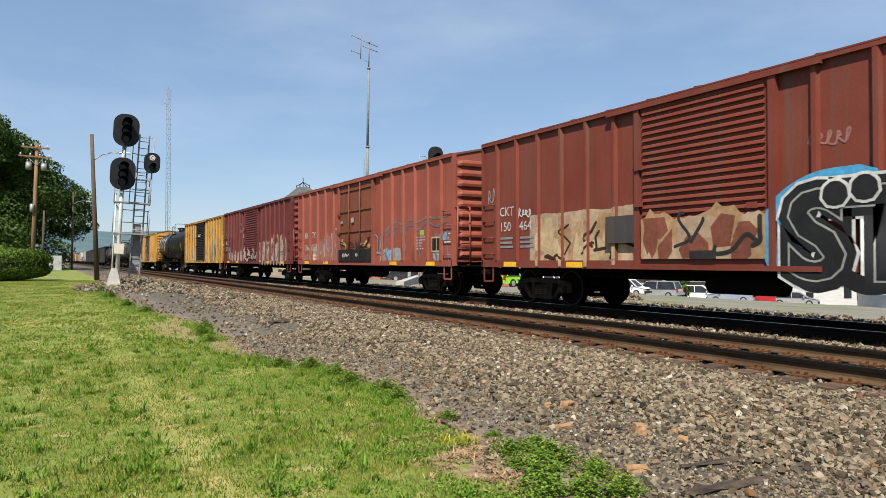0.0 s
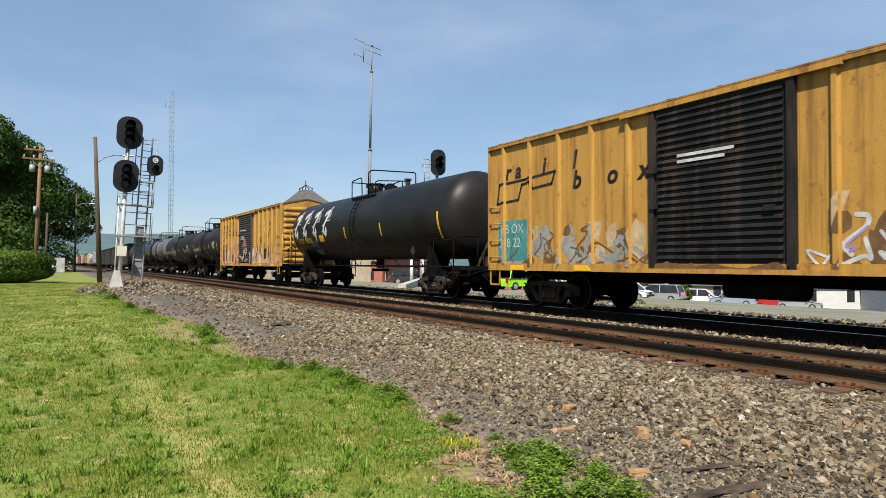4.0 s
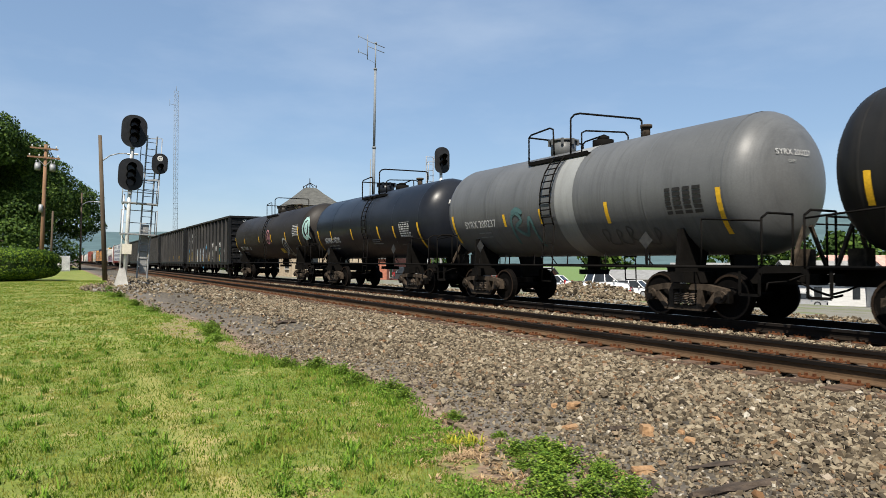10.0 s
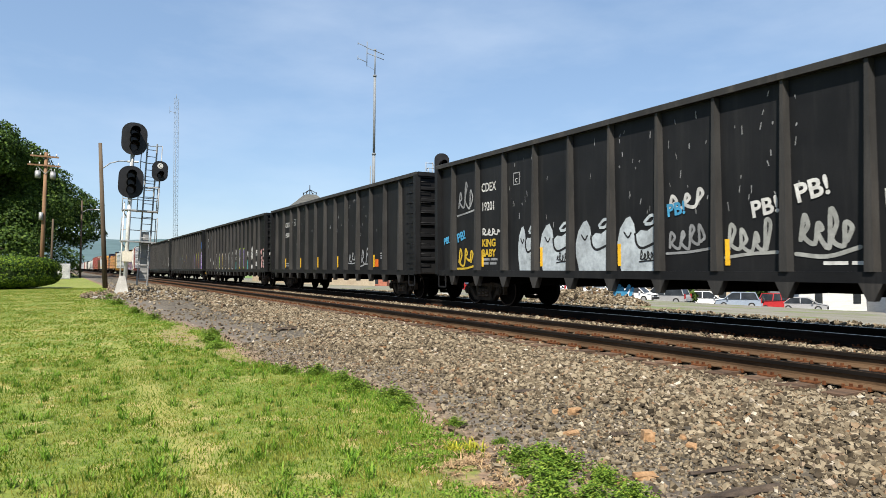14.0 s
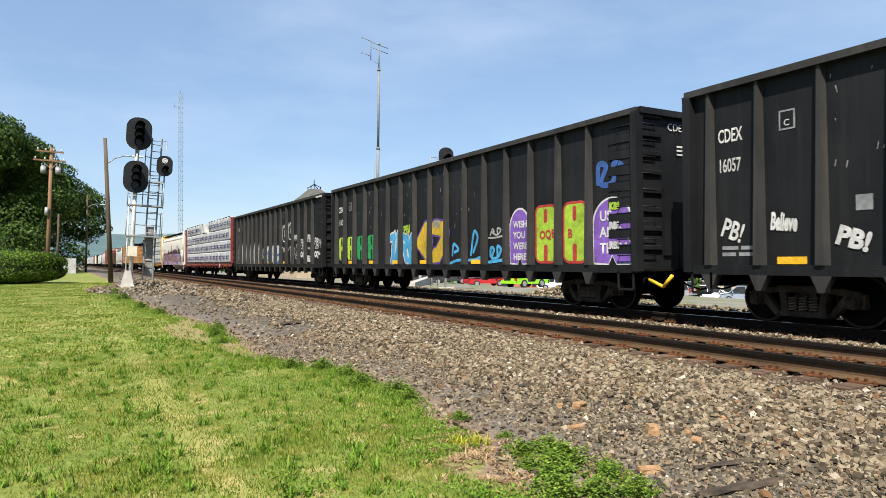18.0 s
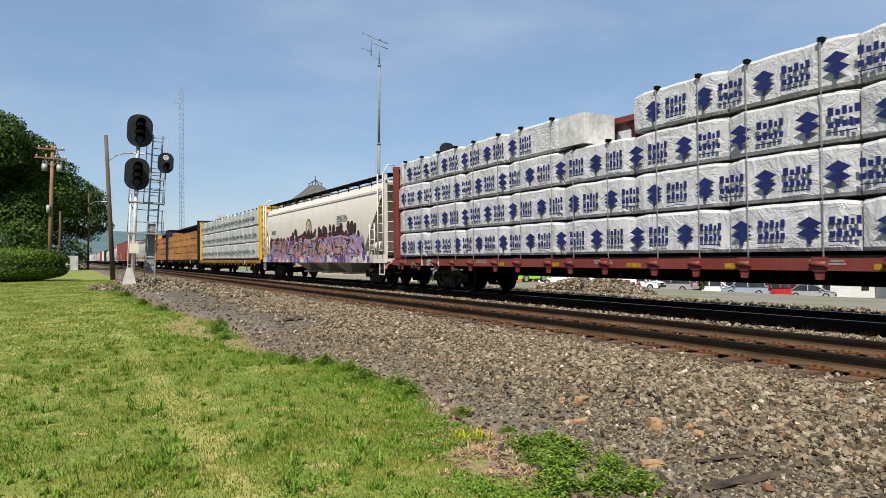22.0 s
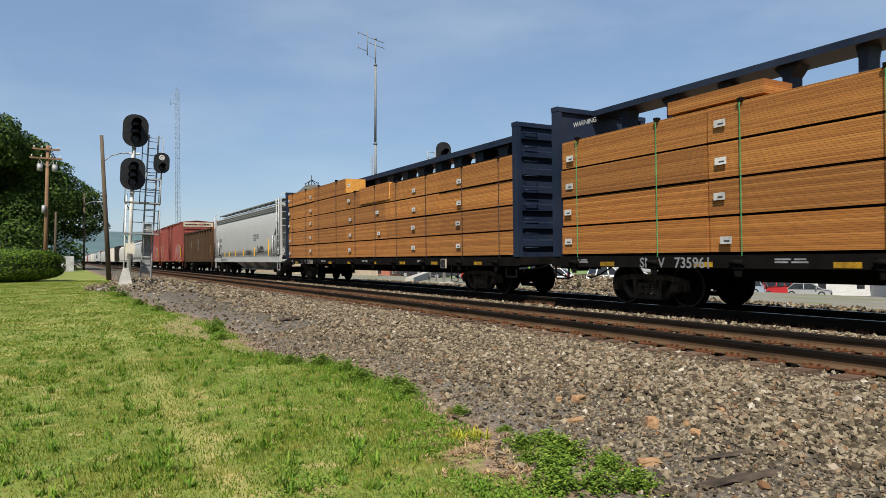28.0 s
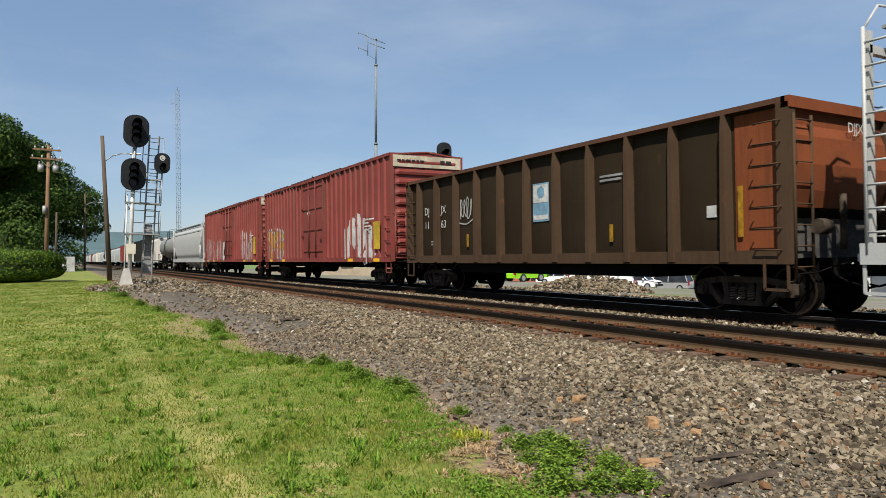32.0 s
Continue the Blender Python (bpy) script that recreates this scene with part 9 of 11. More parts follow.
def hi_cube(u0, u1, seed):
    d = (-1.6, 1.6)
    rb = [float(v) for v in np.linspace(-8.6, 8.6, 30) if not -1.9 < v < 1.9]
    car, h = box_car(u0, u1, C_HIRED, 5.2, "tall brick-red boxcar with white end band and pale graffiti", rb, d, None, "plug", white_end=True, pitch=0.04)
    st = steps_of(rb, d)
    graffiti(car, XP, h - 0.8, 1.15, 3.0, 1.5, 4, P_GOLD if seed == 1 else P_WHITE, P_TEAL if seed == 1 else P_GREY, 300 + seed, st, thick=0.13, halo=P_WHITE)
    graffiti(car, XP, -4.4, 1.15, 3.0, 1.7, 3, P_WHITE, P_WHITE, 310 + seed, st, thick=0.16)
    if seed == 2:
        graffiti(car, XP, 4.5, 1.15, 3.5, 1.4, 4, P_WHITE, P_GREY, 315, st, thick=0.15)
    bars(car, XR - 0.004, -h + 2.6, 2.7, P_WHITE, ((0.5, 0.5), (0.5,), (0.4, 0.3), (0.5,)), h=0.06, gap=0.14)
    part("data_panel", made(box, XR - 0.008, XR - 0.003, -h + 1.0, -h + 1.6, 1.5, 2.6), P_GOLD, car, "yellow data panel")
    bars(car, -1.605, 0.9, 3.6, P_WHITE, ((0.5,), (0.4,)), h=0.1, gap=0.2)
    r = random.Random(40 + seed)
    for y0, y1 in ((-h + 5.2, -h + 9.6), (-1.0, 3.6), (4.2, h - 1.6)):
        run = [y0 + (y1 - y0) * i / 24 for i in range(25)]
        low = [(y, 5.02 + r.uniform(-0.10, 0.08)) for y in run]
        part("roof_tar", made(prism_x, low + [(y1, 5.21), (y0, 5.21)], -1.63, -1.585), P_SOOTBAR, car, "black peeling tar along the roof edge")
    return car, h


train_head()
train_tanks()
train_gondolas()
train_tail()
coupled(414.6, 429.2, scrap_gondola(414.6, 429.2))
coupled(430.6, 449.0, hi_cube(430.6, 449.0, 1))
coupled(450.3, 469.3, hi_cube(450.3, 469.3, 2))
coupled(470.6, 489.5, hopper(470.6, 489.5, C_WHITEHOP, "white covered hopper far down the train", 4.6, walkway=C_TANK_PALE))
coupled(490.8, 504.5, tank_car(490.8, 504.5, C_TANK_PALE, "pale grey dirty tank car far down the train", top=4.2, radius=1.42))
# more of the same, down to the end of what can be seen
def far_car(u0, ln, kind, color, label):
    """A car that stays far off: body, roof, frame and running gear."""
    half = ln / 2
    car = thing("freight_car", pose(TRAIN_C, u0 + half, RAIL_Z), label, "train car", "freight train")
    top = {"h": 4.5, "b": 4.5, "f": 4.4, "t": 4.2}[kind]
    bm = bmesh.new()
    if kind == "t":
        rod(bm, (0, -half + 0.4, top - 1.45), (0, half - 0.4, top - 1.45), 1.45, 24)
    elif kind == "h":
        prism(bm, [(-1.5, 1.2), (1.5, 1.2), (1.6, 2.5), (1.5, top - 0.7), (1.0, top - 0.2), (-1.0, top - 0.2), (-1.5, top - 0.7), (-1.6, 2.5)], -half + 0.7, half - 0.7)
    else:
        box(bm, -1.55, 1.55, -half + 0.1, half - 0.1, 1.1, top)
    part("body", bm, color, car)
    if kind == "h":
        for s in (-1, 1):
            part("roof_walk", made(box, s * 1.0 - 0.25, s * 1.0 + 0.25, -half + 0.3, half - 0.3, top - 0.05, top), C_TANK_PALE, car)
    elif kind == "b":
        part("roof", made(lambda b3: prism(b3, [(-1.6, top), (1.6, top), (0, top + 0.25)], -half + 0.05, half - 0.05)), color, car)
        for i in range(12):
            y = -half + 0.8 + i * (ln - 1.6) / 11
            part("side_post", made(box, -1.62, -1.55, y - 0.06, y + 0.06, 1.1, top - 0.1), color, car)
    elif kind == "f":
        for q in (-1, 1):
            part("bulkhead", made(box, -1.56, 1.56, q * (half - 0.12) - 0.12, q * (half - 0.12) + 0.12, 1.1, top + 0.15), C_REDEND, car)
    else:
        part("top_railing", made(lambda b3: pipe(b3, [(-1, -1.3, top - 0.3), (-1, -1.3, top + 0.7), (-1, 1.3, top + 0.7), (-1, 1.3, top - 0.3)], 0.03)), M_BLACK, car)
    part("frame", made(box, -1.55, 1.55, -half, half, 0.92, 1.12), M_BLACK if kind in "tf" else color, car)
    for q in (-1, 1):
        f = mesh_part("bogie", TRUCK[0], car, (0, q * (half - 2.1), 0))
        for s in (-0.89, 0.89):
            mesh_part("wheel_set", TRUCK[1], f, (0, s, 0))
    CARS.append((u0 + half, car))


u = 505.8
for k, ch in enumerate("hBbrhhfthhbhhrhhthfh"):
    ln = {"h": 18.6, "b": 16.0, "B": 14.5, "r": 15.5, "f": 23.0, "t": 14.0}[ch]
    kind = {"B": "b", "r": "b"}.get(ch, ch)
    col, words = {"h": (C_WHITEHOP if k % 3 else C_CREAMHOP, "white covered hopper far down the train"), "b": (C_CREAMHOP, "cream boxcar far down the train"), "B": (C_TANK_BROWN, "dark brown boxcar far down the train"),
                  "r": (C_HIRED, "red boxcar far down the train"), "f": (M_WRAPW, "white-wrapped lumber flatcar far down the train"), "t": (C_TANK_B, "black tank car far down the train")}[ch]
    far_car(u, ln, kind, col, words)
    u += ln + 1.3


def train_at(t):
    return 12.64 * t + 0.003 * t * t


def motions():
    """The whole train rolls past, one rigid car after another."""
    for c, ob in CARS:
        walk(ob, [(t, pose(TRAIN_C, c - train_at(t), RAIL_Z)) for t in (0, 4, 8, 12, 16, 20, 24, 28, 32)])


# ---- lineside and town ----
M_GALV = mk("galvanised_steel", (0.20, 0.205, 0.21), (0.31, 0.315, 0.32), 5.0, 0.55, 0.3, 40, 0.1)
# Blue-grey tint: haze over the distant tower is put into the colour.
M_MAST = mk("haze_tinted_mast_steel", (0.12, 0.135, 0.15), (0.20, 0.215, 0.23), 5.0, 0.7, 0.0, 40, 0.1)
M_SIGBLACK = mk("signal_black_enamel", (0.008, 0.008, 0.009), (0.018, 0.018, 0.02), 3.0, 0.4, 0, 30, 0.05)
M_ALU = mk("silver_signal_paint", (0.46, 0.46, 0.44), (0.62, 0.62, 0.60), 4.0, 0.5, 0.2, 40, 0.1)
M_CONC = mk("pale_concrete", (0.27, 0.26, 0.24), (0.40, 0.39, 0.36), 2.0, 0.9, 0, 40, 0.3)
M_BOXTAN = mk("beige_box_paint", (0.42, 0.39, 0.31), (0.52, 0.48, 0.40), 3.0, 0.6, 0, 40, 0.1)
M_POLE = mk("weathered_pole_wood", (0.045, 0.033, 0.022), (0.105, 0.080, 0.056), 2.0, 0.9, 0, 30, 0.4, (3, 3, 0.3))
M_POLELIT = mk("orange_brown_pole_wood", (0.12, 0.066, 0.036), (0.22, 0.135, 0.08), 2.0, 0.9, 0, 30, 0.4, (3, 3, 0.3))
M_LENS = mk("dark_signal_lens", (0.02, 0.01, 0.01), (0.03, 0.02, 0.02), 3.0, 0.12, 0, 30, 0)
M_ROOFGREY = mk("grey_slate_roof", (0.055, 0.056, 0.052), (0.11, 0.11, 0.102), 2.0, 0.85, 0, 14, 0.4, (1, 1, 4))
M_WALLWHITE = mk("white_siding", (0.42, 0.42, 0.41), (0.54, 0.54, 0.53), 1.0, 0.7, 0, 20, 0.2, (1, 1, 8))
M_WALLBRICK = mk("dull_red_brick", (0.24, 0.08, 0.05), (0.36, 0.15, 0.10), 1.5, 0.9, 0, 12, 0.4, (1, 1, 3))
M_WALLBUFF = mk("buff_station_brick", (0.30, 0.24, 0.17), (0.42, 0.35, 0.26), 1.5, 0.9, 0, 12, 0.4)
M_ROOFPINK = mk("faded_red_roof", (0.36, 0.20, 0.16), (0.50, 0.32, 0.27), 1.5, 0.85, 0, 12, 0.3)
M_ROOFPALE = mk("pale_shingle_roof", (0.17, 0.17, 0.165), (0.26, 0.26, 0.255), 1.5, 0.85, 0, 12, 0.3)
M_GLASS = mk("dark_window_glass", (0.012, 0.014, 0.016), (0.03, 0.034, 0.038), 1.0, 0.06, 0, 10, 0)
M_RUBBER = mk("tyre_rubber", (0.012, 0.012, 0.012), (0.03, 0.03, 0.03), 6.0, 0.8, 0, 40, 0.2)
M_ALLOY = mk("wheel_alloy", (0.35, 0.35, 0.36), (0.5, 0.5, 0.5), 5.0, 0.35, 0.6, 30, 0)
M_LAMPRED = flat_paint("tail_lamp_red", (0.45, 0.02, 0.02))


def rounded_plate(bm, w, h, y0, y1, cx=0.0, cz=0.0, k=6):
    """A plate with nearly semicircular top and bottom, thick along y."""
    r = w * 0.44
    pts = []
    for sx, sz, a0 in ((1, 1, 0), (-1, 1, 90), (-1, -1, 180), (1, -1, 270)):
        for i in range(k + 1):
            a = math.radians(a0 + 90 * i / k)
            pts.append((cx + sx * (w / 2 - r) + r * math.cos(a), cz + sz * (h / 2 - r) + r * math.sin(a)))
    prism(bm, pts, y0, y1)


# Darker than the head enamel: the hoods' inner shade is put into the colour.
M_HOOD = mk("shaded_hood_black", (0.0015, 0.0015, 0.0015), (0.004, 0.004, 0.004), 3.0, 0.9, 0, 30, 0, spec=0.03)


def signal_head(owner, cx, cz, w, h, yaw_dir=-1, lamps=2):
    bm = bmesh.new()
    rounded_plate(bm, w, h, -0.05, 0.0, cx, cz)
    hd = part("signal_head", bm, M_SIGBLACK, owner, "black rounded signal head with hooded lamps", 0.008)
    zs = [cz + (i - (lamps - 1) / 2) * h * 0.22 - (0.2 * h if lamps == 1 else 0.02 * h) for i in range(lamps)]
    for z in zs:
        bm = bmesh.new()
        n, r = 14, w * 0.19
        ring = lambda y, q, a0: [(cx + q * math.cos(a), y, z + q * math.sin(a)) for a in np.linspace(math.radians(a0), math.radians(180 - a0), n)]
        vs = ring_loft(bm, [ring(-0.05, r, -60), ring(-0.3, r, -35), ring(-0.62, r * 0.98, 10), ring(-0.62, r * 0.94, 10), ring(-0.3, r * 0.93, -35), ring(-0.05, r * 0.93, -60)], cap=False, closed=False)
        part("hood", bm, M_HOOD, hd, "long black sun hood")
        bm = bmesh.new()
        rod(bm, (cx, -0.07, z), (cx, -0.051, z), r * 0.85, 14)
        part("lens", bm, M_LENS, hd, "unlit dark lens")
    bm = bmesh.new()
    box(bm, cx - w * 0.28, cx + w * 0.28, 0.0, 0.28, cz - h * 0.38, cz + h * 0.38)
    part("lamp_case", bm, M_SIGBLACK, hd)
    return hd


def build_signal(x, y, z, lean, right=True, label="", far=False):
    s = thing("railway_signal", pose(x, y, z) @ Matrix.Rotation(radians(lean), 4, "Y"), label, "railway signal", "railway signals")
    bm = bmesh.new()
    ring_loft(bm, [[(-a, -a, q), (a, -a, q), (a, a, q), (-a, a, q)] for a, q in ((0.42, -0.35), (0.40, 0.06))])
    part("footing", bm, M_CONC, s, "pale concrete footing")
    bm = bmesh.new()
    ring_loft(bm, [[(-a - 0.12, -a, q), (a - 0.12, -a, q), (a - 0.12, a, q), (-a - 0.12, a, q)] for a, q in ((0.26, 0.06), (0.11, 0.75))])
    part("mast_base", bm, M_CONC, s, "white tapered mast base")
    bm = bmesh.new()
    rod(bm, (0, 0, 0.05), (0, 0, 6.3), 0.085, 12)
    rod(bm, (-0.2, 0.1, 0.05), (-0.2, 0.1, 4.0), 0.03, 6)
    part("mast", bm, M_ALU, s)
    part("junction_box", made(box, -0.18, 0.19, -0.24, -0.02, 1.38, 1.82), M_BOXTAN, s, "beige junction box", 0.012)
    # ladder beside the mast
    for q, (xa, xb) in enumerate(((0.52, 0.62), (0.94, 1.02))):
        bm = bmesh.new()
        beam(bm, (xa, 0.45, 0.35), (xb, 0.35, 6.75), 0.05, 0.05)
        part("ladder_stile", bm, M_GALV, s)
    for i in range(20):
        t = (i + 1) / 21
        bm = bmesh.new()
        rod(bm, (0.52 + 0.10 * t, 0.45 - 0.1 * t, 0.35 + 6.4 * t), (0.94 + 0.08 * t, 0.45 - 0.1 * t, 0.35 + 6.4 * t), 0.016, 6)
        part("ladder_rung", bm, M_GALV, s)
    bm = bmesh.new()
    box(bm, 0.60, 0.90, 0.49, 0.505, 0.55, 2.75)
    part("climb_guard", bm, mk("grey_guard_sheet", (0.16, 0.16, 0.16), (0.26, 0.26, 0.25), 4.0, 0.6, 0.3), s, "grey sheet climbing guard")
    # platforms with rails
    for nm, z0 in (("upper_platform", 3.62), ("lower_platform", 2.25)):
        bm = bmesh.new()
        box(bm, -0.25, 1.15, -0.1, 0.5, z0, z0 + 0.05)
        beam(bm, (-0.25, 0.5, z0 + 0.02), (0.0, 0.0, z0 - 0.4), 0.04, 0.04)
        part(nm, bm, M_GALV, s)
        bm = bmesh.new()
        for xx, yy in ((-0.25, 0.5), (1.15, 0.5), (1.15, -0.1)):
            rod(bm, (xx, yy, z0), (xx, yy, z0 + 1.1), 0.02, 6)
        for dz in (0.55, 1.1):
            pipe(bm, [(-0.25, 0.5, z0 + dz), (1.15, 0.5, z0 + dz), (1.15, -0.1, z0 + dz)], 0.018)
        part("platform_rail", bm, M_GALV, s)
    bm = bmesh.new()
    for dx in (0.35, 1.2):
        pipe(bm, [(dx, 0.5, 3.6), (dx + 0.05, 0.48, 6.7)], 0.02)
    for dz in (4.3, 5.1, 5.9, 6.7):
        pipe(bm, [(0.37, 0.5, dz), (0.8, 0.85, dz), (1.22, 0.5, dz)], 0.018)
    part("ladder_cage", bm, M_GALV, s)
    bm = bmesh.new()
    for q in ((0, 0, 6.25), (0, 0, 4.25)):
        box(bm, -0.08, 0.08, -0.22, 0.05, q[2] - 0.25, q[2] + 0.25)
    rod(bm, (0, -0.12, 4.1), (0, -0.12, 6.4), 0.05, 8)
    beam(bm, (0, 0, 4.6), (1.15, -0.05, 4.75), 0.06, 0.06)
    beam(bm, (1.15, -0.05, 4.5), (1.15, -0.05, 5.6), 0.06, 0.06)
    part("head_bracket", bm, M_GALV, s)
    for cx, cz, w, h, n in ((0.02, 6.75, 1.03, 1.42, 3), (-0.02, 4.85, 1.0, 1.4, 3), (1.12, 5.45, 0.66, 0.9, 1)):
        hd = signal_head(s, cx, cz, w, h, lamps=n)
        hd.location.y = -0.22
    bm = bmesh.new()
    rod(bm, (1.12, -0.28, 5.68), (1.12, -0.275, 5.68), 0.12, 14)
    part("marker_plate", bm, P_WHITE, s, "round white letter plate")
    me = text_mesh("C", 0.2)
    me.transform(Matrix.Translation((1.05, -0.285, 5.61)) @ END)
    me.materials.append(P_BLACK)
    mesh_part("marker_letter", me, s)
    return s


def build_far_signal(x, y, z):
    s = thing("railway_signal", pose(x, y, z, 0, 0, -14), "tall signal mast beyond the train with black rounded head", "railway signal", "railway signals")
    bm = bmesh.new()
    rod(bm, (0, 0, -0.5), (0, 0, 6.8), 0.085, 12)
    part("mast", bm, M_ALU, s)
    part("footing", made(box, -0.4, 0.4, -0.4, 0.4, -0.5, 0.05), M_CONC, s)
    for xa in (-0.75, -0.35):
        bm = bmesh.new()
        rod(bm, (xa, 0.4, 0.1), (xa, 0.4, 7.4), 0.025, 6)
        part("ladder_stile", bm, M_GALV, s)
    for i in range(22):
        bm = bmesh.new()
        rod(bm, (-0.75, 0.4, 0.4 + i * 0.31), (-0.35, 0.4, 0.4 + i * 0.31), 0.014, 6)
        part("ladder_rung", bm, M_GALV, s)
    bm = bmesh.new()
    pipe(bm, [(-0.75, 0.4, 7.35), (-0.35, 0.4, 7.35), (-0.35, -0.1, 7.0), (-0.75, -0.1, 7.0), (-0.75, 0.4, 7.0)], 0.02)
    pipe(bm, [(-0.75, -0.1, 7.0), (-0.75, -0.1, 6.0)], 0.02)
    part("platform_rail", bm, M_GALV, s)
    for cx, cz, w, h, n in ((0.0, 7.1, 0.85, 1.45, 2), (0.62, 5.75, 0.6, 0.7, 1)):
        hd = signal_head(s, cx, cz, w, h, lamps=n)
        hd.location.y = -0.2
    part("head_bracket", made(box, -0.06, 0.7, -0.2, 0.0, 5.6, 5.7), M_GALV, s)


def build_pole(x, y, h, lean, r, label, material, kind=""):
    z = ground_z(x, y)
    p = thing("utility_pole", pose(x, y, z) @ Matrix.Rotation(radians(lean), 4, "Y"), label, "utility pole", "lineside poles")
    bm = bmesh.new()
    rod(bm, (0, 0, -0.3), (0, 0, h), r, 12, r * 0.68)
    part("pole", bm, material, p)
    if kind == "cross":
        for zz, w in ((h - 0.35, 1.9), (h - 1.05, 2.2)):
            bm = bmesh.new()
            beam(bm, (-w / 2 - 0.1, -0.16, zz), (w / 2 - 0.1, -0.16, zz), 0.1, 0.12)
            ca = part("crossarm", bm, material, p)
            for i in range(4):
                bm = bmesh.new()
                xx = -w / 2 + 0.05 + i * (w - 0.3) / 3
                rod(bm, (xx, -0.16, zz + 0.06), (xx, -0.16, zz + 0.24), 0.045, 8)
                part("insulator", bm, P_WHITE, ca)
        bm = bmesh.new()
        for q in (-0.6, 0.5):
            beam(bm, (q, -0.14, h - 1.08), (0, -0.14, h - 1.7), 0.03, 0.03)
        part("arm_brace", bm, M_GALV, p)
        for q in (-0.5, 0.5):
            bm = bmesh.new()
            rod(bm, (q, -0.1, h - 2.05), (q, -0.1, h - 1.55), 0.2, 14)
            rod(bm, (q, -0.1, h - 1.55), (q, -0.1, h - 1.48), 0.17, 14)
            for dx in (-0.1, 0.1):
                rod(bm, (q + dx, -0.1, h - 1.48), (q + dx, -0.1, h - 1.28), 0.035, 6)
            part("transformer", bm, M_GALV, p, "pale grey transformer can")
        bm = bmesh.new()
        rod(bm, (-0.18, -0.2, h - 5.3), (-0.18, -0.2, h - 4.7), 0.14, 10)
        part("meter_box", bm, M_GALV, p)
    if kind == "lamp":
        bm = bmesh.new()
        pts = [(0.05, 0, h - 1.55), (0.5, 0, h - 1.2), (1.0, 0, h - 1.05), (1.5, -0.05, h - 1.05)]
        pipe(bm, pts, 0.035, 8)
        part("lamp_arm", bm, M_GALV, p)
        bm = bmesh.new()
        ring_loft(bm, [[(1.45 + a, -0.05 + b * 0.12, h - 1.08 + c * 0.07) for b, c in ((-1, 0), (-0.6, 0.8), (0.6, 0.8), (1, 0), (0.5, -0.6), (-0.5, -0.6))] for a in (0, 0.15, 0.5, 0.62)])
        part("lamp_head", bm, M_ALU, p)
    return p


def build_antenna(x, y, top):
    z = ground_z(x, y)
    a = thing("antenna_mast", pose(x, y, z) @ Matrix.Rotation(radians(0.8), 4, "Y"), "tall slim steel radio mast with dipole aerials", "antenna mast")
    h = top - z
    bm = bmesh.new()
    for i, (q, r0) in enumerate(((0.0, 0.22), (0.33, 0.17), (0.55, 0.14), (0.88, 0.07))):
        nxt = (0.33, 0.55, 0.88, 0.99)[i]
        rod(bm, (0, 0, h * q), (0, 0, h * nxt), r0, 12)
        rod(bm, (0, 0, h * nxt - 0.1), (0, 0, h * nxt + 0.1), r0 + 0.06, 12)
    part("mast", bm, M_MAST, a)
    bm = bmesh.new()
    rod(bm, (-0.4, 0, 0), (-0.4, 0, h * 0.50), 0.07, 8)
    part("cable_conduit", bm, M_MAST, a)
    for zz in (h - 0.35, h - 0.95):
        bm = bmesh.new()
        rod(bm, (-0.95, 0, zz + 0.15), (1.1, 0, zz - 0.25), 0.04, 6)
        part("aerial_arm", bm, M_MAST, a)
    bm = bmesh.new()
    rod(bm, (-1.0, 0, h - 2.3), (-1.0, 0, h + 0.5), 0.05, 8)
    rod(bm, (-2.1, 0, h + 0.15), (-1.0, 0, h - 0.15), 0.035, 6)
    rod(bm, (-2.1, 0, h - 1.55), (-1.0, 0, h - 1.85), 0.035, 6)
    rod(bm, (-2.1, 0, h - 1.75), (-2.1, 0, h - 1.25), 0.035, 6)
    rod(bm, (-2.1, 0, h - 0.05), (-2.1, 0, h + 0.3), 0.035, 6)
    rod(bm, (-1.0, 0, h - 2.2), (0, 0, h - 2.6), 0.015, 6)
    part("dipole_array", bm, M_MAST, a, "grey dipole aerial on side arms")


def build_lattice(x, y, top):
    z = ground_z(x, y)
    t = thing("lattice_tower", pose(x, y, z), "thin pale lattice radio tower far behind the train", "radio tower")
    h, w = top - z, 0.8
    legs = [(w * math.cos(a), w * math.sin(a)) for a in (0.3, 0.3 + math.tau / 3, 0.3 + 2 * math.tau / 3)]
    for lx, ly in legs:
        bm = bmesh.new()
        rod(bm, (lx, ly, 0), (lx, ly, h), 0.05, 6)
        part("leg", bm, M_MAST, t)
    for i in range(36):
        z0, z1 = h * i / 36, h * (i + 1) / 36
        bm = bmesh.new()
        for k in range(3):
            p, q = legs[k], legs[(k + 1) % 3]
            if i % 2:
                p, q = q, p
            rod(bm, (*p, z0), (*q, z1), 0.025, 5)
            rod(bm, (*p, z1), (*q, z1), 0.02, 5)
        part("brace_bay", bm, M_MAST, t)
    bm = bmesh.new()
    rod(bm, (0, 0, h), (0, 0, h + 1.5), 0.06, 6)
    rod(bm, (-2.0, 0, h - 4.5), (0, 0, h - 4.8), 0.06, 6)
    rod(bm, (-2.0, 0, h - 5.2), (-2.0, 0, h - 2.8), 0.05, 6)
    part("aerial", bm, M_MAST, t)


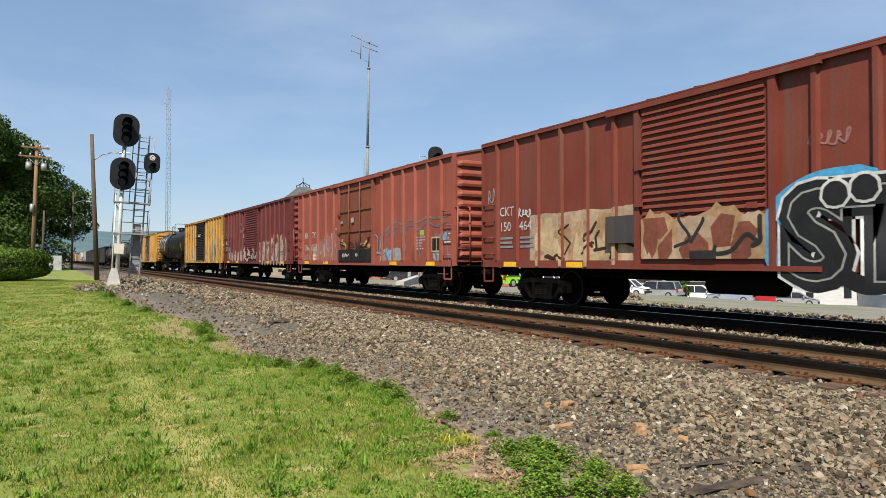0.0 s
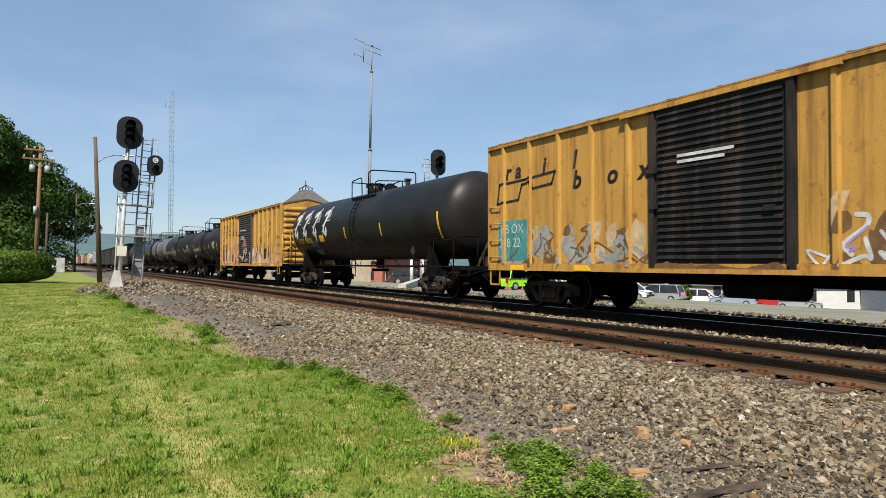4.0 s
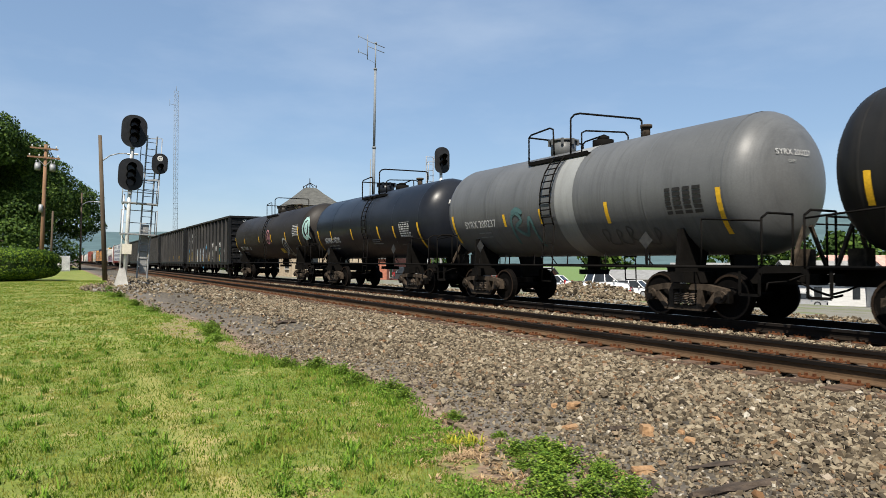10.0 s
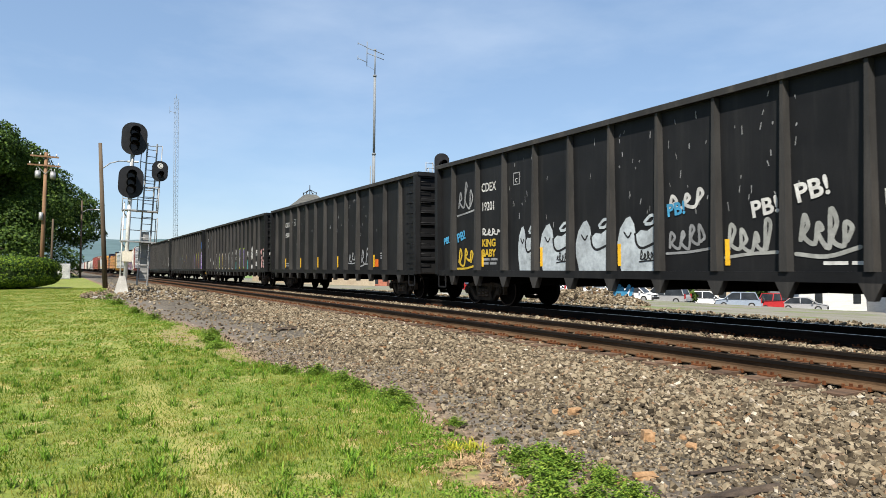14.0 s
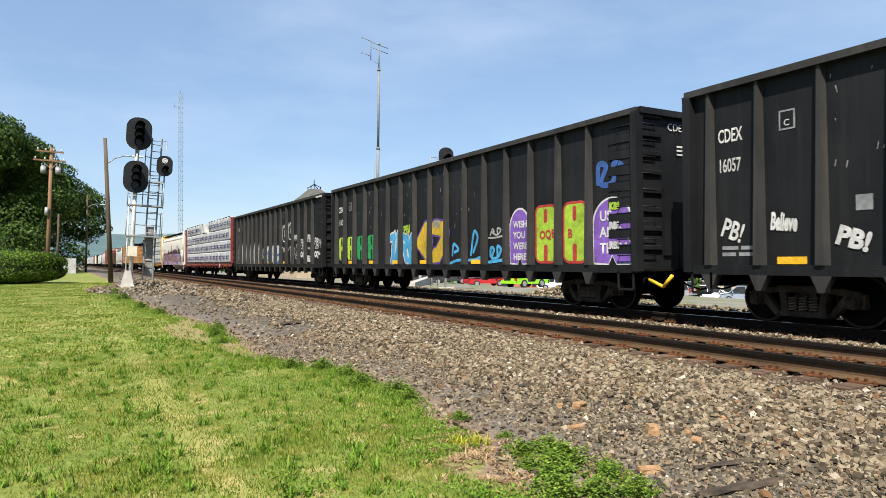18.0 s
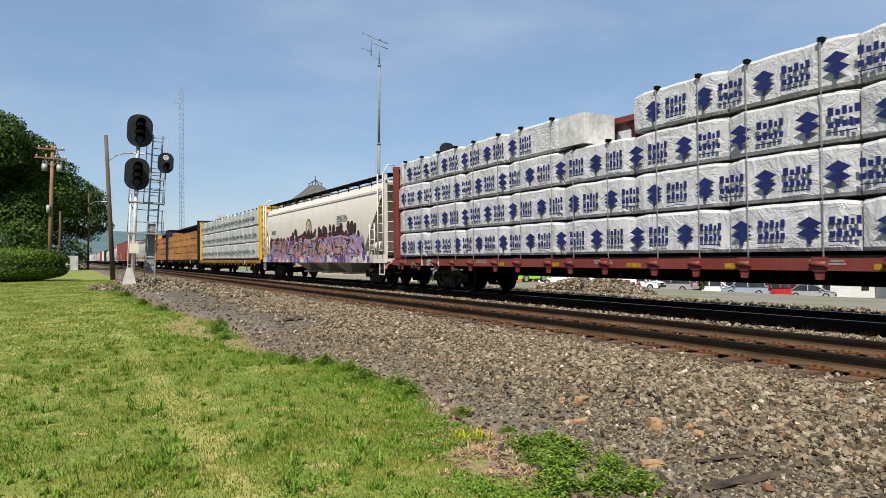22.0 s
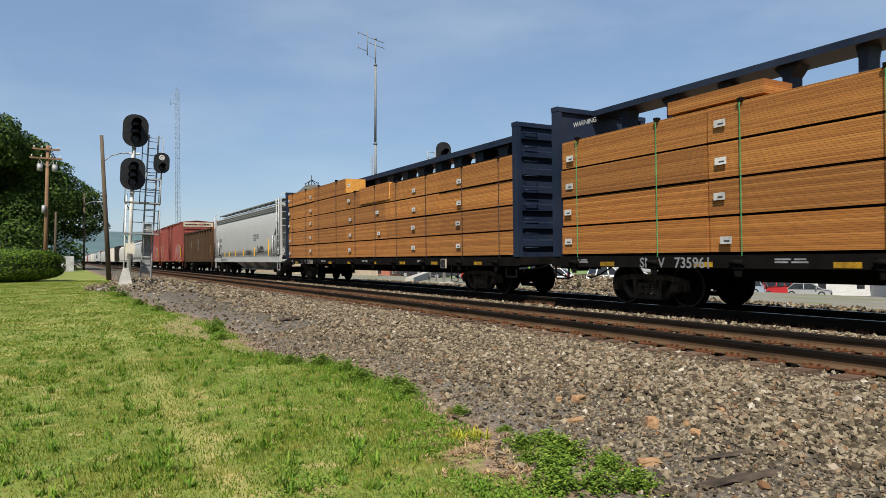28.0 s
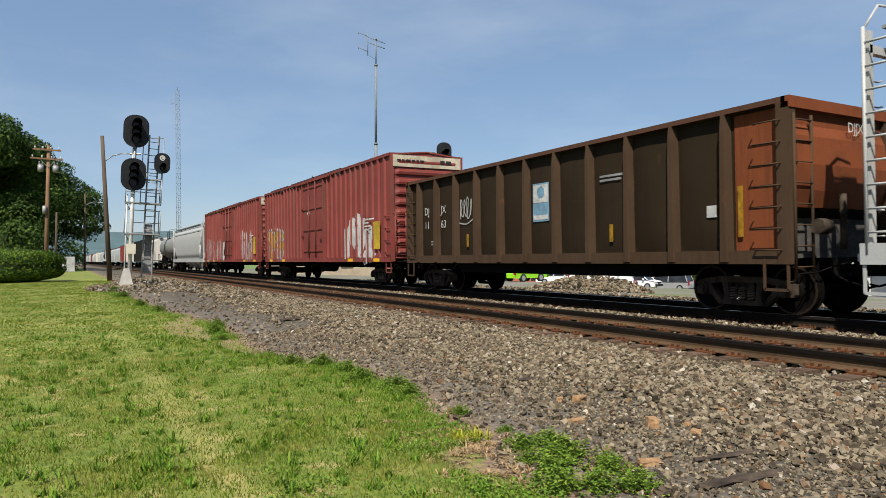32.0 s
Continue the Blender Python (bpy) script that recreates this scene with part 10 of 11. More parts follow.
def build_station(x, y):
    z = ground_z(x, y)
    s = thing("station_building", pose(x, y, z), "old buff brick station house with a slate-roofed corner turret", "building", "town buildings")
    bm = bmesh.new()
    box(bm, -3.4, 6.0, -4.5, 12, -0.6, 4.6)
    part("wall", bm, M_WALLBUFF, s)
    bm = bmesh.new()
    ring_loft(bm, [[(-4.2, -5.3, 4.6), (6.8, -5.3, 4.6), (6.8, 12.8, 4.6), (-4.2, 12.8, 4.6)], [(0.6, -1.0, 7.4), (2.0, -1.0, 7.4), (2.0, 8.5, 7.4), (0.6, 8.5, 7.4)]])
    part("roof", bm, M_ROOFGREY, s)
    bm = bmesh.new()
    box(bm, -2.2, 2.2, -2.2, 2.2, 4.6, 8.0)
    part("turret", bm, M_WALLBUFF, s)
    bm = bmesh.new()
    ring_loft(bm, [[(-a, -a, q), (a, -a, q), (a, a, q), (-a, a, q)] for a, q in ((2.95, 7.85), (2.1, 8.55), (1.2, 9.35), (0.55, 10.0))])
    r = part("turret_roof", bm, M_ROOFGREY, s, "flared grey slate turret roof")
    bm = bmesh.new()
    for a, b in ((-0.55, -0.55), (0.55, -0.55), (0.55, 0.55), (-0.55, 0.55)):
        rod(bm, (a, b, 10.0), (a * 1.05, b * 1.05, 10.28), 0.05, 5)
        rod(bm, (a * 1.05, b * 1.05, 10.15), (0, 0, 10.6), 0.04, 5)
    rod(bm, (0, 0, 10.0), (0, 0, 11.1), 0.045, 6)
    part("cresting", bm, M_SIGBLACK, r, "dark iron roof cresting")
    for k in range(4):
        for sx in (-3.42,):
            w = part("window", made(box, -3.46, -3.38, -3.5 + k * 3.6, -2.3 + k * 3.6, 1.0, 3.0), M_GLASS, s)
            part("sill", made(box, -3.56, -3.40, -3.6 + k * 3.6, -2.2 + k * 3.6, 0.88, 1.0), M_CONC, w)
    for k in range(2):
        w = part("window", made(box, -1.8 + k * 3.4, -0.6 + k * 3.4, -4.56, -4.48, 1.0, 3.0), M_GLASS, s)
        part("sill", made(box, -1.9 + k * 3.4, -0.5 + k * 3.4, -4.66, -4.5, 0.88, 1.0), M_CONC, w)


def build_house(x, y, rz, wx, wy, wall_h, roof_h, wall_m, roof_m, label, storeys=1, chimney=False, porch=False):
    z = ground_z(x, y)
    hgt = thing("house", pose(x, y, z - 0.1, 0, 0, rz), label, "house", "town buildings")
    part("wall", made(box, -wx / 2, wx / 2, -wy / 2, wy / 2, -0.5, wall_h), wall_m, hgt)
    bm = bmesh.new()
    prism(bm, [(-wx / 2, wall_h - 0.01), (wx / 2, wall_h - 0.01), (0, wall_h + roof_h)], -wy / 2 + 0.02, wy / 2 - 0.02)
    part("gable", bm, wall_m, hgt)
    for q in (-1, 1):
        bm = bmesh.new()
        a = Vector((q * (wx / 2 + 0.45), 0, wall_h - 0.45 * roof_h / (wx / 2) + 0.02))
        b = Vector((0, 0, wall_h + roof_h + 0.04))
        pts = [(a.x, a.z), (b.x, b.z), (b.x, b.z + 0.14), (a.x, a.z + 0.14)]
        prism(bm, pts if q < 0 else pts[::-1], -wy / 2 - 0.4, wy / 2 + 0.4)
        part("roof", bm, roof_m, hgt)
    for s in range(storeys):
        zz = 0.9 + s * 2.8
        for i in range(max(2, int(wx / 3))):
            xx = -wx / 2 + wx * (i + 0.5) / max(2, int(wx / 3))
            w = part("window", made(box, xx - 0.45, xx + 0.45, -wy / 2 - 0.03, -wy / 2 + 0.02, zz, zz + 1.4), M_GLASS, hgt)
            part("window_frame", made(lambda b: [box(b, xx - 0.53, xx - 0.45, -wy / 2 - 0.06, -wy / 2, zz - 0.08, zz + 1.48), box(b, xx + 0.45, xx + 0.53, -wy / 2 - 0.06, -wy / 2, zz - 0.08, zz + 1.48),
                                                 box(b, xx - 0.45, xx + 0.45, -wy / 2 - 0.06, -wy / 2, zz + 1.4, zz + 1.48), box(b, xx - 0.53, xx + 0.53, -wy / 2 - 0.1, -wy / 2, zz - 0.12, zz - 0.03)]), P_WHITE, w)
        for i in range(max(1, int(wy / 4))):
            yy = -wy / 2 + wy * (i + 0.5) / max(1, int(wy / 4))
            part("window", made(box, -wx / 2 - 0.03, -wx / 2 + 0.02, yy - 0.45, yy + 0.45, zz, zz + 1.4), M_GLASS, hgt)
    if chimney:
        part("chimney", made(box, wx * 0.15 - 0.3, wx * 0.15 + 0.3, 0.4, 1.0, wall_h + roof_h * 0.4, wall_h + roof_h + 0.9), M_WALLBRICK, hgt)
    if porch:
        pr = part("porch_roof", made(box, -wx / 2 - 0.3, wx / 2 + 0.3, -wy / 2 - 2.0, -wy / 2, 2.5, 2.65), roof_m, hgt)
        for i in range(4):
            xx = -wx / 2 + wx * i / 3
            part("porch_post", made(box, xx - 0.08, xx + 0.08, -wy / 2 - 1.9, -wy / 2 - 1.74, -0.3, 2.5), P_WHITE if i != 1 else M_LAMPRED, pr)


def build_vehicle(x, y, rz, color, kind, label):
    """A parked vehicle; the front looks along -y of its own space."""
    z = ground_z(x, y)
    c = thing("parked_car", pose(x, y, z, 0, 0, rz), label, "car", "parked cars")
    L, W, H, hood, deck, belt = {"suv": (4.5, 1.8, 1.68, 1.0, 0.35, 1.0), "pickup": (5.6, 1.95, 1.82, 1.35, 2.0, 1.12), "hatch": (3.9, 1.7, 1.52, 0.85, 0.35, 0.95), "sedan": (4.6, 1.8, 1.46, 1.1, 0.9, 0.92),
                                "van": (4.9, 1.95, 1.75, 0.85, 0.2, 1.0)}[kind]
    h2, w2 = L / 2, W / 2
    prof = [(-h2, 0.32), (-h2 - 0.02, 0.6), (-h2 + 0.12, belt - 0.16), (-h2 + hood, belt), (h2 - 0.1, belt), (h2, belt - 0.25), (h2, 0.34)]
    bm = bmesh.new()
    ring_loft(bm, [[(sx * w2 * k, yy, zz) for yy, zz in prof] for sx, k in ((-1, 0.93), (-1, 1.0), (1, 1.0), (1, 0.93))])
    for v in bm.verts:
        if abs(v.co.x) < w2 * 0.95:
            v.co.z = v.co.z * 0.99 + 0.005
    part("body", bm, color, c, "", 0.05)
    roof = H
    gl = [(-h2 + hood - 0.15, belt - 0.02), (-h2 + hood + 0.65, roof - 0.05), (-h2 + hood + 0.9, roof), (h2 - deck - 0.45, roof), (h2 - deck - 0.25, roof - 0.05), (h2 - deck + (0.05 if kind != "sedan" else 0.4), belt - 0.02)]
    bm = bmesh.new()
    ring_loft(bm, [[(sx * (w2 * 0.97 - (zz - belt) * 0.22), yy, zz) for yy, zz in gl] for sx in (-1, 1)])
    cab = part("cabin_glass", bm, M_GLASS, c, "dark tinted glazing")
    bm = bmesh.new()
    xr = w2 * 0.97 - (roof - belt) * 0.22
    box(bm, -xr, xr, gl[1][0] - 0.02, gl[4][0], roof - 0.05, roof + 0.03)
    part("roof", bm, color, c, "", 0.02)
    for sx in (-1, 1):
        for yy0, yy1 in ((gl[0][0], gl[1][0]), (gl[5][0], gl[4][0]), ((gl[0][0] + gl[5][0]) / 2, (gl[0][0] + gl[5][0]) / 2)):
            bm = bmesh.new()
            beam(bm, (sx * (w2 * 0.975), yy0, belt - 0.02), (sx * (xr + 0.005), yy1, roof - 0.01), 0.08, 0.05)
            part("pillar", bm, color, c)
    bm = bmesh.new()
    box(bm, -w2 * 0.96, w2 * 0.96, -h2 - 0.08, -h2 + 0.06, 0.34, 0.56)
    part("front_bumper", bm, M_SIGBLACK if kind != "pickup" else M_ALLOY, c, "", 0.03)
    bm = bmesh.new()
    box(bm, -w2 * 0.96, w2 * 0.96, h2 - 0.06, h2 + 0.08, 0.36, 0.6)
    part("rear_bumper", bm, color, c, "", 0.03)
    part("grille", made(box, -w2 * 0.45, w2 * 0.45, -h2 - 0.035, -h2 + 0.06, 0.6, belt - 0.22), M_SIGBLACK, c)
    for sx in (-1, 1):
        part("headlamp", made(box, sx * w2 * 0.75 - 0.19, sx * w2 * 0.75 + 0.19, -h2 - 0.02, -h2 + 0.12, belt - 0.36, belt - 0.2), M_ALLOY, c)
        part("tail_lamp", made(box, sx * w2 * 0.88 - 0.1, sx * w2 * 0.88 + 0.1, h2 - 0.08, h2 + 0.02, belt - 0.35, belt + 0.1), M_LAMPRED, c)
        part("mirror", made(box, sx * (w2 + 0.09) - 0.09, sx * (w2 + 0.09) + 0.09, -h2 + hood + 0.2, -h2 + hood + 0.32, belt, belt + 0.16), color, c)
        for yy in (-h2 + 0.88, h2 - 0.95):
            bm = bmesh.new()
            rod(bm, (sx * (w2 - 0.2), yy, 0.34), (sx * (w2 + 0.01), yy, 0.34), 0.34, 18)
            wh = part("wheel", bm, M_RUBBER, c)
            bm = bmesh.new()
            rod(bm, (sx * (w2 + 0.005), yy, 0.34), (sx * (w2 + 0.025), yy, 0.34), 0.21, 14)
            part("rim", bm, M_ALLOY, wh)
    if kind == "pickup":
        part("bed", made(box, -w2 * 0.8, w2 * 0.8, h2 - deck + 0.15, h2 - 0.15, belt - 0.005, belt + 0.012), M_SIGBLACK, c)
    return c


CP_WHITE = mk("car_white", (0.72, 0.72, 0.72), (0.78, 0.78, 0.78), 2.0, 0.25, 0, 20, 0)
CP_RED = mk("car_red", (0.33, 0.02, 0.025), (0.38, 0.03, 0.03), 2.0, 0.25, 0, 20, 0)
CP_GREEN = mk("car_lime_green", (0.22, 0.52, 0.02), (0.26, 0.58, 0.03), 2.0, 0.25, 0, 20, 0)
CP_SILVER = mk("car_silver", (0.36, 0.36, 0.36), (0.42, 0.42, 0.42), 2.0, 0.3, 0.4, 20, 0)
CP_BLUE = mk("car_pale_blue", (0.26, 0.31, 0.38), (0.32, 0.37, 0.44), 2.0, 0.3, 0.3, 20, 0)
CP_DARK = mk("car_dark_grey", (0.03, 0.032, 0.035), (0.05, 0.05, 0.055), 2.0, 0.25, 0.2, 20, 0)


def build_mound(name, x, y, a, b, h, n, label, seed, big=0.06):
    rg = np.random.default_rng(seed)
    q, w = np.sqrt(rg.random(n)), rg.uniform(0, math.tau, n)
    px, py = x + a * q * np.cos(w), y + b * q * np.sin(w)
    hh = h * np.maximum(0, 1 - q ** 2) * (0.8 + 0.25 * np.sin(w * 3 + seed))
    spots = np.stack([px, py, np.array([ground_z(i, j) for i, j in zip(px, py)]) + hh], -1)
    scatter_stones(name, spots, rg.uniform(0.5, 1.3, n) * big, label)
    rings = [[(x + a * r * math.cos(t), y + b * r * math.sin(t), ground_z(x + a * r * math.cos(t), y + b * r * math.sin(t)) - 0.05 + h * max(0, 1 - r ** 2) * (0.8 + 0.25 * math.sin(t * 3 + seed))) for t in np.linspace(0, math.tau, 25)[:-1]]
             for r in (1.0, 0.85, 0.7, 0.5, 0.3, 0.1)]
    bm = bmesh.new()
    ring_loft(bm, rings, cap=False)
    bm.faces.new(list(bm.verts)[-24:])
    ob = new(name + "_core", finish(bm, name + "_core", mk(name + "_fines", (0.16, 0.15, 0.135), (0.27, 0.255, 0.235), 5.0, 0.95, 0, 30, 0.6)))
    tagged(ob, label, "gravel pile", kind="stuff")


def build_lineside():
    build_signal(2.42, 32.1, 0.52, 2.6, label="tall two-headed railway signal with ladder and platforms beside the track")
    build_far_signal(18.4, 32.3, 0.12)
    build_pole(-1.3, 60.0, 10.2, 1.4, 0.17, "orange-brown wooden utility pole with crossarms and transformers", M_POLELIT, "cross")
    build_pole(2.35, 45.0, 8.75, -2.3, 0.15, "plain dark wooden pole with a lamp arm beside the lawn", M_POLE, "lamp")
    build_pole(-0.9, 84.0, 6.6, 1.2, 0.14, "short plain grey wooden pole near the trees", M_POLE)
    build_pole(2.2, 97.0, 9.9, 0.6, 0.13, "wooden street-light pole with a curved arm", M_POLE, "lamp")
    build_antenna(30.4, 69.0, 26.6)
    build_lattice(32.8, 235.0, 58.0)
    build_station(24.3, 72.5)
    c = thing("equipment_cabinet", pose(0.35, 88, ground_z(0.3, 88), 0, 0, 12), "white metal equipment cabinet beside the trees", "cabinet")
    part("case", made(box, -0.55, 0.55, -0.4, 0.4, 0, 1.75), P_WHITE, c, "", 0.02)
    d = part("door", made(box, -0.45, 0.45, -0.43, -0.401, 0.1, 1.6), P_WHITE, c)
    part("handle", made(box, 0.3, 0.34, -0.47, -0.43, 0.8, 1.0), M_GALV, d)
    build_mound("signal_mound", 3.3, 33.5, 2.6, 5.0, 0.30, 1600, "low grey gravel mound round the signal footing", 3, 0.09)
    build_mound("gravel_pile", 20.9, 23.5, 1.5, 3.8, 0.62, 2200, "pile of grey crushed stone beyond the train", 5, 0.12)
    bm = bmesh.new()
    box(bm, -0.25, 0.25, -8.5, 8.5, -0.5, 0.45)
    k = new("concrete_kerb", finish(bm, "concrete_kerb", M_CONC, 0.02))
    k.matrix_basis = pose(22.5, 43.0, ground_z(22.5, 43), 0, 0, -32)
    tagged(k, "long low weathered concrete platform edge beyond the train", "kerb", kind="structure")
    for i, (px, py) in enumerate(((25.0, 48.0), (25.6, 47.3))):
        bm = bmesh.new()
        rod(bm, (0, 0, -0.2), (0, 0, 2.2), 0.14, 10)
        b = new("bollard_post", finish(bm, "bollard_post", P_WHITE))
        b.matrix_basis = pose(px, py, ground_z(px, py))
        tagged(b, "stout white-painted post beside the parking lot", "post", "white posts")


def build_town():
    for x, y, rz, col, kind, words in (
            (33, 44.6, 100, CP_GREEN, "hatch", "lime-green small hatchback in the parking lot"), (41, 63, 80, CP_RED, "sedan", "red sedan in the far parking lot"),
            (46, 56, 30, CP_WHITE, "suv", "white car parked behind the green hatchback"), (43, 46.4, 72, CP_WHITE, "pickup", "white pickup truck parked side on"),
            (49.5, 51.5, 40, CP_RED, "sedan", "red sedan parked beside the white pickup"), (52.3, 50.8, 20, CP_WHITE, "suv", "boxy white utility vehicle facing the tracks"),
            (56, 50, 200, CP_SILVER, "van", "silver minivan seen from behind in the lot"), (63, 50.5, 35, CP_WHITE, "suv", "white crossover parked facing the tracks"),
            (62, 45.6, 215, CP_BLUE, "suv", "pale blue utility vehicle with rear spare wheel"), (66.2, 44.6, 80, CP_RED, "pickup", "red pickup truck in the lower lot"),
            (68.4, 42.5, 30, CP_SILVER, "sedan", "silver sedan in the lower lot"), (88, 50, 75, CP_RED, "sedan", "dark red car near the white house"),
            (38, 66, 70, CP_DARK, "sedan", "dark sedan at the back of the lot"), (36, 70, 70, CP_DARK, "suv", "dark utility vehicle at the back of the lot")):
        v = build_vehicle(x, y, rz, col, kind, words)
        if words.startswith("pale blue"):
            bm = bmesh.new()
            rod(bm, (0.15, 2.27, 0.95), (0.15, 2.45, 0.95), 0.34, 16)
            sp = part("spare_wheel", bm, M_RUBBER, v)
            bm = bmesh.new()
            rod(bm, (0.15, 2.45, 0.95), (0.15, 2.47, 0.95), 0.2, 12)
            part("rim", bm, M_ALLOY, sp)
    build_house(79, 47, 62, 7, 9, 3.0, 2.2, M_WALLWHITE, M_ROOFPALE, "small white clapboard house with a pale gabled roof", 1, porch=True)
    build_house(84, 37, 55, 9, 12, 3.6, 1.9, M_WALLWHITE, M_ROOFPINK, "low white house with a faded red roof", 1, True)
    build_house(94, 49, 60, 10, 14, 4.2, 2.2, M_WALLBRICK, M_ROOFPINK, "large red brick house behind the white ones", 1, True)
    build_house(76, 61, 40, 9, 8, 2.6, 2.2, M_WALLBUFF, M_ROOFPALE, "low tan house with a gabled roof by the lot", 1)
    build_house(82, 78, 40, 16, 9, 2.6, 1.2, M_WALLBUFF, M_ROOFPALE, "long low tan building behind the parking lot", 1)
    build_house(70, 94, 45, 18, 10, 2.6, 1.2, M_WALLBRICK, M_ROOFPALE, "long brick shed across the parking lot", 1)
    build_house(92, 27, 58, 8, 14, 2.8, 1.5, M_WALLWHITE, M_ROOFPALE, "white row house near the lower lot", 1)
    build_house(50, 110, 40, 20, 12, 4.0, 1.6, M_WALLBRICK, M_ROOFPALE, "low brick commercial building far across the lot", 1)


def build_hills():
    """A wooded ridge round the valley."""
    m, n, l, b = nodes_of("far_wooded_ridge")
    t1, t2 = tex(n, l, 0.02, 6, 0.65), tex(n, l, 0.004, 4, 0.6)
    # Blue-green tones: distance haze is put into the ridge colour.
    col = ramp(n, l, t1.outputs["Fac"], ((0.3, (0.035, 0.068, 0.075)), (0.6, (0.055, 0.098, 0.105)), (0.8, (0.075, 0.12, 0.115))))
    l.new(col, b.inputs["Base Color"])
    b.inputs["Roughness"].default_value = 1.0
    vs, fs = [], []
    k = 160
    for j, (r, hh) in enumerate(((1500, -6), (1800, 0.35), (2100, 0.75), (2450, 1.0), (2900, 0.6))):
        for i in range(k):
            a = i * math.tau / k
            base = 92 + 38 * noise.noise((math.cos(a) * 2.2, math.sin(a) * 2.2, 5.0)) + 12 * noise.noise((math.cos(a) * 9, math.sin(a) * 9, 8.0)) + 60 * sstep(0.2, 0.9, math.sin(a - 0.0) * 0 + math.cos(a))
            z = -8 if j == 0 else base * hh + 5 * noise.noise((i * 0.7, j * 3.0, 0.0))
            vs.append((r * math.cos(a), r * math.sin(a), z))
    for j in range(4):
        for i in range(k):
            fs.append((j * k + i, j * k + (i + 1) % k, (j + 1) * k + (i + 1) % k, (j + 1) * k + i))
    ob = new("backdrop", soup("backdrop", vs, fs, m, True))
    tagged(ob, "wooded hills round the valley, distance haze put into their blue-green colour", "hills", kind="structure")


def start_town():
    build_lineside()
    build_town()
    build_hills()


# ---- loose stone, grass and weeds ----
def island_material(name, stops, rough=0.9, patch=None, trans=0.0):
    m, n, l, b = nodes_of(name)
    geo = n.new("ShaderNodeNewGeometry")
    col = ramp(n, l, geo.outputs["Random Per Island"], stops)
    t = tex(n, l, 30.0, 4, 0.6)
    col = mix(n, l, 1.0, col, ramp(n, l, t.outputs["Fac"], ((0.25, (0.7, 0.7, 0.7)), (0.75, (1.2, 1.2, 1.2)))), "MULTIPLY")
    if patch:
        p = tex(n, l, patch[0], 4, 0.6)
        col = mix(n, l, ramp(n, l, p.outputs["Fac"], ((patch[1], (0, 0, 0)), (patch[2], (1, 1, 1)))), col, patch[3])
    l.new(col, b.inputs["Base Color"])
    b.inputs["Roughness"].default_value = rough
    b.inputs["Specular IOR Level"].default_value = 0.15
    if trans:
        b.inputs["Subsurface Weight"].default_value = 0.0
        tr, add = n.new("ShaderNodeBsdfTranslucent"), n.new("ShaderNodeMixShader")
        l.new(col, tr.inputs["Color"])
        add.inputs["Fac"].default_value = trans
        out = n["Material Output"]
        l.new(b.outputs[0], add.inputs[1])
        l.new(tr.outputs[0], add.inputs[2])
        l.new(add.outputs[0], out.inputs["Surface"])
    return m


M_STONES = island_material("crushed_ballast_stone", ((0.0, (0.028, 0.022, 0.015)), (0.2, (0.072, 0.056, 0.037)), (0.5, (0.134, 0.108, 0.072)), (0.85, (0.225, 0.187, 0.130)),
                                                   (0.95, (0.12, 0.064, 0.03)), (1.0, (0.36, 0.33, 0.27))))
M_BLADE = island_material("grass_blade", ((0.0, (0.054, 0.106, 0.007)), (0.4, (0.088, 0.152, 0.011)), (0.75, (0.135, 0.200, 0.018)), (1.0, (0.25, 0.215, 0.045))), 0.75,
                          (1.7, 0.50, 0.70, (0.26, 0.235, 0.055)), 0.3)
M_TUFT = island_material("coarse_grass_blade", ((0.0, (0.045, 0.105, 0.008)), (0.6, (0.10, 0.19, 0.016)), (1.0, (0.17, 0.27, 0.03))), 0.6, None, 0.25)
M_YELLOWTUFT = island_material("yellowing_grass_blade", ((0.0, (0.22, 0.24, 0.02)), (1.0, (0.42, 0.38, 0.04))), 0.6, None, 0.25)
M_WEED = island_material("weed_leaf", ((0.0, (0.050, 0.110, 0.012)), (0.6, (0.125, 0.205, 0.024)), (1.0, (0.23, 0.30, 0.045))), 0.6, None, 0.25)
M_CLOVER = island_material("clover_leaf", ((0.0, (0.070, 0.145, 0.014)), (0.5, (0.12, 0.21, 0.023)), (1.0, (0.19, 0.27, 0.038))), 0.6, None, 0.2)
M_LEAF = island_material("tree_leaf", ((0.0, (0.013, 0.030, 0.005)), (0.6, (0.034, 0.068, 0.010)), (1.0, (0.080, 0.125, 0.020))), 0.65, None, 0.10)
M_HEDGE = island_material("hedge_leaf", ((0.0, (0.008, 0.022, 0.003)), (0.5, (0.030, 0.066, 0.006)), (1.0, (0.13, 0.19, 0.014))), 0.7, None, 0.04)
M_BARK = mk("grey_brown_bark", (0.05, 0.038, 0.028), (0.12, 0.095, 0.075), 3.0, 0.95, 0, 25, 0.6, (1, 1, 0.3))


def surf(x, y):
    z = ground_z(x, y)
    if -3 < x < 7.2 and 0 <= y <= 45:
        z += 0.035 * (noise.noise((x * 0.7, y * 0.7, 3.0))) * (1.4 if x > EDGE else 0.7)
    return z


CUBE = np.array([(-1, -1, -1), (1, -1, -1), (1, 1, -1), (-1, 1, -1), (-1, -1, 1), (1, -1, 1), (1, 1, 1), (-1, 1, 1)], float)
CUBE_F = np.array([(0, 3, 2, 1), (4, 5, 6, 7), (0, 1, 5, 4), (1, 2, 6, 5), (2, 3, 7, 6), (3, 0, 4, 7)])


